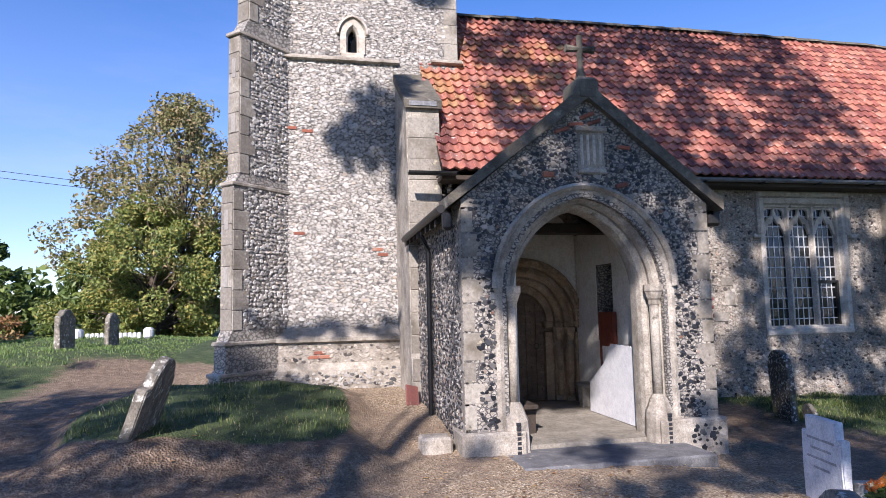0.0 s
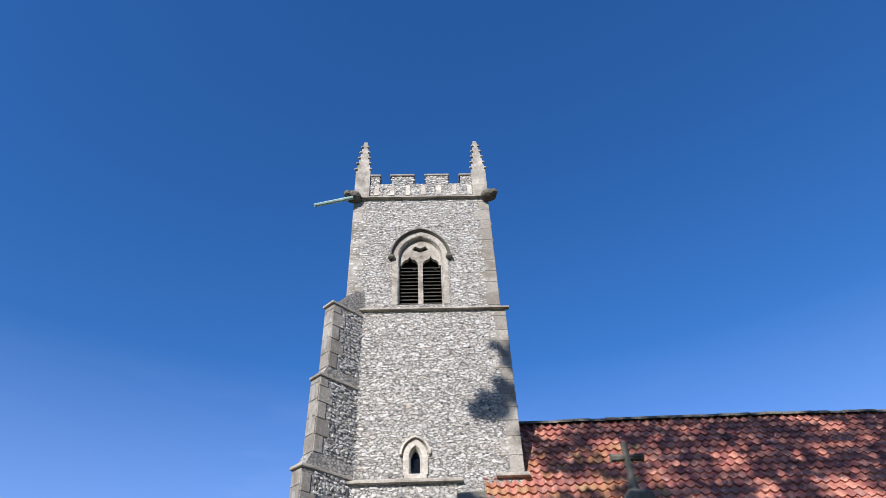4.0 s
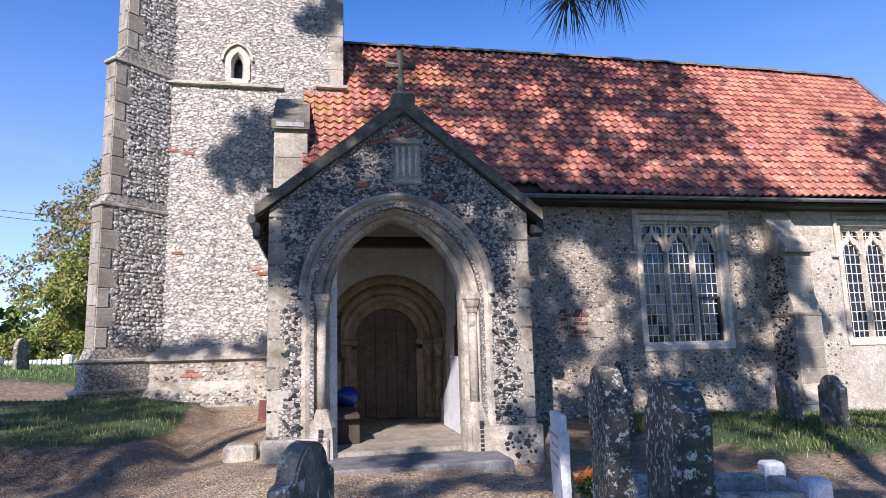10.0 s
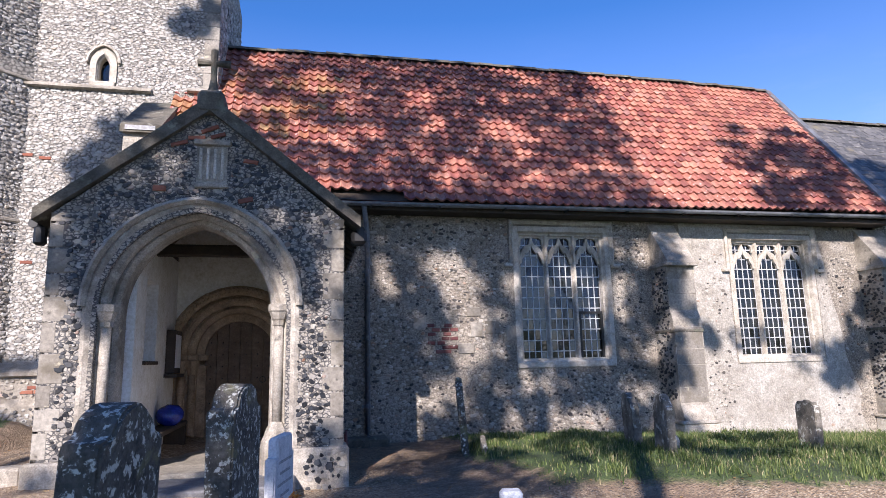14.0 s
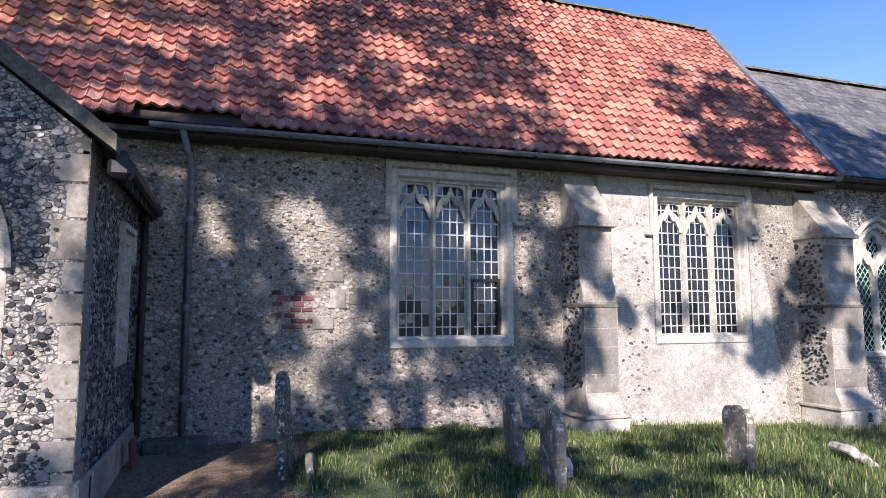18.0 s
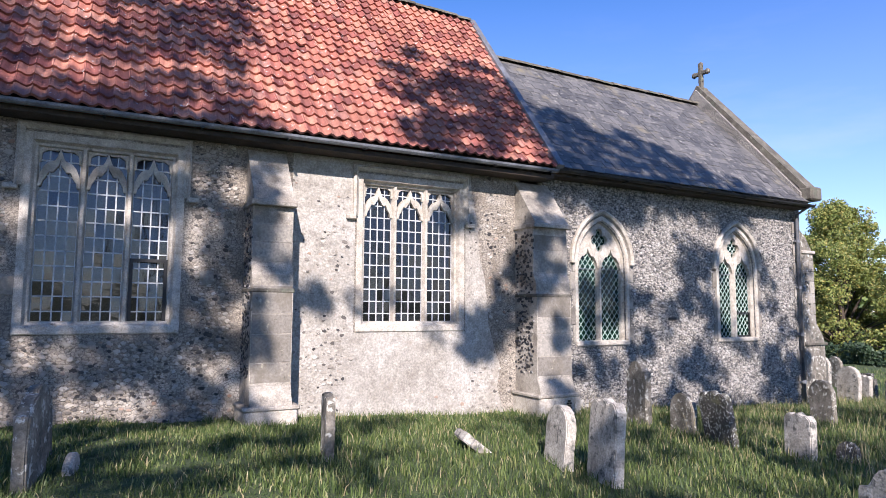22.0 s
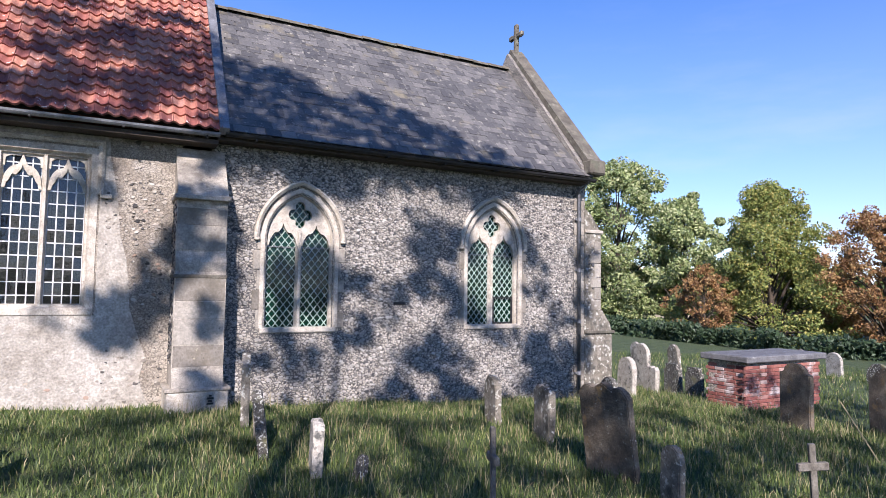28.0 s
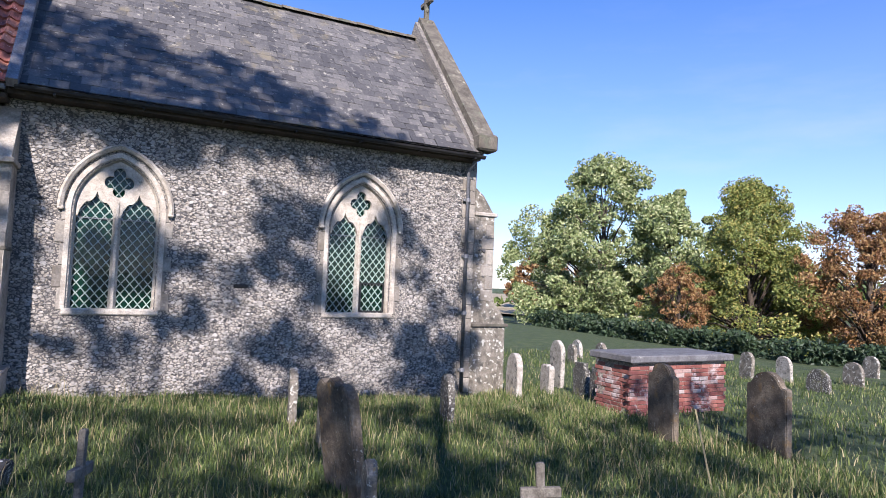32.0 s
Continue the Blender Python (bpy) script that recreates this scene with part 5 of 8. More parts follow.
part("pane", boxed(-7.86, -7.62, TY + 0.2, TY + 0.21, 6.7, 7.28), GLASS, lan)
part("sill", boxed(-7.96, -7.52, TY - 0.03, TY + 0.2, 6.62, 6.73, bevel=0.015), FRAME, lan)
# belfry opening
bel = thing("window_6", "two-light pointed belfry opening with dark wooden louvres", "window", kind="structure")
by = TY + 0.06
part("frame", sweep(bmesh.new(), [(x, by, z) for x, z in BELFRY], [(0.016, -0.15), (0.016, -0.02), (-0.06, 0.02), (-0.25, 0.03), (-0.25, -0.15)]), ASHLAR, bel)
part("hood_mould", sweep(bmesh.new(), [(x, by, z) for x, z in pointed(-8.3, -6.88, 12.2, 13.06, 8)], [(0, -0.04), (0.07, -0.04), (0.1, 0.0), (0, 0.04)]), COPING, bel)
for x in (-8.3, -6.88):
    part("label_stop", boxed(x - 0.08, x + 0.08, by - 0.12, by, 12.1, 12.22, bevel=0.03), COPING, bel)
part("mullion", boxed(-7.65, -7.53, by + 0.08, by + 0.25, 10.74, 12.3), ASHLAR, bel)
line = [(-8.1, 12.0)] + foil_head(-8.06, -7.64, 12.0, 0.3) + foil_head(-7.54, -7.12, 12.0, 0.3) + [(-7.08, 12.0)]
part("tracery", plate(bmesh.new(), line + pointed(-8.1, -7.08, 12.2, 12.84, 8)[::-1], [[(-7.8, 12.5), (-7.72, 12.62), (-7.59, 12.55), (-7.46, 12.62), (-7.38, 12.5), (-7.59, 12.42)]], by + 0.1, by + 0.2), ASHLAR, bel)
for a, b in ((-8.08, -7.65), (-7.53, -7.1)):
    for k in range(12):
        part("louvre", boxed(a, b, -0.11, 0.11, -0.011, 0.011, m=pose(0, by + 0.22, 10.82 + k * 0.108, 38)), GREYWOOD, bel)
part("backing", boxed(-8.12, -7.06, by + 0.34, by + 0.36, 10.74, 12.86), IRON, bel)
# parapet
par = thing("parapet", "battlemented flint and stone tower parapet with corner pinnacles", "parapet", kind="structure")
px0, px1, pz = -9.3, -5.78, 14.3
for lab, m, L in (("south", pose(px0, TY + 0.04, pz), px1 - px0), ("north", pose(px0, TN - 0.35, pz), px1 - px0), ("west", pose(px0 + 0.35, TY + 0.04, pz, 0, 0, 90), TN - TY), ("east", pose(px1, TY + 0.04, pz, 0, 0, 90), TN - TY)):
    bm = bmesh.new()
    box(bm, 0, L, 0, 0.32, 0, 0.5, m)
    part("parapet_wall", bm, MORTAR_TOWER, par)
    for a, b in ((0.3, 0.62), (0.95, 1.55), (1.9, 2.5), (2.85, L - 0.3)):
        bm = bmesh.new()
        box(bm, a, b, 0, 0.32, 0.5, 0.8, m)
        part("merlon", bm, MORTAR_TOWER, par)
        bm = bmesh.new()
        box(bm, a - 0.04, b + 0.04, -0.04, 0.36, 0.8, 0.87, m, bevel=0.015)
        part("merlon_cap", bm, ASHLAR, par)
    if lab == "south":
        flints("flint_rubble", par, coursed(0.35, L - 0.35, 0.05, 0.78, 0.09, 0.075, lambda p: p[1] < 0.48 or any(a < p[0] < b for a, b in ((0.3, 0.62), (0.95, 1.55), (1.9, 2.5), (2.85, 3.25)))), m @ wall_frame((0, 0, 0), *SOUTH), FLINT_TOWER, (0.085, 0.065), 0.02)
        for k in range(7):
            part("panel_stone", boxed(0.5 + k * 0.42, 0.62 + k * 0.42, -0.02, 0.05, 0.06, 0.42, m=m), FRAME, par)
for x, y in ((px0 + 0.16, TY + 0.18), (px1 - 0.16, TY + 0.18), (px0 + 0.16, TN - 0.2), (px1 - 0.16, TN - 0.2)):
    bm = bmesh.new()
    box(bm, x - 0.2, x + 0.2, y - 0.2, y + 0.2, 14.25, 15.25)
    v = [bm.verts.new((x + a * 0.2, y + b * 0.2, 15.25)) for a, b in ((-1, -1), (1, -1), (1, 1), (-1, 1))]
    w = [bm.verts.new((x + a * 0.05, y + b * 0.05, 16.7)) for a, b in ((-1, -1), (1, -1), (1, 1), (-1, 1))]
    for k in range(4):
        bm.faces.new((v[k], v[(k + 1) % 4], w[(k + 1) % 4], w[k]))
    bm.faces.new(w)
    pin = part("pinnacle", bm, ASHLAR, par)
    for k in range(5):
        for a, b in ((-1, -1), (1, -1)):
            r = 0.2 - 0.15 * (k + 0.5) / 5
            bm = bmesh.new()
            bmesh.ops.create_icosphere(bm, subdivisions=1, radius=0.05, matrix=Matrix.Translation((x + a * (r + 0.02), y + b * (r + 0.02), 15.35 + k * 0.27)))
            part("crocket", bm, ASHLAR, pin)
for s, x in ((-1, px0 + 0.05), (1, px1 - 0.05)):
    bm = bmesh.new()
    bmesh.ops.create_icosphere(bm, subdivisions=2, radius=0.2, matrix=Matrix.Translation((x + s * 0.1, TY - 0.06, 14.22)) @ Matrix.Diagonal((1.1, 1, 0.8, 1)))
    bmesh.ops.create_icosphere(bm, subdivisions=1, radius=0.11, matrix=Matrix.Translation((x + s * 0.24, TY - 0.2, 14.2)))
    part("carved_head", bm, COPING, par, "weathered carved corner boss")
part("spout", tube(bmesh.new(), [(-9.35, TY - 0.15, 14.1), (-10.3, TY - 0.3, 13.68)], 0.05), COPPER, par, "pale green water spout")
# diagonal corner buttress
db = thing("buttress_4", "diagonal stepped corner buttress of flint with stone edges", "buttress", kind="structure")
cm = Matrix.Translation((-9.32, TY, 0)) @ Matrix.Rotation(radians(-45), 4, "Z")  # local -y points south-west
steps = [(-0.8, 0.7, 1.2), (0.82, 1.2, 1.1), (1.46, 3.9, 0.98), (4.15, 6.6, 0.86), (6.95, 8.5, 0.68), (8.8, 10.35, 0.52)]
side = [(0.5, -0.8)]
for z0, z1, d in steps:
    side += [(-d, z0), (-d, z1)]
side += [(0.1, 11.05), (0.5, 11.05)]
bm = bmesh.new()
prism(bm, side, -0.04, 0.26, cm @ YZ)
part("shaft", bm, MORTAR_TOWER, db)
for z0, z1, d in steps[2:]:
    z = z0
    while z < z1 - 0.1:
        h = min(0.36, z1 - z)
        child("quoin", block(0.28, h - 0.006, 0.06), db, at=cm @ pose(0.11, -d - 0.014, z + h / 2))
        z += h
    for x, ry in ((0.274, 90), (-0.054, -90)):
        z, k = z0, 0
        while z < z1 - 0.1:
            h = min(0.34, z1 - z)
            w = 0.34 if k % 2 else 0.2
            child("quoin", block(w, h - 0.012, 0.05), db, at=cm @ pose(x, -d + w / 2, z + h / 2, 0, 0, ry))
            z, k = z + h, k + 1
    bm = bmesh.new()
    for k in range(2):
        zz = z0 + (z1 - z0) * (0.3 + 0.4 * k)
        box(bm, 0.06, 0.16, -d - 0.02, -d, zz, zz + 0.34, cm)
    part("flush_panel", bm, FLINT_DARK, db, "small dark flint panel")
for x, (al, ou) in ((0.26, ((0, -1, 0), (1, 0, 0))),):
    for z0, z1, d in steps[2:]:
        m = cm @ wall_frame((x, 0, 0), al, ou)
        flints("flint_rubble", db, coursed(-0.4, d - 0.26, z0, z1, 0.085, 0.065, lambda p: True), m, FLINT_TOWER, (0.085, 0.062), 0.026)
for z, d in ((0.7, 1.26), (1.21, 1.16), (3.92, 1.04), (6.62, 0.94), (8.52, 0.74), (10.37, 0.6)):
    bm = bmesh.new()
    box(bm, -0.07, 0.29, -d + 0.02, 0.3, z, z + 0.07, cm, bevel=0.015)
    part("weathering", bm, ASHLAR, db)
# buttress between tower and porch
sb = thing("buttress_5", "stone buttress between the tower and the porch", "buttress", kind="structure")
bm = bmesh.new()
prism(bm, [(TY, -0.8), (-0.15, -0.8), (-0.15, 0.9), (-0.05, 1.05), (-0.05, 4.2), (0.03, 4.35), (0.03, 5.3), (TY, 6.2)], -6.93, -6.35, YZ)
part("shaft", bm, ASHLAR, sb)
bm = bmesh.new()
prism(bm, [(-0.05, 5.22), (-0.05, 5.36), (TY - 0.02, 6.36), (TY - 0.02, 6.2)], -6.97, -6.31, YZ)
part("cap_slab", bm, COPING, sb)
part("cap_lead", boxed(-6.89, -6.41, -0.065, -0.045, 5.26, 5.34), LEAD, sb, "white-streaked lead flashing")
z = 0.2
while z < 5.0:
    child("facing_stone", block(0.54, 0.36, 0.05), sb, at=pose(-6.64, (-0.16 if z < 0.8 else -0.06 if z < 4.1 else 0.02) - 0.004, z + 0.19))
    z += 0.375

# ---- porch ----
PX0, PX1, PY = -6.78, -3.42, -3.12
PXI = PX0 + 0.85  # inner face of the porch's west wall
PC, PSPR, PG = -5.17, 1.92, -5.08  # arch centre, springing, gable centre
porch = thing("porch", "gabled flint porch with a moulded pointed stone arch", "porch", kind="structure")
opening = [(PC - 1.06, -0.6)] + pointed(PC - 1.06, PC + 1.06, PSPR, 3.14, 10) + [(PC + 1.06, -0.6)]
outer = [(PX0, -0.7), (PX1, -0.7), (PX1, 3.08), (PG, 4.44), (PX0, 3.08)]
bm = plate(bmesh.new(), outer, [opening[::-1]], PY, PY + 0.5)
part("front_wall", bm, MORTAR_DARK, porch)


def on_front(p):
    x, z = p
    if not inside(p, [(PX0 + 0.05, 0.0), (PX1 - 0.05, 0.0), (PX1 - 0.05, 3.0), (PG, 4.3), (PX0 + 0.05, 3.0)]):
        return False
    if inside(p, [(PC - 1.2, -0.6)] + pointed(PC - 1.2, PC + 1.2, PSPR, 3.26, 6) + [(PC + 1.2, -0.6)]):
        return False
    if -5.26 < x < -4.8 and 3.44 < z < 4.1 or z < 0.32 and x < -5:
        return False
    if z < 2.9 and x < PX0 + 0.2:
        return False
    if z < 2.9 and x > PX1 - 0.2:
        return False
    return rng.random() < (0.93 if z > 2.3 or z < 1.9 else 0.8)


pf = wall_frame((0, PY, 0), *SOUTH)
flints("flint_rubble", porch, coursed(PX0, PX1, -0.1, 4.6, 0.066, 0.054, on_front, 0.6), pf, FLINT_DARK, (0.07, 0.054), 0.014, squared=0.6)
flints("flint_rubble", porch, coursed(PX0, PX1, 2.3, 4.6, 0.3, 0.22, on_front, 0.6, 0.5), pf, FLINT_NAVE, (0.075, 0.06), 0.022)
quoins(porch, PX0, PY, 0.32, 3.1, 1, None, 0.26, 0.15, 0.3, 0.004)
quoins(porch, PX1, PY, 0.1, 3.1, -1, None, 0.26, 0.16, 0.3, 0.004)
for x, z, w, h in ((-5.43, 4.00, 0.2, 0.05), (-4.98, 4.12, 0.18, 0.05), (-5.08, 4.20, 0.22, 0.05), (-5.63, 3.42, 0.15, 0.07), (-4.58, 3.80, 0.18, 0.05), (-4.63, 3.30, 0.18, 0.06), (-5.23, 4.08, 0.2, 0.05)):
    child("brick", block(w, h, 0.05, BRICK), porch, at=pose(x, PY - 0.022, z, 0, rng.uniform(-25, 25), 0))
part("plinth", boxed(PX0 - 0.06, PC - 0.88, PY - 0.1, PY + 0.4, -0.5, 0.3, bevel=0.02), ASHLAR, porch)
part("plinth", boxed(PC + 0.88, PX1 + 0.06, PY - 0.1, PY + 0.4, -0.5, 0.32, bevel=0.02), ASHLAR, porch)
flints("flint_rubble", porch, coursed(PC + 1.3, PX1, -0.15, 0.28, 0.085, 0.075, lambda p: True), wall_frame((0, PY - 0.1, 0), *SOUTH), FLINT_DARK, (0.075, 0.065), 0.015)
for r in range(7):
    for x in (PC - 0.98, PC + 1.0):
        child("flush_flint", block(0.05, 0.04, 0.04, FLINT_DARK), porch, at=pose(x, PY - 0.108, 0.05 + r * 0.055))
# arch orders: jambs and arch in one run each
for w, top, y, prof in ((0.88, 3.04, PY + 0.3, [(0.06, -0.14), (0.08, -0.05), (0.04, 0.0), (-0.04, 0.02), (-0.2, 0.02), (-0.2, -0.14)]),
                        (0.98, 3.1, PY + 0.16, [(0.04, -0.14), (0.08, -0.07), (0.05, -0.01), (0.0, 0.015), (-0.1, 0.0), (-0.1, -0.14)]),
                        (1.08, 3.18, PY + 0.03, [(0.035, -0.13), (0.05, -0.08), (0.03, -0.03), (-0.02, 0.0), (-0.06, 0.02), (-0.1, -0.13)])):
    path = [(PC - w, y, 0.02)] + [(x, y, z) for x, z in pointed(PC - w, PC + w, PSPR, top, 12)] + [(PC + w, y, 0.02)]
    part("arch_order", sweep(bmesh.new(), path, prof), ASHLAR, porch, "moulded limestone arch order")
part("hood_mould", sweep(bmesh.new(), [(x, PY, z) for x, z in pointed(PC - 1.2, PC + 1.2, 2.0, 3.27, 12)], [(0, -0.04), (0.05, -0.05), (0.08, -0.01), (0.04, 0.03), (0, 0.035)]), ASHLAR, porch)
for s in (-1, 1):
    x = PC + s * 0.97
    part("jamb_shaft", tube(bmesh.new(), [(x, PY + 0.1, 0.55), (x, PY + 0.1, 1.85)], 0.06, 12), ASHLAR, porch, smooth=True)
    bm = bmesh.new()
    tube(bm, [(x, PY + 0.1, 1.76), (x, PY + 0.1, 1.82), (x, PY + 0.1, 1.84), (x, PY + 0.1, 1.92), (x, PY + 0.1, 1.94), (x, PY + 0.1, 2.02)], [0.075, 0.075, 0.09, 0.115, 0.13, 0.13], 8)
    part("capital", bm, ASHLAR, porch)
    bm = bmesh.new()
    tube(bm, [(x, PY + 0.1, 0.02), (x, PY + 0.1, 0.4), (x, PY + 0.1, 0.46), (x, PY + 0.1, 0.55), (x, PY + 0.1, 0.62)], [0.2, 0.18, 0.15, 0.12, 0.075], 8)
    part("shaft_base", bm, ASHLAR, porch)
# niche
nich = part("niche", boxed(-5.22, -4.86, PY - 0.015, PY + 0.1, 3.5, 4.02), ASHLAR, porch, "small blocked gable niche")
for k in range(4):
    part("rib", tube(bmesh.new(), [(-5.17 + k * 0.085, PY - 0.02, 3.55), (-5.17 + k * 0.085, PY - 0.02, 3.94)], 0.02, 6), FRAME, nich)
part("head", boxed(-5.26, -4.82, PY - 0.05, PY + 0.1, 3.98, 4.06, bevel=0.015), ASHLAR, nich)
part("sill", boxed(-5.24, -4.84, PY - 0.04, PY + 0.1, 3.44, 3.51, bevel=0.015), ASHLAR, nich)
bm = bmesh.new()
prism(bm, [(-6.95, 2.98), (-6.95, 3.12), (PG, 4.62), (-3.22, 3.12), (-3.22, 2.98), (PG, 4.42)], PY - 0.09, PY + 0.45)
part("coping", bm, COPING, porch, "dark lichened gable coping")
part("apex_stone", boxed(PG - 0.16, PG + 0.16, PY - 0.1, PY + 0.4, 4.38, 4.7, bevel=0.05), COPING, porch)
cr = thing("porch_cross", "weathered dark stone cross on the porch gable", "cross")
bm = bmesh.new()
tube(bm, [(PG, PY + 0.12, 4.64), (PG, PY + 0.12, 4.8), (PG, PY + 0.12, 4.92), (PG, PY + 0.12, 5.32)], [0.11, 0.06, 0.04, 0.045], 8)
part("stem", bm, COPING, cr)
part("arm", tube(bmesh.new(), [(PG - 0.2, PY + 0.12, 5.14), (PG, PY + 0.12, 5.14), (PG + 0.2, PY + 0.12, 5.14)], [0.055, 0.035, 0.055], 8), COPING, cr)
# side walls
ew = [(-1.38, 1.2), (-0.8, 1.2), (-0.8, 2.42), (-1.38, 2.42)]
bm = plate(bmesh.new(), [(PY + 0.5, -0.7), (0.0, -0.7), (0.0, 3.0), (PY + 0.5, 3.0)], [ew], 0.0, 0.5)
bmesh.ops.transform(bm, matrix=Matrix(((0, -1, 0, PX1), (1, 0, 0, 0), (0, 0, 1, 0), (0, 0, 0, 1))), verts=bm.verts)
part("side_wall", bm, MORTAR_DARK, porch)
part("side_wall", boxed(PX0, PX0 + 0.5, PY + 0.5, 0.0, -0.7, 3.0), MORTAR, porch)
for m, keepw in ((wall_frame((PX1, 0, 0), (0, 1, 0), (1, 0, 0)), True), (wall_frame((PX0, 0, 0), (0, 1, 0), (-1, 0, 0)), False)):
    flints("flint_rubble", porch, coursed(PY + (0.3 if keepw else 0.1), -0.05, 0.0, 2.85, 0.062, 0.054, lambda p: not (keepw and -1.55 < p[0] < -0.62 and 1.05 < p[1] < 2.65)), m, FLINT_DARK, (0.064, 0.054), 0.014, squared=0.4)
    quoins(porch, 0, 0, 0.1, 3.0, 1, m @ Matrix(((1, 0, 0, PY), (0, 0, 1, 0), (0, -1, 0, 0), (0, 0, 0, 1))), 0.3, 0.2, 0.3, 0.004)
part("plinth", boxed(PX1, PX1 + 0.06, PY + 0.3, 0.0, -0.5, 0.3, bevel=0.02), ASHLAR, porch)
pw = thing("window_7", "small square-headed two-light stone window in the porch side", "window", kind="structure")
EM = Matrix(((0, -1, 0, PX1), (1, 0, 0, 0), (0, 0, 1, 0), (0, 0, 0, 1)))
for nm, pth, prof, cl in (("frame", [(-1.38, 0, 1.2), (-1.38, 0, 2.42), (-0.8, 0, 2.42), (-0.8, 0, 1.2)], [(0.016, -0.12), (0.016, 0), (-0.06, 0.05), (-0.2, 0.05), (-0.2, -0.12)], True), ("hood_mould", [(-1.52, 0, 2.2), (-1.52, 0, 2.58), (-0.66, 0, 2.58), (-0.66, 0, 2.2)], [(0, -0.03), (0.06, -0.03), (0.06, 0.03), (0, 0.03)], False)):
    bm = sweep(bmesh.new(), pth, prof, cl)
    bmesh.ops.transform(bm, matrix=EM, verts=bm.verts)
    part(nm, bm, FRAME, pw)
part("mullion", boxed(PX1 - 0.2, PX1 - 0.08, -1.12, -1.06, 1.2, 2.42), FRAME, pw)
part("pane", boxed(PX1 - 0.17, PX1 - 0.165, -1.38, -0.8, 1.2, 2.42), GLASS, pw)
# roof and eaves
pr = thing("roof_porch", "porch roof of dark old tiles on open rafters", "roof", kind="structure")
for s in (-1, 1):
    e = PX0 - 0.2 if s < 0 else PX1 + 0.2
    bm = bmesh.new()
    prism(bm, [(e, 2.92), (e, 3.02), (PG, 4.44), (PG, 4.32)], PY + 0.42, 0.35)
    part("slope", bm, COPING, pr)
    for k in range(8):
        y = PY + 0.55 + k * 0.35
        bm = bmesh.new()
        prism(bm, [(e, 2.82), (e, 2.91), (PG, 4.31), (PG, 4.2)], y, y + 0.08)
        part("rafter", bm, DARKWOOD, pr)
part("wall_plate", boxed(PX0 + 0.5, PXI - 0.01, PY + 0.5, -0.02, 2.98, 3.08), DARKWOOD, pr)
part("tie_beam", boxed(PX0 + 0.45, PX1 - 0.45, -1.7, -1.54, 2.84, 3.0, bevel=0.015), DARKWOOD, pr)
gutter_p = thing("gutter", "black iron gutter bracket and hopper at the porch eaves", "gutter")
part("hopper", boxed(PX0 - 0.2, PX0 - 0.08, PY + 0.06, PY + 0.2, 2.72, 2.95, bevel=0.03), IRON, gutter_p)
part("pipe", tube(bmesh.new(), [(PX0 - 0.2, -1.35, 2.93), (PX0 - 0.07, -1.35, 2.6), (PX0 - 0.07, -1.35, 0.15)], 0.035), IRON, gutter_p)
for s, x in ((-1, PX0 - 0.22), (1, PX1 + 0.22)):
    part("trough", tube(bmesh.new(), [(x, PY + 0.1, 2.98), (x, 0.0, 2.94)], 0.055), IRON, gutter_p)
part("shoe", boxed(PX1 + 0.1, PX1 + 0.3, PY + 0.1, PY + 0.3, 2.8, 2.98, bevel=0.04), IRON, gutter_p)
# inside
pin = thing("porch_lining", "limewashed plaster walls inside the porch", "wall", kind="structure")
bm = plate(bmesh.new(), [(PY + 0.5, 0.0), (-0.02, 0.0), (-0.02, 3.0), (PY + 0.5, 3.0)], [[(-2.1, 1.38), (-1.42, 1.38), (-1.42, 2.46), (-2.1, 2.46)]], 0.0, 0.2)
bmesh.ops.transform(bm, matrix=Matrix(((0, -1, 0, PXI), (1, 0, 0, 0), (0, 0, 1, 0), (0, 0, 0, 1))), verts=bm.verts)
part("plaster", bm, PLASTER, pin)
# darker mortar on the niche's back stands in for the shade inside it
part("niche_back", boxed(PX0 + 0.502, PXI - 0.202, -2.14, -0.02, 0.0, 3.0), MORTAR_DARK, pin, "wall niche recess, its shade put into the dark back")
part("niche_sill", boxed(PXI - 0.19, PXI + 0.04, -2.14, -1.38, 1.33, 1.378, bevel=0.01), DARKWOOD, pin)
bm = plate(bmesh.new(), [(PY + 0.5, 0.0), (-0.02, 0.0), (-0.02, 3.0), (PY + 0.5, 3.0)], [ew], 0.0, 0.015)
bmesh.ops.transform(bm, matrix=Matrix(((0, -1, 0, PX1 - 0.5), (1, 0, 0, 0), (0, 0, 1, 0), (0, 0, 0, 1))), verts=bm.verts)
part("plaster", bm, PLASTER, pin)
hole = [(DC - 1.12, 0.0)] + rounded(DC, 1.12, DSPR) + [(DC + 1.12, 0.0)]
part("plaster", plate(bmesh.new(), [(PX0 + 0.52, 0.02), (DC - 1.13, 0.02), (DC - 1.13, DSPR)] + rounded(DC, 1.13, DSPR)[1:-1] + [(DC + 1.13, DSPR), (DC + 1.13, 0.02), (PX1 - 0.52, 0.02), (PX1 - 0.52, 3.06), (PG, 4.28), (PX0 + 0.52, 3.06)], [], -0.016, -0.002), PLASTER, pin)
solid("porch_floor", boxed(PX0 + 0.5, PX1 - 0.5, PY + 0.1, 0.3, -0.4, 0.09), FLAG, "worn stone porch floor", "floor", kind="structure")
solid("threshold", boxed(PC - 1.15, PC + 1.2, PY - 0.75, PY + 0.15, -0.3, 0.035, bevel=0.02), SLABSTONE, "worn grey stone threshold slab before the porch", "step", kind="structure")
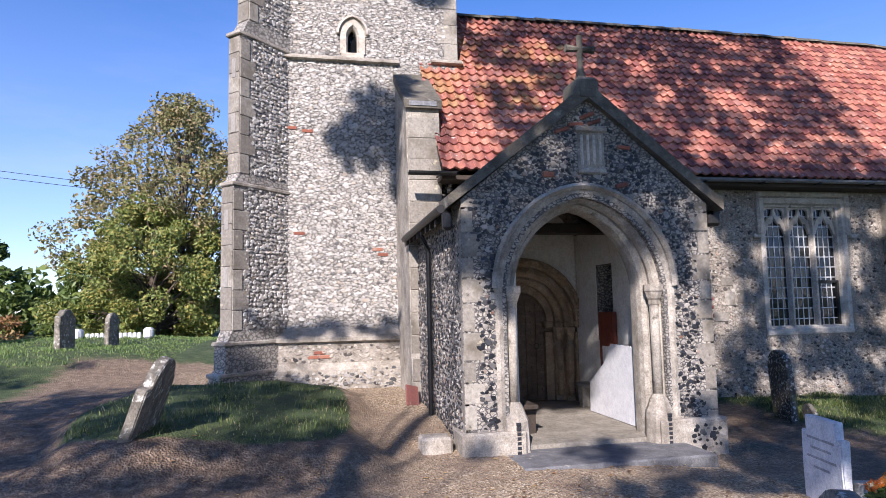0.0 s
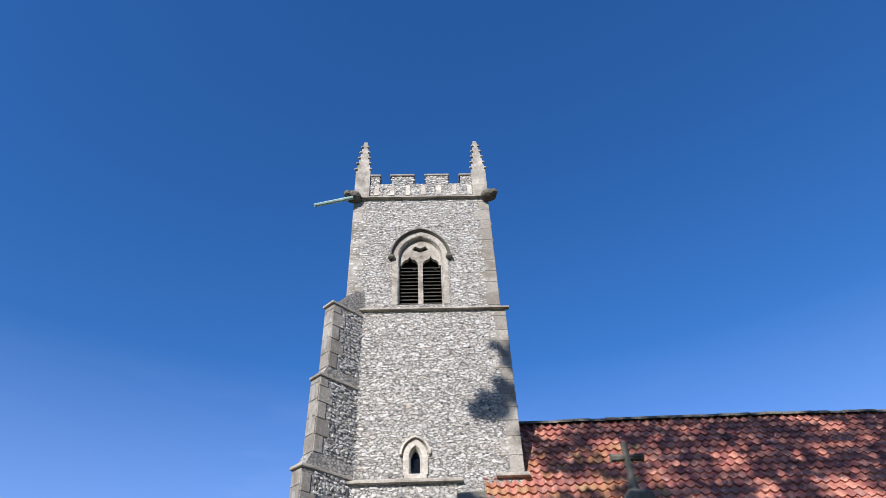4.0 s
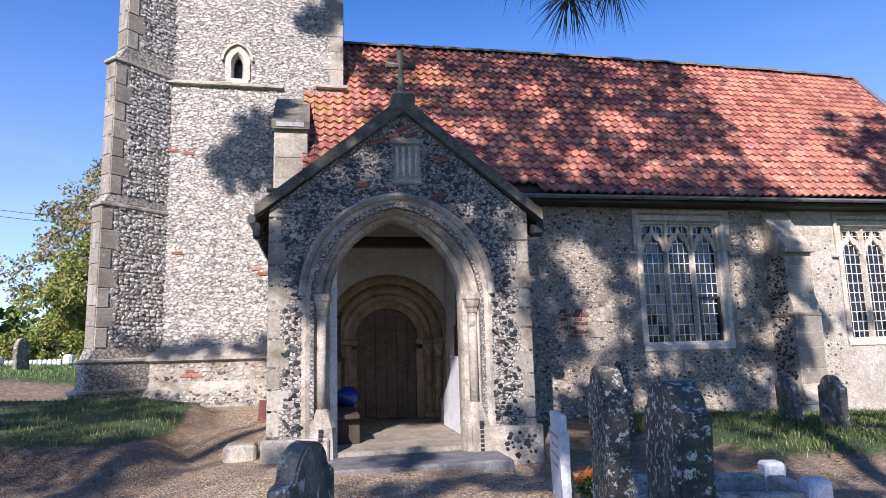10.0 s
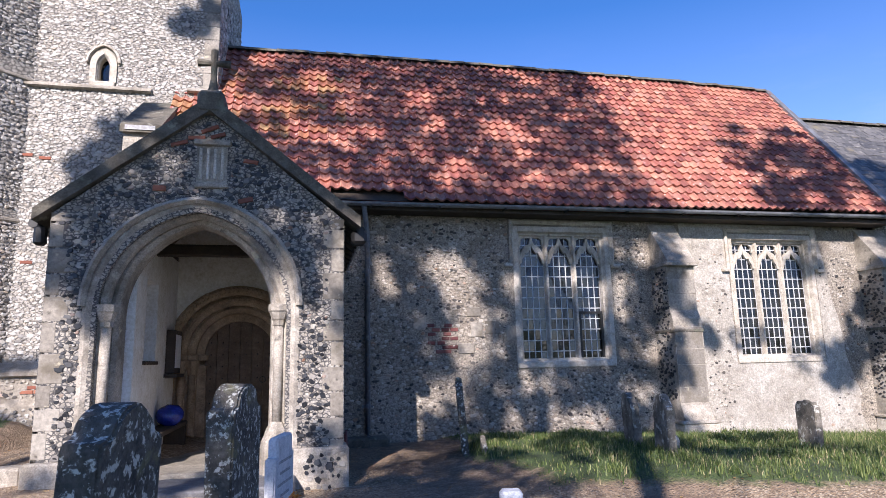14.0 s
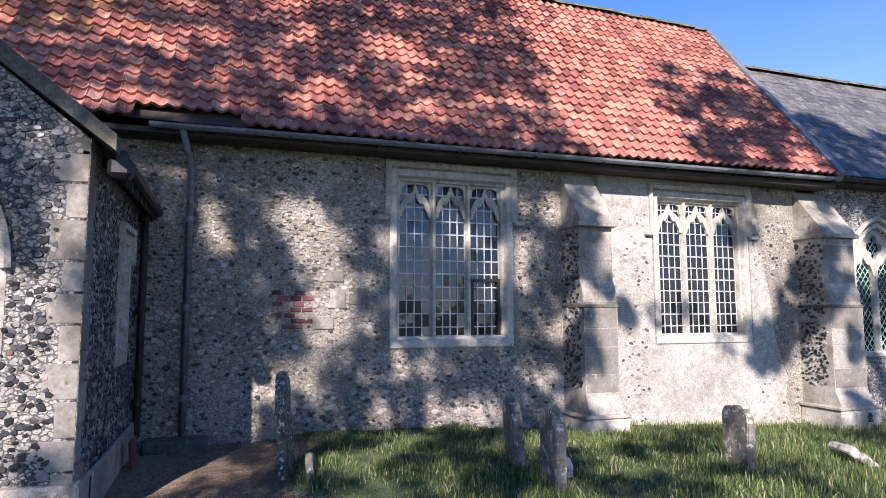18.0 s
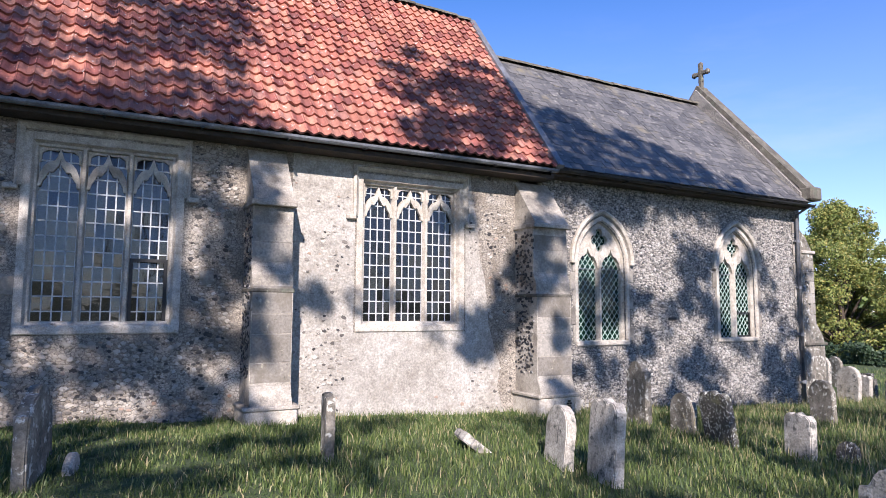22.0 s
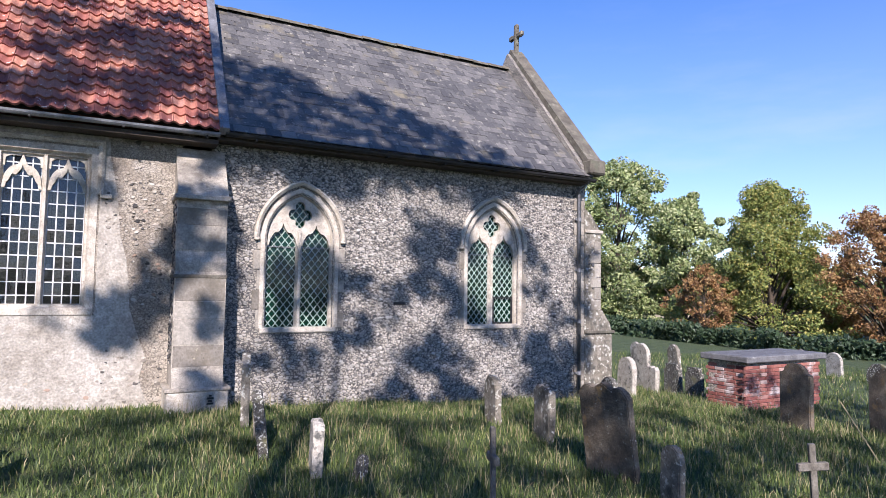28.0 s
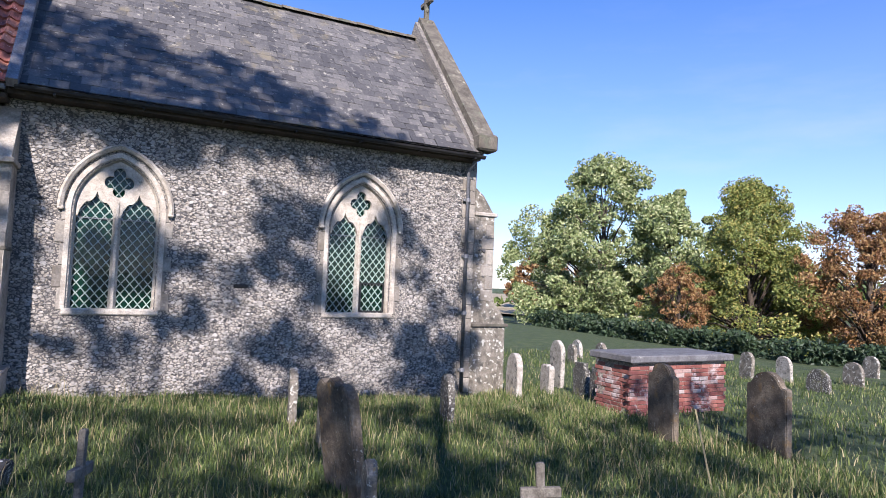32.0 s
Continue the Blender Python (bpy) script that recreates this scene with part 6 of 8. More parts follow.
for s, x0, x1 in ((-1, PXI + 0.005, PXI + 0.3), (1, PX1 - 0.735, PX1 - 0.52)):
    bench = thing("stone_bench" if s > 0 else "bench", "low limewashed stone bench along the porch wall" if s > 0 else "dark wooden bench along the porch wall", "bench")
    part("seat", boxed(x0, x1, PY + 0.62, -0.35, 0.42, 0.48, bevel=0.012), ASHLAR if s > 0 else DARKWOOD, bench)
    for y in (PY + 0.75, -0.6):
        part("support", boxed(x0, x1, y, y + 0.14, 0.085, 0.42), ASHLAR if s > 0 else DARKWOOD, bench)
# Norman doorway
dw = thing("doorway", "round-headed carved stone doorway with three orders and shafts", "doorway", kind="structure")
for r, y, prof in ((1.05, 0.0, [(0.05, -0.08), (0.07, 0.0), (0.05, 0.07), (-0.2, 0.07), (-0.2, -0.08)]), (0.9, 0.1, [(0.02, -0.09), (0.06, -0.03), (0.02, 0.08), (-0.2, 0.08), (-0.2, -0.09)]), (0.75, 0.22, [(0.02, -0.09), (0.07, -0.02), (0.03, 0.06), (-0.2, 0.07), (-0.2, -0.09)]), (0.61, 0.32, [(0.03, -0.08), (0.03, 0.05), (-0.2, 0.05), (-0.2, -0.08)])):
    path = [(x, y, z) for x, z in rounded(DC, r, DSPR, 20)]
    part("arch_order", sweep(bmesh.new(), path, prof), NORMAN, dw)
    for s in (-1, 1):
        x = DC + s * r
        part("jamb", boxed(x - 0.08, x + 0.08, y - 0.02, y + 0.25, 0.1, DSPR - 0.18), NORMAN, dw)
        part("impost", boxed(x - 0.1, x + 0.1, y - 0.08, y + 0.25, DSPR - 0.1, DSPR + 0.01, bevel=0.02), NORMAN, dw)
        if r < 1.0 and r > 0.65:
            part("shaft", tube(bmesh.new(), [(x - s * 0.02, y - 0.06, 0.2), (x - s * 0.02, y - 0.06, DSPR - 0.3)], 0.055, 10), NORMAN, dw, smooth=True)
            part("capital", tube(bmesh.new(), [(x - s * 0.02, y - 0.06, DSPR - 0.32), (x - s * 0.02, y - 0.06, DSPR - 0.26), (x - s * 0.02, y - 0.06, DSPR - 0.1)], [0.06, 0.08, 0.11], 8), NORMAN, dw)
bil = block(0.07, 0.07, 0.06, NORMAN)
for k in range(46):
    a = math.pi * (k + 0.5) / 46
    child("billet", bil, dw, at=pose(DC - 1.06 * math.cos(a), -0.11, DSPR + 1.06 * math.sin(a), 0, math.degrees(a) - 45, 0))
for k in range(34):
    a = math.pi * (k + 0.5) / 34
    child("billet", bil, dw, at=pose(DC - 0.9 * math.cos(a), -0.005, DSPR + 0.9 * math.sin(a), 0, math.degrees(a), 0) @ Matrix.Diagonal((0.6, 0.7, 1.1, 1)))
bm = bmesh.new()
prism(bm, rect(DC - 1.2, DC + 1.2, -0.6, 2.75), 0.55, 0.75)
part("reveal", bm, NORMAN, dw)
door = thing("door_1", "closed old oak plank door with rows of iron studs", "door", kind="structure")
xs = np.linspace(DC - 0.57, DC + 0.57, 7)
for a, b in zip(xs, xs[1:]):
    top = lambda x: DSPR + math.sqrt(max(0.57 ** 2 - (x - DC) ** 2, 0.0)) + 0.01
    pts = [(a + 0.004, 0.1), (b - 0.004, 0.1)] + [(x, top(x)) for x in np.linspace(b - 0.004, a + 0.004, 5)]
    bm = bmesh.new()
    prism(bm, pts, 0.4 + rng.normal(0, 0.003), 0.45)
    part("plank", bm, OAK, door)
bm = bmesh.new()
for a, b in zip(xs, xs[1:]):
    for k in range(8):
        z = 0.28 + k * 0.2
        bmesh.ops.create_cone(bm, segments=6, radius1=0.016, radius2=0.004, depth=0.02, matrix=Matrix.Translation(((a + b) / 2, 0.39, z)) @ Matrix.Rotation(radians(90), 4, "X"))
part("studs", bm, IRON, door)
part("ring_handle", tube(bmesh.new(), [(DC + 0.38 + 0.05 * math.cos(t), 0.38, 1.05 + 0.05 * math.sin(t)) for t in np.linspace(0, 6.28, 12)], 0.008, 6), IRON, door)
# things in the porch
nb = thing("notice_board", "red-stained framed notice board hung on the porch wall", "notice board")
xw = PX1 - 0.52
part("frame", boxed(xw - 0.06, xw, -1.5, -0.98, 0.76, 1.66, bevel=0.012), REDWOOD, nb)
part("poster", boxed(xw - 0.066, xw - 0.061, -1.44, -1.04, 0.82, 1.6), REDWOOD, nb)
part("paper", boxed(xw - 0.071, xw - 0.067, -1.4, -1.1, 0.86, 1.12), PAPER, nb, "white printed notice")
bd = thing("white_board", "white sheet board standing on edge by the porch bench", "board")
bm = bmesh.new()
prism(bm, [(-2.4, 0.1), (-2.41, 1.12), (-2.33, 1.18), (-1.75, 1.19), (-1.5, 0.88), (-1.0, 0.55), (-0.98, 0.1)], -4.2, -4.175, YZ)
part("sheet", bm, PAPER, bd)
nb2 = thing("notice_case", "dark wooden notice case on the porch wall", "notice board")
xw2 = PXI + 0.004
part("case", boxed(xw2, xw2 + 0.13, -0.75, -0.22, 1.2, 1.85, bevel=0.01), DARKWOOD, nb2)
part("paper", boxed(xw2 + 0.131, xw2 + 0.135, -0.7, -0.27, 1.28, 1.78), PAPER, nb2)
part("ledge", boxed(xw2, xw2 + 0.18, -0.8, -0.18, 1.14, 1.19), DARKWOOD, nb2)
bag = bmesh.new()
bmesh.ops.create_icosphere(bag, subdivisions=3, radius=0.19)
for v in bag.verts:
    v.co *= 1 + 0.12 * noise.noise(v.co * 9)
    v.co.z *= 0.8
bmesh.ops.transform(bag, matrix=Matrix.Translation((PXI + 0.2, -1.2, 0.62)), verts=bag.verts)
solid("blue_bag", bag, BLUE, "crumpled shiny blue plastic bag on the bench", "bag", smooth=True)
solid("stone_block", boxed(-7.28, -6.9, -3.0, -2.68, 0.02, 0.24, bevel=0.03), ASHLAR, "loose squared stone lying beside the porch", "stone")
lt = bmesh.new()
box(lt, -0.12, 0.12, -0.015, 0.015, 0, 0.34, pose(-6.98, -0.5, 0.24, -24, 14, 25), bevel=0.006)
solid("loose_tile", lt, DARKBRICK, "loose dark red roof tile leaning at the wall foot", "tile")
lt = bmesh.new()
box(lt, -0.1, 0.1, -0.015, 0.015, 0, 0.4, pose(-3.24, -1.0, -0.12, 0, -14, 80), bevel=0.006)
solid("loose_tile", lt, DARKBRICK, "loose dark red tile leaning on the porch plinth", "tile")
solid("drain_block", boxed(-3.25, -2.5, -0.42, -0.02, -0.15, 0.08, bevel=0.03), COPING, "dark stone drain block below the downpipe", "stone")

# ---- churchyard ----


def head_outline(style, w, h):
    a = w / 2
    if style == "round":
        return [(-a, 0), (a, 0), (a, h - a)] + [(a * math.cos(t), h - a + a * math.sin(t)) for t in np.linspace(0.2, math.pi - 0.2, 9)] + [(-a, h - a)]
    if style == "shoulder":
        s = h - 0.3 * w
        return [(-a, 0), (a, 0), (a, s - 0.03), (a * 0.96, s), (a * 0.78, s + 0.01)] + [(a * 0.72 * math.cos(t), s + 0.27 * w * math.sin(t)) for t in np.linspace(0.2, math.pi - 0.2, 9)] + [(-a * 0.78, s + 0.01), (-a * 0.96, s), (-a, s - 0.03)]
    if style == "gothic":
        return [(-a, 0), (a, 0)] + [(x, z) for x, z in pointed(-a, a, h - 0.55 * w, h, 6)[::-1]]
    if style == "scroll":
        pts = []
        for k in range(17):
            s = k / 16
            x = a - 2 * a * s
            pts.append((x, h - 0.2 * w + 0.2 * w * (0.55 * math.sin(math.pi * s) ** 0.7 + 0.45 * abs(math.sin(3 * math.pi * s)))))
        return [(-a, 0), (a, 0)] + pts
    return [(-a, 0), (a, 0), (a, h * 0.86), (a * 0.75, h * 0.86), (a * 0.75, h), (-a * 0.75, h), (-a * 0.75, h * 0.86), (-a, h * 0.86)]


def headstone(x, y, top, w, thick, style, material, label, lean=0.0, tip=0.0, turn=-12.0, bars=0):
    """A slab whose width runs north to south; lean tips its head east, tip tips it north."""
    zb = gz(x, y)
    h = top - zb + 0.25
    bm = bmesh.new()
    prism(bm, head_outline(style, w, h), -thick / 2, thick / 2)
    rim = [e for e in bm.edges if len(e.link_faces) == 2 and e.calc_face_angle(0) > 0.6 and abs(e.verts[0].co.y - e.verts[1].co.y) < 1e-5]
    bmesh.ops.bevel(bm, geom=rim, offset=0.012, segments=2, affect="EDGES")
    bmesh.ops.triangulate(bm, faces=[f for f in bm.faces if len(f.verts) > 4])
    bmesh.ops.subdivide_edges(bm, edges=[e for e in bm.edges if e.calc_length() > 0.16], cuts=2, use_grid_fill=True)
    for v in bm.verts:
        v.co += noise.noise_vector(v.co * 6 + Vector((x, y, 0))) * 0.011
    m = pose(x, y, zb - 0.25, 0, 0, 90 + turn) @ pose(0, 0, 0, lean, 0, 0) @ pose(0, 0, 0, 0, -tip, 0)
    bm.transform(m)
    if not bars:
        return solid("headstone", bm, material, label, "gravestone", "gravestones in the churchyard")
    ob = thing("headstone", label, "gravestone", "gravestones in the churchyard")
    part("slab", bm, material, ob)
    for k in range(bars):
        bm = bmesh.new()
        wd = w * (0.66, 0.5, 0.72, 0.4)[k % 4]
        box(bm, -wd / 2, wd / 2, -thick / 2 - 0.004, -thick / 2, h * 0.8 - k * 0.085, h * 0.8 - k * 0.085 + 0.02, m @ Matrix.Rotation(math.pi, 4, "Z"))
        box(bm, -wd / 2, wd / 2, -thick / 2 - 0.004, -thick / 2, h * 0.8 - k * 0.085, h * 0.8 - k * 0.085 + 0.02, m)
        part("inscription_line", bm, LETTER, ob)
    return ob


headstone(-10.4, -3.25, 1.42, 0.95, 0.11, "shoulder", HEADSTONE, "large grey lichened slab gravestone leaning beside the turf mound", 20, 5, -3)
headstone(-14.0, 5.4, 1.93, 0.6, 0.14, "shoulder", HEADSTONE, "upright weathered gravestone on the west lawn")
headstone(-13.35, 6.6, 1.82, 0.5, 0.12, "round", HEADSTONE, "small round-topped gravestone behind another on the lawn")
headstone(-14.9, 1.0, 1.3, 0.6, 0.16, "square", HEADSTONE, "thick square-topped gravestone at the lawn's edge", 3)
headstone(-4.08, -5.55, 0.72, 0.62, 0.08, "square", MARBLE, "white marble headstone with grey inscription at a kerbed grave", 0, 0, -13, 4)
headstone(-4.3, -7.02, 1.2, 0.52, 0.15, "shoulder", DARKSTONE, "thick dark shouldered gravestone with pale crusty lichen", 0, 0, -13)
headstone(-4.65, -8.35, 1.17, 0.46, 0.155, "shoulder", DARKSTONE, "thick dark shouldered gravestone spotted with white lichen", 2, 0, -13)
headstone(-6.28, -8.05, 0.96, 0.56, 0.1, "shoulder", HEADSTONE, "grey-green gravestone with a rounded shouldered top", 0, 0, -21)
headstone(5.6, -7.3, 0.46, 0.62, 0.14, "shoulder", PALESTONE, "low pale shouldered gravestone in the long grass", 2)
headstone(-1.68, -2.25, 1.06, 0.55, 0.09, "round", DARKSTONE, "tall dark thin gravestone leaning near the nave wall", -4, 2)
headstone(-1.48, -2.5, 0.28, 0.3, 0.07, "round", HEADSTONE, "small footstone beside a leaning gravestone", -4)
headstone(0.48, -2.98, 0.82, 0.5, 0.1, "shoulder", HEADSTONE, "brown shouldered gravestone close to the nave wall", -3)
headstone(0.47, -3.76, 0.83, 0.5, 0.1, "shoulder", HEADSTONE, "brown mossy shouldered gravestone in a pair")
headstone(0.74, -3.5, 0.3, 0.3, 0.07, "round", PALESTONE, "small pale footstone between two gravestones")
headstone(2.98, -3.3, 0.63, 0.48, 0.09, "scroll", HEADSTONE, "thin scroll-topped gravestone with a pale lit edge")
headstone(5.14, -3.26, 0.3, 0.5, 0.1, "square", PALESTONE, "fallen pale gravestone leaning over in the grass", -50, 0, -12)
headstone(5.36, -3.98, 0.44, 0.5, 0.12, "round", PALESTONE, "pale lichened round-topped gravestone in the sun", 5)
headstone(5.46, -4.6, 0.58, 0.52, 0.12, "scroll", PALESTONE, "pale scroll-topped gravestone in the sun", 4)
headstone(8.42, -2.2, 0.69, 0.52, 0.11, "shoulder", HEADSTONE, "grey gravestone standing before the chancel wall")
headstone(8.4, -3.08, 0.29, 0.5, 0.1, "round", HEADSTONE, "plain grey gravestone near the chancel")
headstone(8.36, -3.8, 0.41, 0.55, 0.11, "scroll", DARKSTONE, "dark scroll-topped gravestone leaning in the grass", -8, -3)
headstone(8.66, -4.64, 0.21, 0.42, 0.11, "scroll", PALESTONE, "low pale scalloped gravestone with a white edge", 2)
headstone(8.95, -5.0, -0.1, 0.3, 0.09, "round", DARKSTONE, "small dark footstone in the grass", 14)
headstone(11.92, -3.02, 0.29, 0.48, 0.1, "round", HEADSTONE, "lichened grey gravestone before the chancel", 0, -2)
headstone(11.98, -4.18, 0.31, 0.48, 0.1, "scroll", HEADSTONE, "grey scroll-topped gravestone in the long grass", 0, 3)
headstone(11.78, -5.76, 0.6, 0.68, 0.1, "scroll", BROWNSTONE, "tall dark scroll-topped gravestone stained with orange lichen", -9, 0, 8)
headstone(11.58, -6.72, 0.12, 0.3, 0.08, "round", HEADSTONE, "small round footstone behind a gravestone", 0, 4)
headstone(16.9, -4.6, 0.46, 0.62, 0.1, "shoulder", BROWNSTONE, "dark brown shouldered gravestone before the brick tomb")
headstone(17.9, -5.55, 0.45, 0.72, 0.11, "shoulder", BROWNSTONE, "broad brown gravestone with a shouldered top")
headstone(8.0, -6.1, 0.12, 0.22, 0.1, "square", HEADSTONE, "narrow stone post leaning in the grass", -38, 0, 20)
headstone(14.15, -3.13, 0.17, 0.45, 0.1, "round", DARKSTONE, "dark round gravestone before the chancel corner")
for x, y, tp, w, st, mt, lb in ((17.0, -0.6, 0.15, 0.6, "round", PALESTONE, "pale round gravestone east of the chancel"), (17.95, -0.42, -0.12, 0.45, "scroll", PALESTONE, "low pale scrolled gravestone in the grass"), (20.0, 1.9, 0.16, 0.66, "round", PALESTONE, "tall pale round-topped gravestone in grass"),
                                (19.5, 0.3, -0.22, 0.6, "square", DARKSTONE, "dark square gravestone east of the chancel"), (19.2, -0.6, -0.2, 0.55, "square", DARKSTONE, "low dark gravestone near the brick tomb"), (22.2, 2.6, 0.0, 0.5, "gothic", HEADSTONE, "pointed grey gravestone in the grass"),
                                (24.5, 6.5, -0.3, 0.6, "round", PALESTONE, "far pale round gravestone in grass"), (23.2, 5.2, -0.3, 0.5, "round", HEADSTONE, "far grey gravestone in the grass"), (29.1, 1.8, -0.4, 0.6, "round", PALESTONE, "far white gravestone in the sun"), (28.0, 2.4, -0.3, 0.55, "round", HEADSTONE, "far grey gravestone in the grass"),
                                (26.2, -1.1, -0.35, 0.7, "round", DARKSTONE, "far dark round gravestone in shade"), (30.4, 0.4, -0.45, 0.7, "round", HEADSTONE, "far grey round gravestone"), (31.5, -0.6, -0.4, 0.7, "shoulder", DARKSTONE, "far dark shouldered gravestone"), (29.1, -2.4, -0.15, 1.2, "gothic", PALESTONE, "wide pale gravestone in the sun"),
                                (29.6, -4.0, -0.2, 1.0, "square", PALESTONE, "wide pale square gravestone"), (33.5, 1.6, -0.45, 0.6, "round", HEADSTONE, "far grey gravestone under the trees"), (27.6, -3.0, -0.4, 0.6, "round", HEADSTONE, "far grey round gravestone")):
    headstone(x, y, tp, w, 0.12, st, mt, lb, rng.uniform(-4, 4), rng.uniform(-4, 4))


def grave_cross(x, y, top, material, label, turn=0.0, lean=0.0):
    zb = gz(x, y)
    ob = thing("grave_cross", label, "cross")
    m = pose(x, y, zb - 0.1, 0, lean, turn)
    h = top - zb + 0.1
    for nm, a in (("post", (-0.032, 0.032, -0.022, 0.022, 0, h)), ("arm", (-0.15, 0.15, -0.026, 0.026, h * 0.66, h * 0.66 + 0.075))):
        bm = bmesh.new()
        box(bm, *a, m, bevel=0.008)
        part(nm, bm, material, ob)
    return ob


grave_cross(9.64, -6.56, 0.42, GREYWOOD, "weathered grey wooden cross with one worn arm", 70, 3)
grave_cross(12.64, -7.5, 0.19, GREYWOOD, "weathered wooden grave cross in the long grass", -25, -3)
cs = bmesh.new()
tube(cs, [(15.4, -6.7, -0.62), (16.4, -5.6, 0.0)], 0.012, 5)
solid("stick", cs, STRAW, "pale stick leaning in the grass", "stick")

# kerbed grave
kerb = thing("grave_kerb", "pale stone grave kerb with low square corner posts", "grave kerb")
zk = gz(-3.2, -5.9)
km = pose(-4.05, -5.9, 0, 0, 0, -14)
for a in ((0.1, 1.75, -0.42, -0.3), (0.1, 1.75, 0.3, 0.42), (1.66, 1.8, -0.3, 0.3)):
    bm = bmesh.new()
    box(bm, *a, zk - 0.15, zk + 0.2, km, bevel=0.015)
    part("rail", bm, PALESTONE, kerb)
for x, y in ((1.74, 0.36), (1.74, -0.36), (0.14, -0.36)):
    bm = bmesh.new()
    box(bm, x - 0.09, x + 0.09, y - 0.09, y + 0.09, zk - 0.15, zk + 0.3, km, bevel=0.025)
    part("corner_post", bm, MARBLE, kerb)
bm = bmesh.new()
box(bm, 0.15, 1.7, -0.3, 0.3, zk - 0.1, zk + 0.06, km)
part("infill", bm, FLAG, kerb)


def leaf_cloud(centers, radii, count, size, flat=0.0, seed=0, aspect=1.0):
    """Many small bent leaves round the given centres: vertices and faces."""
    g = np.random.default_rng(seed)
    centers, radii = np.asarray(centers, float), np.asarray(radii, float)
    k = np.repeat(np.arange(len(centers)), count)
    d = g.normal(size=(len(k), 3))
    d /= np.linalg.norm(d, axis=1, keepdims=True)
    rr = g.uniform(0.25, 1.0, (len(k), 1)) ** 0.5
    p = centers[k] + d * rr * radii[k]
    u = g.normal(size=(len(k), 3))
    u[:, 2] *= 1 - flat
    u /= np.linalg.norm(u, axis=1, keepdims=True)
    v = np.cross(u, g.normal(size=(len(k), 3)))
    v /= np.linalg.norm(v, axis=1, keepdims=True)
    s = size * g.uniform(0.6, 1.3, (len(k), 1))
    w = np.cross(u, v) * s * 0.25
    pts = np.stack([p - u * s * aspect, p + v * s * 0.55 + w, p + u * s * aspect, p - v * s * 0.55 + w], 1).reshape(-1, 3)
    b = (np.arange(len(k)) * 4)[:, None]
    tri = np.concatenate([b + [0, 1, 2], b + [0, 2, 3]], 1).reshape(-1, 3)
    return pts.tolist(), tri.tolist()


fl = thing("flowers", "small bunch of orange and cream flowers on a grave", "flowers")
v, f = leaf_cloud([(-4.05 + dx, -6.1 + dy, zk + 0.33 + dz) for dx, dy, dz in ((0, 0, 0), (0.09, 0.03, 0.03), (-0.07, 0.05, -0.02), (0.02, -0.08, 0.0), (0.1, -0.06, -0.04))], [(0.05, 0.05, 0.045)] * 5, 40, 0.028, seed=3)
part("blooms", bmesh.new(), PETAL, fl).data = mesh("blooms", v, f, PETAL)
v, f = leaf_cloud([(-4.05, -6.1, zk + 0.22)], [(0.13, 0.13, 0.09)], 120, 0.04, seed=4)
part("foliage", bmesh.new(), LEAF_HEDGE, fl).data = mesh("foliage", v, f, LEAF_HEDGE)
part("pot", tube(bmesh.new(), [(-4.05, -6.1, zk), (-4.05, -6.1, zk + 0.16)], [0.07, 0.09], 12), SLABSTONE, fl)

# west lawn plot
pl = thing("grave_edging", "low white scalloped grave edging on the lawn", "grave kerb")
zc = gz(-14.0, 8.8)
for k in range(12):
    part("edging_stone", boxed(-14.6 + k * 0.12, -14.5 + k * 0.12, 8.66, 8.74, zc - 0.05, zc + 0.13, bevel=0.02), MARBLE, pl)
for x in (-14.92, -13.1):
    part("end_stone", boxed(x, x + 0.24, 8.52, 8.86, zc - 0.05, zc + 0.26, bevel=0.06), MARBLE, pl)

# chest tomb
tomb = thing("chest_tomb", "red brick chest tomb with a thick grey ledger slab", "tomb")
tb, tt = gz(18.6, -2.7) - 0.25, 0.32
tm = pose(17.87, -2.97, 0, 0, 0, 0)
bm = bmesh.new()
box(bm, 0.03, 2.4, 0.03, 0.9, tb, tt - 0.1, tm)
part("core", bm, MORTAR, tomb)
bm = bmesh.new()
box(bm, -0.09, 2.53, -0.09, 1.03, tt - 0.1, tt + 0.03, tm, bevel=0.02)
part("ledger", bm, SLABSTONE, tomb)
full = block(0.215, 0.067, 0.05, TOMBBRICK)
rows = int((tt - 0.1 - tb) / 0.075)
for r in range(rows):
    z = tb + 0.035 + r * 0.075
    for c in range(11):
        child("brick", full, tomb, at=tm @ pose(0.1 + c * 0.222 - (0.05 if r % 2 else 0) + rng.normal(0, 0.003), 0.012 + rng.normal(0, 0.004), z, 0, rng.normal(0, 0.5), 0))
    for c in range(4):
        child("brick", full, tomb, at=tm @ pose(0.012 + abs(rng.normal(0, 0.012)), 0.82 - c * 0.222 + (0.05 if r % 2 else 0), z, 0, rng.normal(0, 1.0), -90))

# ---- trees and hedges ----


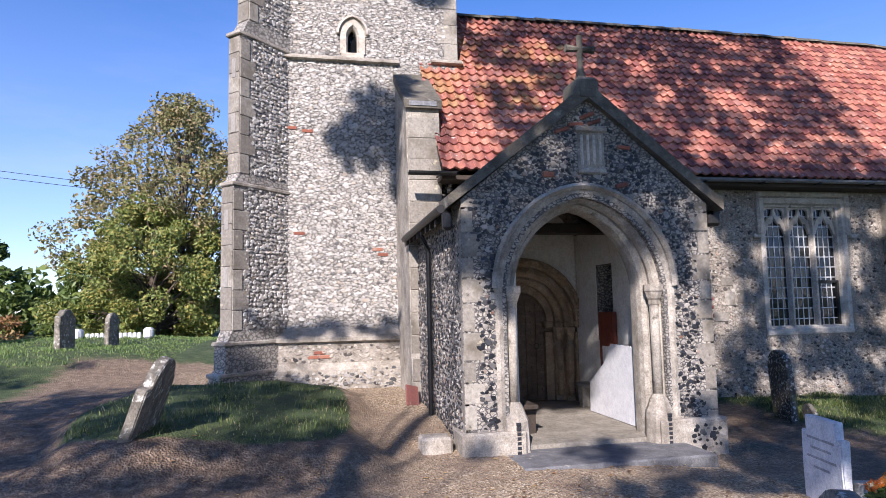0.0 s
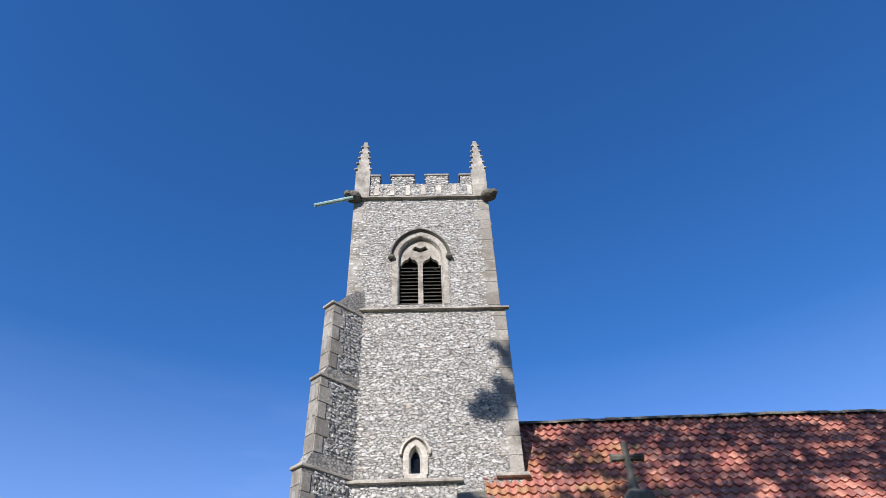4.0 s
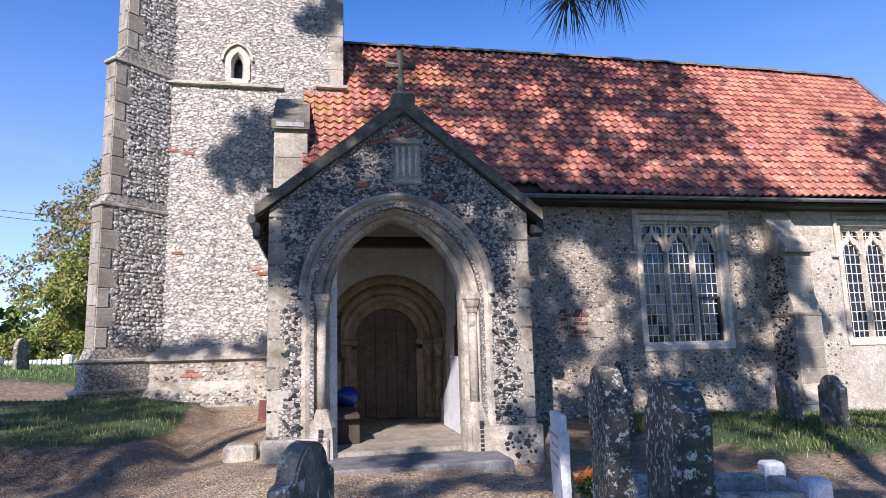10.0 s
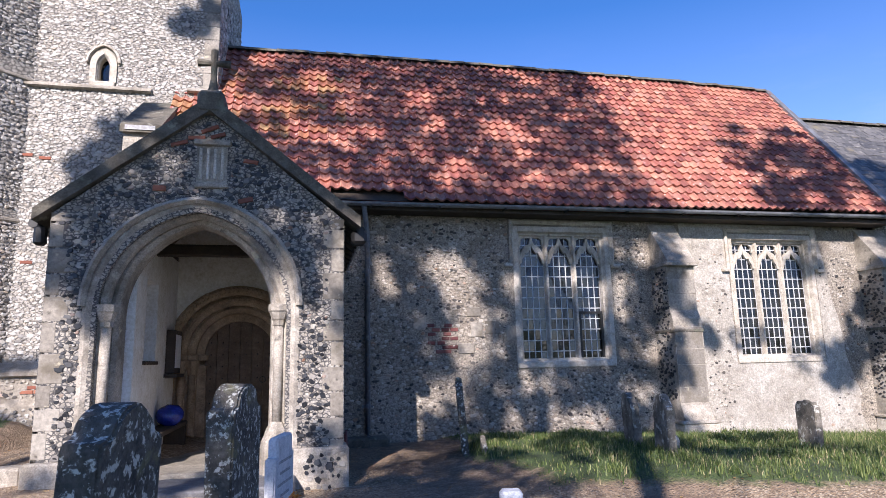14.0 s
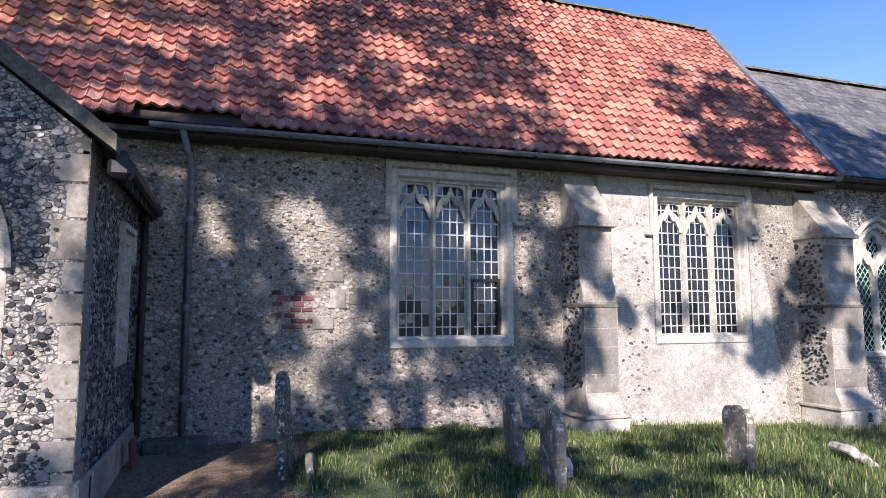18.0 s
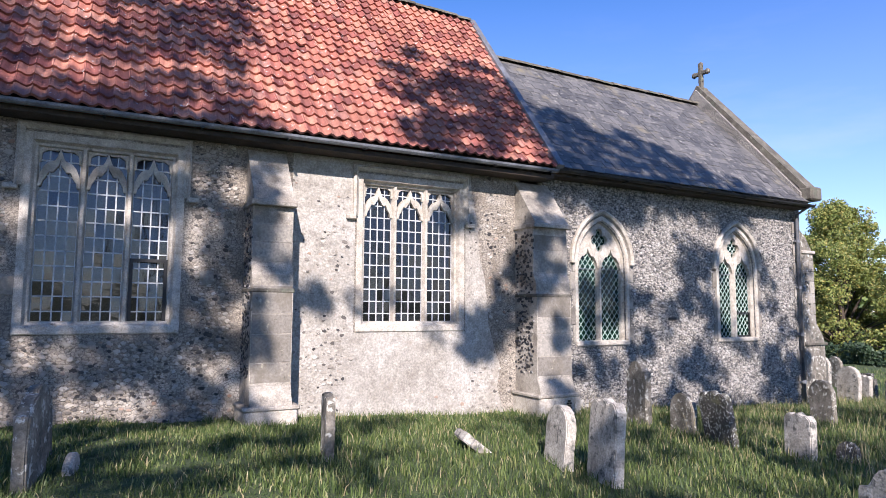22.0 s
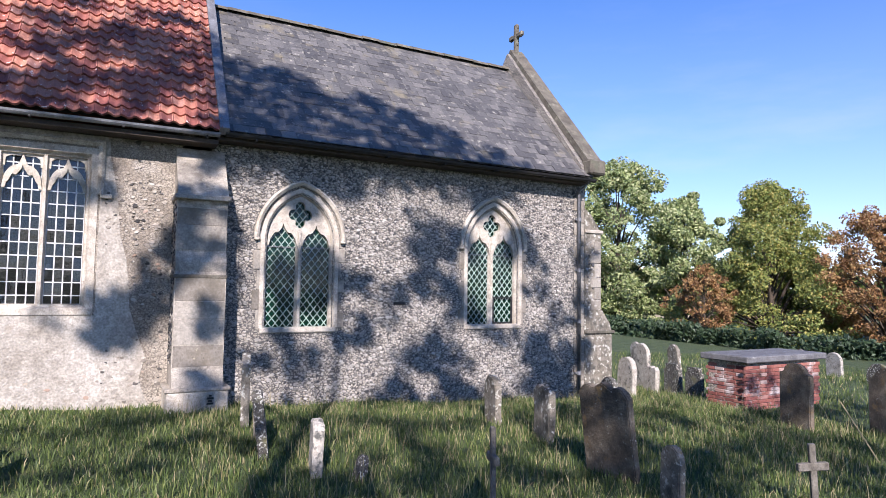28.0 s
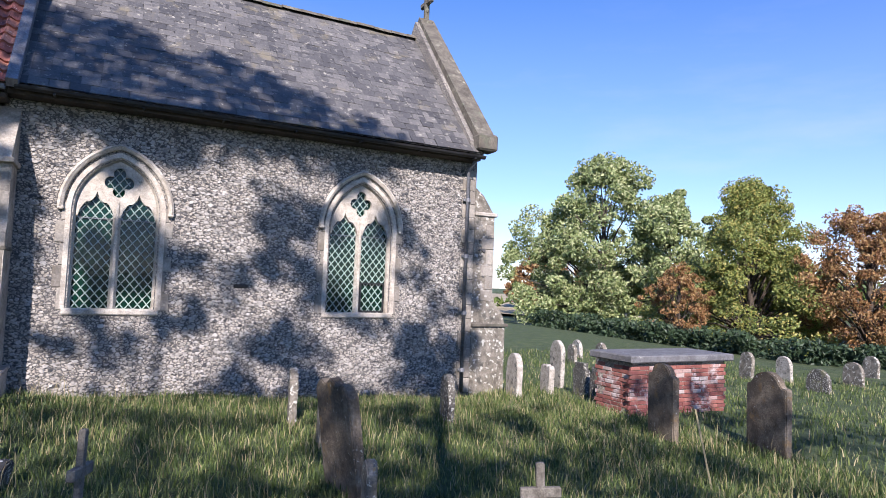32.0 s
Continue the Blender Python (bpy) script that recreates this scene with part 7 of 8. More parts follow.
def limbs(bm, base, tops, r0, lean=0.15, sides=6, thick=0.32):
    """A trunk with limbs that leave it and reach the given points."""
    base = Vector(base)
    top = max(tops, key=lambda p: p[2])
    height = top[2] - base.z
    spine = [base + Vector((lean * math.sin(k * 1.3) * 0.3, lean * math.cos(k * 0.9) * 0.3, height * 0.85 * k / 6)) for k in range(7)]
    tube(bm, spine, [r0 * (1.25 if k == 0 else 1 - 0.13 * k) for k in range(7)], 10)
    for p in tops:
        p = Vector(p)
        t = min(max((p.z - base.z) / height - 0.3 - 0.1 * ((p - base).xy.length / height), 0.12), 0.85)
        i = min(int(t / 0.85 * 6), 5)
        a = spine[i].lerp(spine[i + 1], t / 0.85 * 6 - i)
        mid = a.lerp(p, 0.5) + Vector((0, 0, 0.06 * (p - a).length))
        r = r0 * thick * (1 - 0.6 * t)
        tube(bm, [a, mid, p], [r, r * 0.6, r * 0.2], sides)


def tree(name, label, x, y, h, rx, leaf, count, size, seed, low=0.15, clumps=110, shape=1.0, r0=0.3, per=None, flat=0.0):
    g = np.random.default_rng(seed)
    zb = gz(x, y)
    cs, rs = [], []
    while len(cs) < clumps:
        t = g.uniform(low, 1.0)
        prof = (math.sin(math.pi * min(1, (t - low) / (1 - low) * 0.82 + 0.16)) ** 0.7) if shape >= 1 else (1 - t) ** 0.75 * 1.25 + 0.08
        a, rad = g.uniform(0, 6.28), g.uniform(0.25, 1.0) ** 0.5
        bulge = 1 + 0.28 * math.sin(3 * a + 5 * t + seed)
        cs.append((x + rx * prof * rad * bulge * math.cos(a), y + rx * prof * rad * bulge * math.sin(a), zb + h * t * 0.94 + g.normal(0, 0.02 * h)))
        k = rx * g.uniform(0.1, 0.2)
        rs.append((k, k, k * 0.75))
    ob = thing(name, label, "tree")
    bm = bmesh.new()
    limbs(bm, (x, y, zb - 0.3), cs[::3], r0)
    part("trunk", bm, BARK, ob)
    v, f = leaf_cloud(cs, rs, count // clumps, size, flat, seed)
    child("crown", mesh("crown", v, f, leaf), ob)
    return ob


tree("tree", "large sycamore in green leaf beyond the churchyard", 49.5, 33.5, 16.6, 7.8, LEAF_SYC, 52000, 0.17, 11, 0.06, 190, r0=0.45)
tree("tree", "smaller sycamore shoulder of the same green", 52, 28, 13.0, 5.0, LEAF_SYC, 26000, 0.17, 12, 0.05, 120)
tree("tree", "tall lime tree turning yellow-green", 47, 16.4, 11.6, 4.9, LEAF_LIME, 52000, 0.105, 13, 0.03, 230, 0.5)
tree("tree", "lime tree in green and yellow leaf", 53, 19.4, 7.6, 4.2, LEAF_LIME, 24000, 0.13, 14, 0.03, 90)
tree("tree", "rusty brown autumn tree by the far gravestones", 48.5, 9.8, 9.2, 3.6, LEAF_RUST, 24000, 0.1, 15, 0.12, 200)
tree("tree", "half-bare rusty tree with thin branches", 54, 8.0, 8.6, 4.0, LEAF_RUST, 12000, 0.1, 16, 0.15, 220)
tree("tree", "tall olive-green tree at the churchyard's edge", 58, 8.6, 12.0, 3.6, LEAF_OLIVE, 18000, 0.18, 17, 0.2, 90)
tree("tree", "small rusty tree before the sycamore", 41.3, 17.2, 5.2, 2.0, LEAF_RUST, 6000, 0.09, 18, 0.2, 120, r0=0.1)
tree("tree", "far pale rusty tree beyond the field", 64, 62, 10.0, 5.5, LEAF_RUST, 4500, 0.3, 19, 0.2, 80)
tree("tree", "tall half-bare ash in olive autumn leaf west of the tower", -15.5, 27, 14.0, 5.3, LEAF_OLIVE, 30000, 0.12, 21, 0.08, 300, r0=0.25)
tree("tree", "bushy green tree below the ash", -16.2, 23.5, 7.0, 4.2, LEAF_LIME, 36000, 0.1, 22, 0.02, 170)
tree("tree", "rounded distant tree beyond the hedge", -41, 62, 9.0, 5.5, LEAF_HEDGE, 4500, 0.42, 23, 0.05, 40)
tree("tree", "far green tree beyond the hedge", -30, 60, 7.0, 4.5, LEAF_HEDGE, 3500, 0.4, 24, 0.05, 30)
tree("shrub", "bright yellow autumn shrub in the hedge", -25.5, 25.5, 4.4, 1.3, LEAF_YELLOW, 1500, 0.14, 25, 0.2, 18, r0=0.06)
tree("conifer", "dark clipped evergreen at the lawn's edge", -19.4, 8.0, 3.3, 2.3, EVERGREEN, 34000, 0.06, 26, 0.02, 120, r0=0.1)


def hedge(name, label, pts, h, depth, leaf, count, size, seed):
    g = np.random.default_rng(seed)
    cs, rs = [], []
    for (x0, y0), (x1, y1) in zip(pts, pts[1:]):
        n = int(math.hypot(x1 - x0, y1 - y0) / 0.8)
        for k in range(n):
            for j in range(3):
                t = (k + g.uniform(0, 1)) / n
                x, y = x0 + (x1 - x0) * t + g.normal(0, depth * 0.4), y0 + (y1 - y0) * t + g.normal(0, depth * 0.4)
                r = g.uniform(0.5, 0.95)
                cs.append((x, y, gz(x, y) + h * (0.15 + 0.33 * j) * g.uniform(0.8, 1.25)))
                rs.append((r, r, h * 0.26))
    v, f = leaf_cloud(cs, rs, max(8, count // len(cs)), size, 0, seed)
    return tagged(new(name, mesh(name, v, f, leaf)), label, "hedge", kind="stuff")


hedge("hedge", "mixed green hedge along the west boundary", [(-48, 20), (-30, 24), (-19, 24.5), (-8, 27)], 2.1, 1.0, LEAF_HEDGE, 12000, 0.17, 31)
hedge("hedge", "dry brown undergrowth before the west hedge", [(-34, 21.5), (-22, 22.5)], 1.2, 0.4, LEAF_RUST, 2500, 0.12, 32)
hedge("hedge", "dark undergrowth below the eastern trees", [(40, 30), (39.5, 20), (39, 10), (41, 3), (50, -9)], 1.15, 0.9, EVERGREEN, 16000, 0.14, 33)
hedge("hedge", "far hedge across the field", [(70, 80), (110, 40)], 5.0, 2.0, LEAF_HEDGE, 2500, 0.8, 34)
hedge("hedge", "far line of trees to the north-west", [(-160, 60), (-60, 110), (20, 140)], 9.0, 3.0, LEAF_HEDGE, 7000, 1.0, 35)
hedge("hedge", "far line of trees to the north-east", [(110, 110), (170, 40), (170, -60)], 8.0, 3.0, LEAF_OLIVE, 5000, 1.0, 36)

# far stubble field beyond the eastern hedge
fx, fy = np.meshgrid(np.linspace(52, 130, 14), np.linspace(52, 150, 14), indexing="ij")
fi = np.arange(196).reshape(14, 14)
solid_field = mesh("field", np.stack([fx, fy, lie(fx, fy) + 0.25], -1).reshape(-1, 3).tolist(), np.stack([fi[:-1, :-1], fi[1:, :-1], fi[1:, 1:], fi[:-1, 1:]], -1).reshape(-1, 4).tolist(), STUBBLE)
tagged(new("field", solid_field), "pale straw-coloured stubble field beyond the churchyard", "field", kind="structure")

# overhead wires
for k, dz in enumerate((0.0, -0.35)):
    bm = bmesh.new()
    a, b = Vector((-60, 9, 12.3 + dz)), Vector((-16, 29, 8.9 + dz))
    tube(bm, [a.lerp(b, t / 16) - Vector((0, 0, 0.5 * (1 - (t / 8 - 1) ** 2))) for t in range(17)], 0.014, 5)
    solid("overhead_wire", bm, IRON, "thin black overhead wire west of the tower", "cable", "overhead wires")

# ---- trees south of the path, whose crowns shade the church ----
sg = np.random.default_rng(5)
FAR = 18.5


def shaded(x0, x1, z0, z1, step, r, at, cover, lit=(), rise=1.0, seed=0.0, cut=None):
    """Leaf clumps in the sun's way before a patch of the church; cover is the share in shade, lit holds gaps (x, z, half width, half height)."""
    out = []
    for u in np.arange(x0, x1, step):
        for w in np.arange(z0, z1, step / rise):
            a, b = u + sg.uniform(-0.5, 0.5) * step, w + sg.uniform(-0.5, 0.5) * step / rise
            k = noise.noise((a * 0.75 + b * rise * 0.55, b * rise * 1.15 - a * 0.35, seed)) + 0.5 * noise.noise((a * 2.1, b * rise * 2.1, seed + 7))
            if cut and cut(a, b):
                continue
            if k > (cover - 0.5) * 1.25 or any(((a - e) / c) ** 2 + ((b - f) / d) ** 2 < 1 + 0.5 * noise.noise((a * 3, b * 3 * rise, 3)) for e, f, c, d in lit):
                continue
            out.append((Vector(at(a, b)) + TO_SUN * (FAR + sg.uniform(-2.2, 2.2)), r * sg.uniform(0.6, 1.3)))
    return out


def patch(at, spots, step=0.2, r=0.17, rise=1.0):
    """Clumps that shade only the given rounds (x, z, half width, half height)."""
    out = []
    for e, f, c, d in spots:
        for k in range(max(4, int(4.5 * c * d * rise / step ** 2))):
            t, q = sg.uniform(0, 6.28), sg.uniform(0, 1) ** 0.5 * sg.uniform(0.85, 1.2)
            out.append((Vector(at(e + c * q * math.cos(t), f + d * q * math.sin(t))) + TO_SUN * (FAR + sg.uniform(-2.2, 2.2)), r * sg.uniform(0.5, 1.2)))
    return out


wall_at = lambda x, z: (x, 0.0, z)
slope_at = lambda x, s: (x, -0.46 + 3.21 * s, 4.1 + 4.15 * s)
chancel_at = lambda x, s: (x, -0.36 + 3.14 * s, 4.16 + 3.34 * s)
tower_at = lambda x, z: (x + 0.1, 1.42, z)
porch_at = lambda x, z: (x + 0.12, -3.12, z * 0.95)
floor_at = lambda x, y: (x, y, gz(x, y))
CLUMPS = patch(tower_at, ((-7.35, 5.05, 0.75, 0.65), (-7.95, 4.95, 0.35, 0.35), (-6.85, 5.75, 0.35, 0.4), (-6.8, 4.9, 0.45, 0.8), (-7.4, 5.75, 0.35, 0.3), (-7.0, 4.1, 0.3, 0.2), (-6.35, 8.1, 0.5, 0.28), (-6.0, 8.5, 0.25, 0.2), (-5.85, 9.4, 0.25, 0.35), (-8.6, 1.3, 0.7, 0.2), (-7.3, 1.3, 0.5, 0.25)), 0.21, 0.14)
CLUMPS += shaded(-7.0, -3.5, 2.3, 4.9, 0.22, 0.18, porch_at, 0.97, ((-3.85, 3.3, 0.24, 0.3), (-5.65, 3.9, 0.16, 0.18), (-5.35, 4.35, 0.2, 0.12), (-4.36, 3.33, 0.18, 0.18), (-4.4, 2.4, 0.3, 0.3), (-3.66, 2.5, 0.2, 0.75)))
CLUMPS += shaded(-7.0, -3.5, 0.1, 2.3, 0.24, 0.17, porch_at, 0.14, ((-5.2, 1.0, 0.85, 1.15), (-4.0, 1.3, 0.45, 1.2), (-6.65, 1.4, 0.2, 0.8)), 1.0, 3.0)
ROOF_LIT = ((-4.9, 0.93, 0.6, 0.05), (-4.6, 0.55, 0.7, 0.06), (-3.8, 0.36, 0.5, 0.05), (-3.6, 0.72, 0.6, 0.05), (-3.9, 0.04, 0.4, 0.05), (-1.5, 0.68, 0.3, 0.08), (-1.15, 0.5, 0.25, 0.05), (-1.1, 0.19, 0.3, 0.1), (0.5, 0.16, 0.3, 0.05), (0.33, 0.3, 0.25, 0.05), (-2.6, 0.4, 0.5, 0.04))
CLUMPS += shaded(-5.9, 3.1, -0.05, 1.0, 0.26, 0.22, slope_at, 0.86, ROOF_LIT, 5.0, 11.0, lambda u, w: u < -5.25 or u > 2.55 + 0.9 * min(w, 0.5) + 0.45 * noise.noise((u, w * 6, 2)))
CLUMPS += patch(slope_at, ((5.6, 0.46, 0.35, 0.05), (5.7, 0.3, 0.5, 0.06), (6.3, 0.58, 0.4, 0.04), (6.2, 0.1, 0.9, 0.13), (7.2, 0.3, 0.8, 0.2), (6.6, 0.42, 0.6, 0.07), (7.3, 0.58, 0.5, 0.05)), 0.24, 0.2, 5.0)
WALL_LIT = ((-2.56, 3.1, 0.17, 0.55), (-1.47, 2.9, 0.17, 0.15), (-1.04, 2.5, 0.3, 0.25), (-0.61, 2.05, 0.33, 0.25), (-0.77, 1.37, 0.55, 0.2), (0.24, 0.97, 0.42, 0.18), (0.89, 0.31, 0.6, 0.2), (-0.22, 2.6, 0.14, 0.12), (2.1, 3.6, 0.4, 0.4), (2.62, 3.4, 0.4, 0.45), (2.3, 2.4, 0.26, 0.09), (2.28, 0.57, 0.3, 0.18))
CLUMPS += shaded(-3.5, 3.3, -0.1, 3.95, 0.23, 0.19, wall_at, 0.67, WALL_LIT, 1.0, 5.0, lambda u, w: u < -2.0 and w < 0.9)
CLUMPS += shaded(3.3, 8.3, 0.9, 3.9, 0.23, 0.19, wall_at, 0.2, ((3.8, 3.4, 0.9, 0.7), (4.4, 2.6, 0.8, 0.9), (6.0, 3.7, 1.6, 0.4), (7.4, 3.3, 0.9, 0.7)), 1.0, 9.0) + patch(wall_at, ((7.6, 1.6, 0.5, 0.6), (7.9, 2.4, 0.35, 0.4), (3.6, 1.6, 0.4, 0.2), (6.6, 1.3, 0.3, 0.2)))
CLUMPS += shaded(8.3, 16.4, -0.7, 3.95, 0.23, 0.19, wall_at, 0.5, ((8.9, 1.2, 0.45, 0.8), (8.95, 3.2, 0.5, 0.5), (11.38, 2.7, 0.65, 0.4), (11.74, 3.27, 0.5, 0.27), (11.3, 3.7, 0.4, 0.2), (10.8, 2.15, 0.35, 0.35), (11.74, 1.2, 0.7, 0.2), (9.33, 2.7, 0.36, 0.42), (9.78, 1.64, 0.12, 0.5), (10.96, -0.32, 0.45, 0.2), (12.36, -0.33, 0.3, 0.18), (15.4, 3.5, 0.9, 0.6), (13.86, 3.86, 0.7, 0.18), (15.5, 2.6, 0.7, 0.6), (13.4, 0.55, 0.4, 0.12), (15.1, 1.2, 0.4, 0.3), (15.5, 0.45, 0.25, 0.2), (8.85, 0.17, 0.45, 0.15), (13.2, 0.0, 0.4, 0.14)), 1.0, 15.0)
CLUMPS += patch(wall_at, ((6.75, 0.85, 0.4, 0.3), (7.1, 1.2, 0.3, 0.3)))
CLUMPS += shaded(8.2, 14.0, -0.04, 0.75, 0.26, 0.22, chancel_at, 1.1, (), 5.0, 2.0, lambda u, w: w > 0.6 - (u - 8.4) * 0.088 + 0.14 * noise.noise((u * 1.6, w, 1)))
# shade over the ground: the gravel by the mound stays in the sun, the rest lies under the branches
CLUMPS += shaded(-13, -8, -9.6, -2.8, 0.34, 0.29, floor_at, 0.84, ((-10.0, -3.5, 0.5, 0.3), (-9.0, -4.6, 0.4, 0.25)), 1.0, 1.0) + shaded(-8, -1.5, -9.6, -2.8, 0.36, 0.25, floor_at, 0.5, ((-7.4, -3.4, 0.65, 1.4), (-6.7, -5.0, 0.7, 0.8), (-5.93, -3.05, 0.2, 0.25)), 1.0, 1.0) + shaded(-12.5, -8.3, -2.8, 1.5, 0.32, 0.28, floor_at, 0.8, ((-8.9, 0.2, 0.8, 0.4), (-8.5, -2.2, 0.5, 0.5)), 1.0, 6.0) + shaded(-16, -12.5, -4, 3.5, 0.4, 0.3, floor_at, 0.45, ((-13.2, 1.2, 0.9, 0.7),), 1.0, 8.0)
CLUMPS += shaded(-2.2, 3.2, -4.2, -0.1, 0.32, 0.25, floor_at, 0.55, ((2.0, -1.6, 0.8, 0.8), (-1.3, -2.3, 0.35, 0.5), (1.6, -3.2, 0.3, 0.5)), 1.0, 4.0) + shaded(3.2, 15, -5, -0.6, 0.4, 0.3, floor_at, 0.42, ((4.6, -2.8, 1.3, 1.2),), 1.0, 13.0) + shaded(3.2, 8.8, -8.5, -5, 0.4, 0.3, floor_at, 0.42, (), 1.0, 13.0) + shaded(8.8, 15, -9.5, -5, 0.38, 0.32, floor_at, 0.7, ((12.8, -7.2, 0.8, 0.5),), 1.0, 21.0) + shaded(15, 22, -9, -2, 0.45, 0.32, floor_at, 0.5, (), 1.0, 17.0)
CLUMPS += shaded(-3.4, -2.2, -6.0, -2.4, 0.32, 0.27, floor_at, 0.9, (), 1.0, 29.0)
CLUMPS += shaded(-6.5, -1.5, -9.4, -6.0, 0.36, 0.27, floor_at, 0.75, (), 1.0, 27.0)
TRUNKS = [(-19.0, -17.5), (-13.5, -15.5), (-8.5, -17.0), (-5.4, -15.5), (2.5, -17.0), (8.0, -16.0), (13.0, -18.5)]
crowds = {i: [] for i in range(len(TRUNKS))}
for p, r in CLUMPS:
    i = min(range(len(TRUNKS)), key=lambda k: (p.x - TRUNKS[k][0]) ** 2 + 0.4 * (p.y - TRUNKS[k][1]) ** 2)
    crowds[i].append((p, r))
for i, (x, y) in enumerate(TRUNKS):
    if not crowds[i]:
        continue
    ob = thing("pine", "tall dark pine with open spreading branches", "tree", "pines south of the church")
    bm = bmesh.new()
    limbs(bm, (x, y, gz(x, y) - 0.3), [tuple(p) for p, r in crowds[i][::45]], 0.2, sides=5, thick=0.16)
    part("trunk", bm, BARK, ob)
    v, f = leaf_cloud([tuple(p) for p, r in crowds[i]], [(r * sg.uniform(0.7, 1.7), r * sg.uniform(0.7, 1.7), r * sg.uniform(0.6, 1.1)) for p, r in crowds[i]], 42, 0.085, 0, 40 + i)
    child("crown", mesh("crown", v, f, NEEDLES), ob)


def spray(name, label, root, knot, shoots, seed, long=0.17, thickness=130):
    """A pine branch hanging over the path: a bare stem to the knot, then curved shoots set round with long needles."""
    g = np.random.default_rng(seed)
    root, knot = Vector(root), Vector(knot)
    ob = thing(name, label, "branch")
    bm = tube(bmesh.new(), [root, root.lerp(knot, 0.5) + Vector((0, 0, 0.5)), root.lerp(knot, 0.88) + Vector((0, 0, 0.22)), knot], [0.05, 0.025, 0.012, 0.009], 6)
    vs, fs = [], []
    for off in shoots:
        off = Vector(off)
        line = [knot, knot + off * 0.35 + Vector((0, 0, -0.25 * off.length)), knot + off * 0.75 + Vector((0, 0, -0.2 * off.length)), knot + off]
        tube(bm, line, [0.009, 0.008, 0.007, 0.006], 6)
        for k in range(thickness):
            u = g.uniform(0.25, 3.0) if k % 3 else g.uniform(2.4, 3.0)
            n = min(int(u), 2)
            st = line[n].lerp(line[n + 1], u - n)
            ax = (line[n + 1] - line[n]).normalized()
            rd = ax.orthogonal().normalized()
            rd.rotate(Matrix.Rotation(g.uniform(0, 6.283), 3, ax))
            d = (ax * g.uniform(0.35, 1.1) + rd * g.uniform(0.5, 1.0) + Vector((0, 0, -0.25))).normalized()
            L = long * g.uniform(0.65, 1.15)
            sd = d.cross(Vector((0.3, 1, 0.1))).normalized() * 0.0014
            b = len(vs)
            mid, end = st + d * L * 0.6 - Vector((0, 0, 0.006)), st + d * L - Vector((0, 0, 0.025))
            vs += [st - sd, st + sd, mid + sd, mid - sd, end]
            fs += [(b, b + 1, b + 2, b + 3), (b + 3, b + 2, b + 4)]
    part("stem", bm, BARK, ob)
    child("needles", mesh("needles", vs, fs, NEEDLES), ob)


spray("pine_branch", "pine branch with long dark needles over the path", (-8.4, -16.8, 6.5), (-5.46, -9.55, 2.62), ((0.16, 0.2, -0.12), (-0.18, 0.16, -0.1), (0.02, 0.26, -0.16), (-0.3, 0.05, 0.02), (0.28, -0.02, 0.02)), 51)
spray("pine_branch", "pine branch with long needles above the path's end", (11.0, -16.0, 6.0), (9.6, -10.56, 1.97), ((-0.18, 0.1, -0.04), (-0.03, 0.02, -0.07), (0.11, -0.04, -0.03)), 52, 0.115)

# ---- grass ----


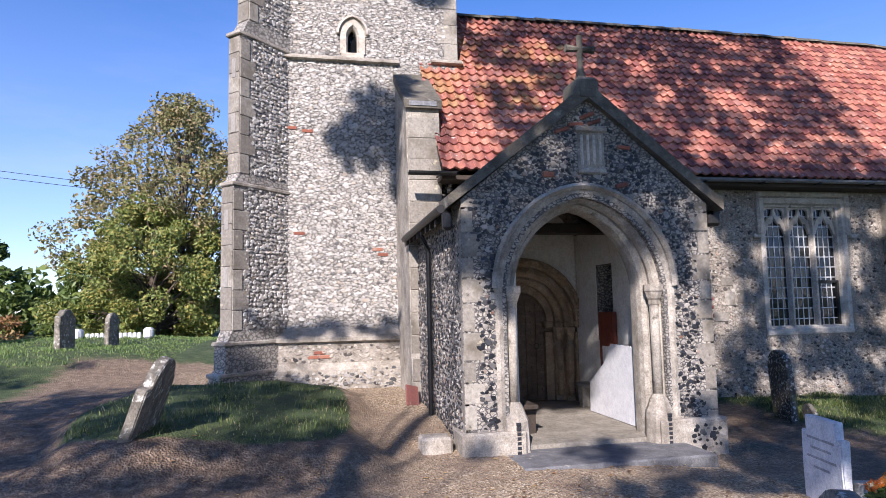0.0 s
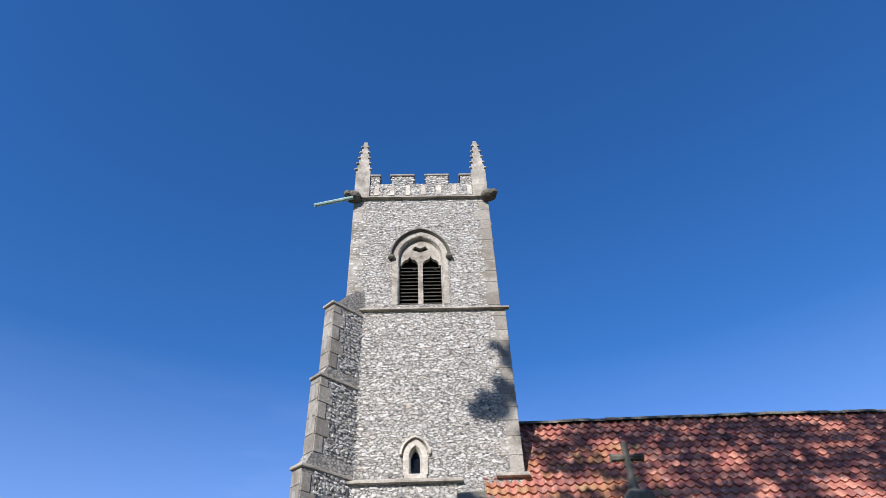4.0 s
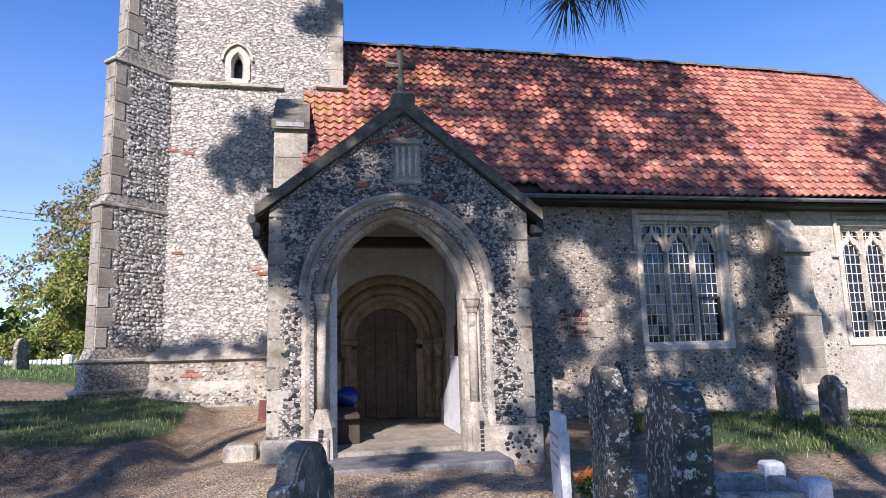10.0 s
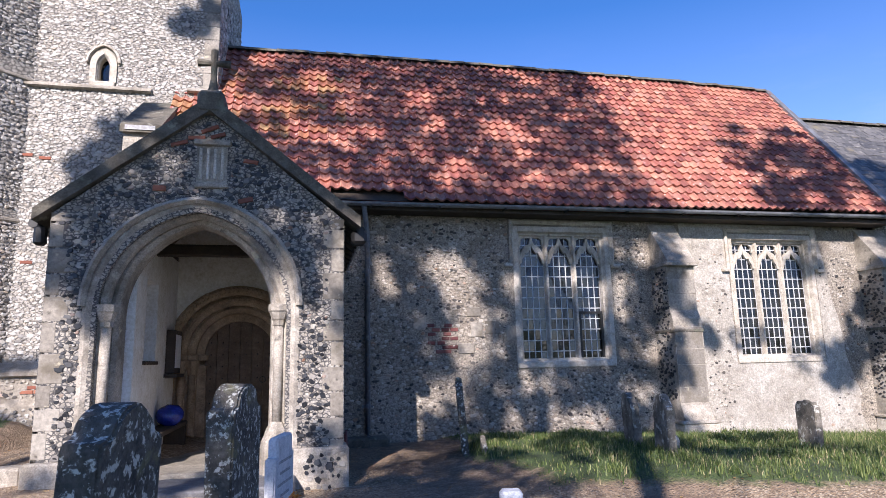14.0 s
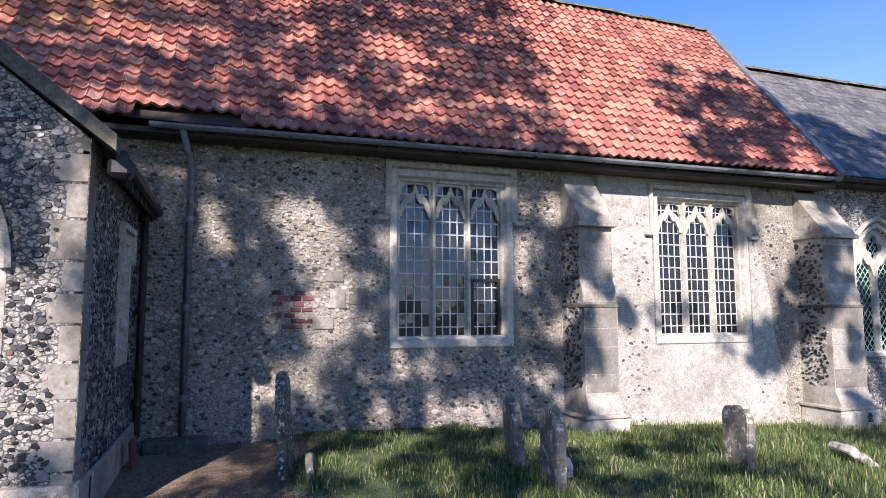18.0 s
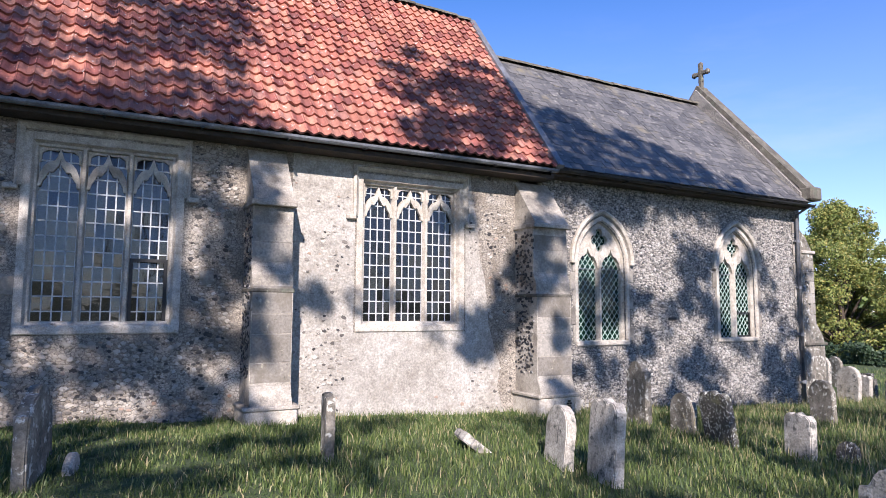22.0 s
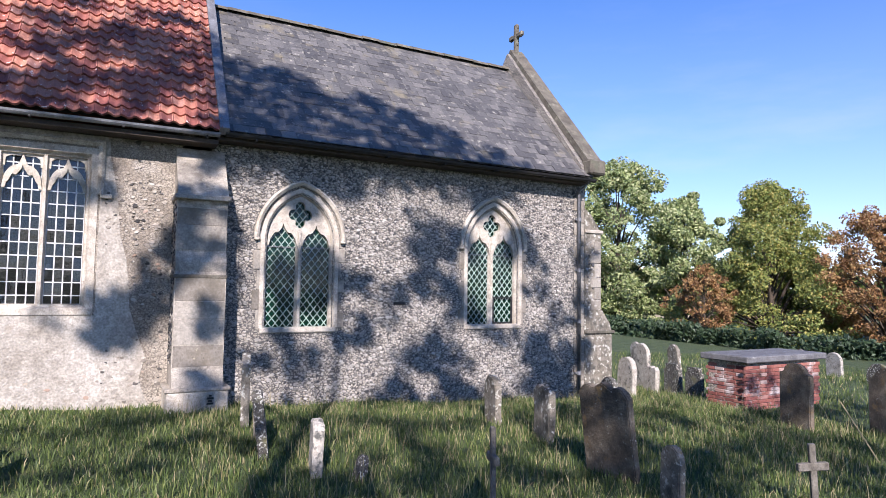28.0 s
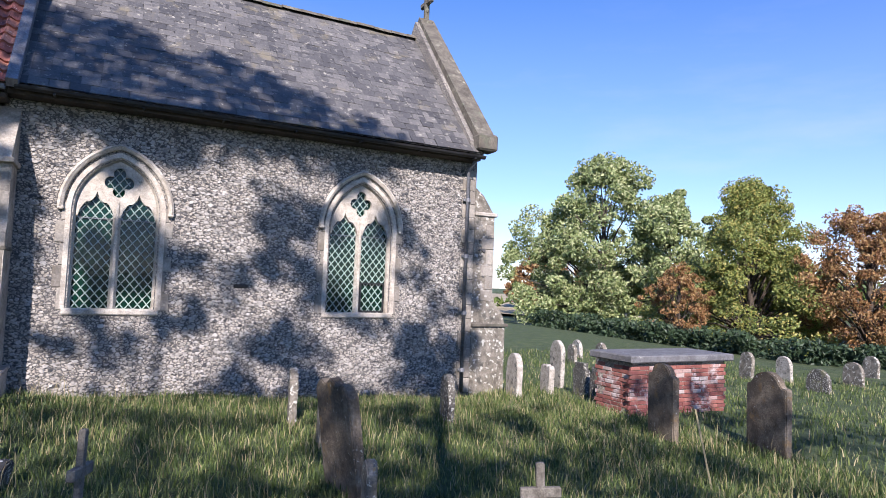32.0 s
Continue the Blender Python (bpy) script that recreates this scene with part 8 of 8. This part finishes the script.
def blades(name, label, x0, x1, y0, y1, n, h0, h1, wide, material, keep, seed, clump=0.5):
    g = np.random.default_rng(seed)
    x, y = g.uniform(x0, x1, n), g.uniform(y0, y1, n)
    t = turf(x, y) + g.normal(0, 0.12, n)
    tuft = np.array([noise.noise((a * 1.6, b * 1.6, 4.0)) for a, b in zip(x[::1], y[::1])]) if n < 160000 else np.zeros(n)
    ok = (t > 0.6) & keep(x, y) & (g.uniform(-0.5, 1, n) < 0.35 + tuft)
    x, y, tuft = x[ok], y[ok], tuft[ok]
    n = len(x)
    z = lie(x, y) - 0.01
    h = g.uniform(h0, h1, n) * (0.75 + 0.7 * (tuft + 0.3).clip(0, 1))
    a = g.uniform(0, 6.28, n)
    bend = g.uniform(0.1, 0.7, n) * h
    b = g.uniform(0, 6.28, n)
    root = np.stack([x, y, z], 1)
    side = np.stack([np.cos(a), np.sin(a), 0 * a], 1) * wide * g.uniform(0.6, 1.3, n)[:, None]
    mid = root + np.stack([np.cos(b) * bend * 0.3, np.sin(b) * bend * 0.3, h * 0.6], 1)
    tip = root + np.stack([np.cos(b) * bend, np.sin(b) * bend, h], 1)
    pts = np.stack([root - side, root + side, mid + side * 0.7, mid - side * 0.7, tip], 1).reshape(-1, 3)
    k = (np.arange(n) * 5)[:, None]
    faces = (k + [0, 1, 2, 3]).tolist() + (k + [3, 2, 4]).tolist()
    return tagged(new(name, mesh(name, pts.tolist(), faces, material)), label, "grass", kind="stuff")


off_church = lambda x, y: (y < -0.08) & ~((x > 2.6) & (x < 3.45) & (y > -0.85)) & ~((x > 7.5) & (x < 8.5) & (y > -0.85)) & ~((x > -4.2) & (x < -2.1) & (y > -6.8) & (y < -5.3))
blades("grass", "long green churchyard grass in tufts", 2.2, 18, -9.6, -0.05, 170000, 0.05, 0.15, 0.006, GRASS, off_church, 61)
blades("grass", "short worn grass on the bank by the nave", -1.8, 2.4, -9.6, -0.05, 60000, 0.03, 0.1, 0.006, GRASS, off_church, 65)
blades("grass", "short lawn grass on the mound and verge", -12.5, -3, -9.5, 1.2, 60000, 0.03, 0.09, 0.005, GRASS, off_church, 62)
blades("grass", "short mown grass on the west lawn", -30, -11.5, 2.5, 18, 120000, 0.03, 0.08, 0.01, LAWN, lambda x, y: y > 3, 66)
blades("grass", "rough grass east of the chancel", 15, 32, -9, 8, 50000, 0.06, 0.17, 0.009, GRASS, lambda x, y: (x > 17.3) | (y < -0.1), 63)
blades("dry_grass", "pale dry seeding stems in the long grass", 7.5, 18, -9.4, -0.1, 4500, 0.16, 0.36, 0.0035, STRAW, off_church, 64)
v, f = [], []
gl = np.random.default_rng(9)
for k in range(1500):
    x, y = gl.uniform(-12, 1), gl.uniform(-9.5, -0.2)
    if turf(x, y) > 0.7 or -7.1 < x < -3.4 and y > -3.2:
        continue
    a, s, z = gl.uniform(0, 6.28), gl.uniform(0.015, 0.035), gz(x, y) + 0.012
    d, e = (math.cos(a) * s, math.sin(a) * s), (-math.sin(a) * s * 0.6, math.cos(a) * s * 0.6)
    b = len(v)
    v += [(x - d[0], y - d[1], z), (x + e[0], y + e[1], z + 0.008), (x + d[0], y + d[1], z + 0.004), (x - e[0], y - e[1], z + 0.008)]
    f += [(b, b + 1, b + 2), (b, b + 2, b + 3)]
tagged(new("fallen_leaves", mesh("fallen_leaves", v, f, LEAF_RUST)), "scattered brown fallen leaves on the gravel", "leaves", kind="stuff")
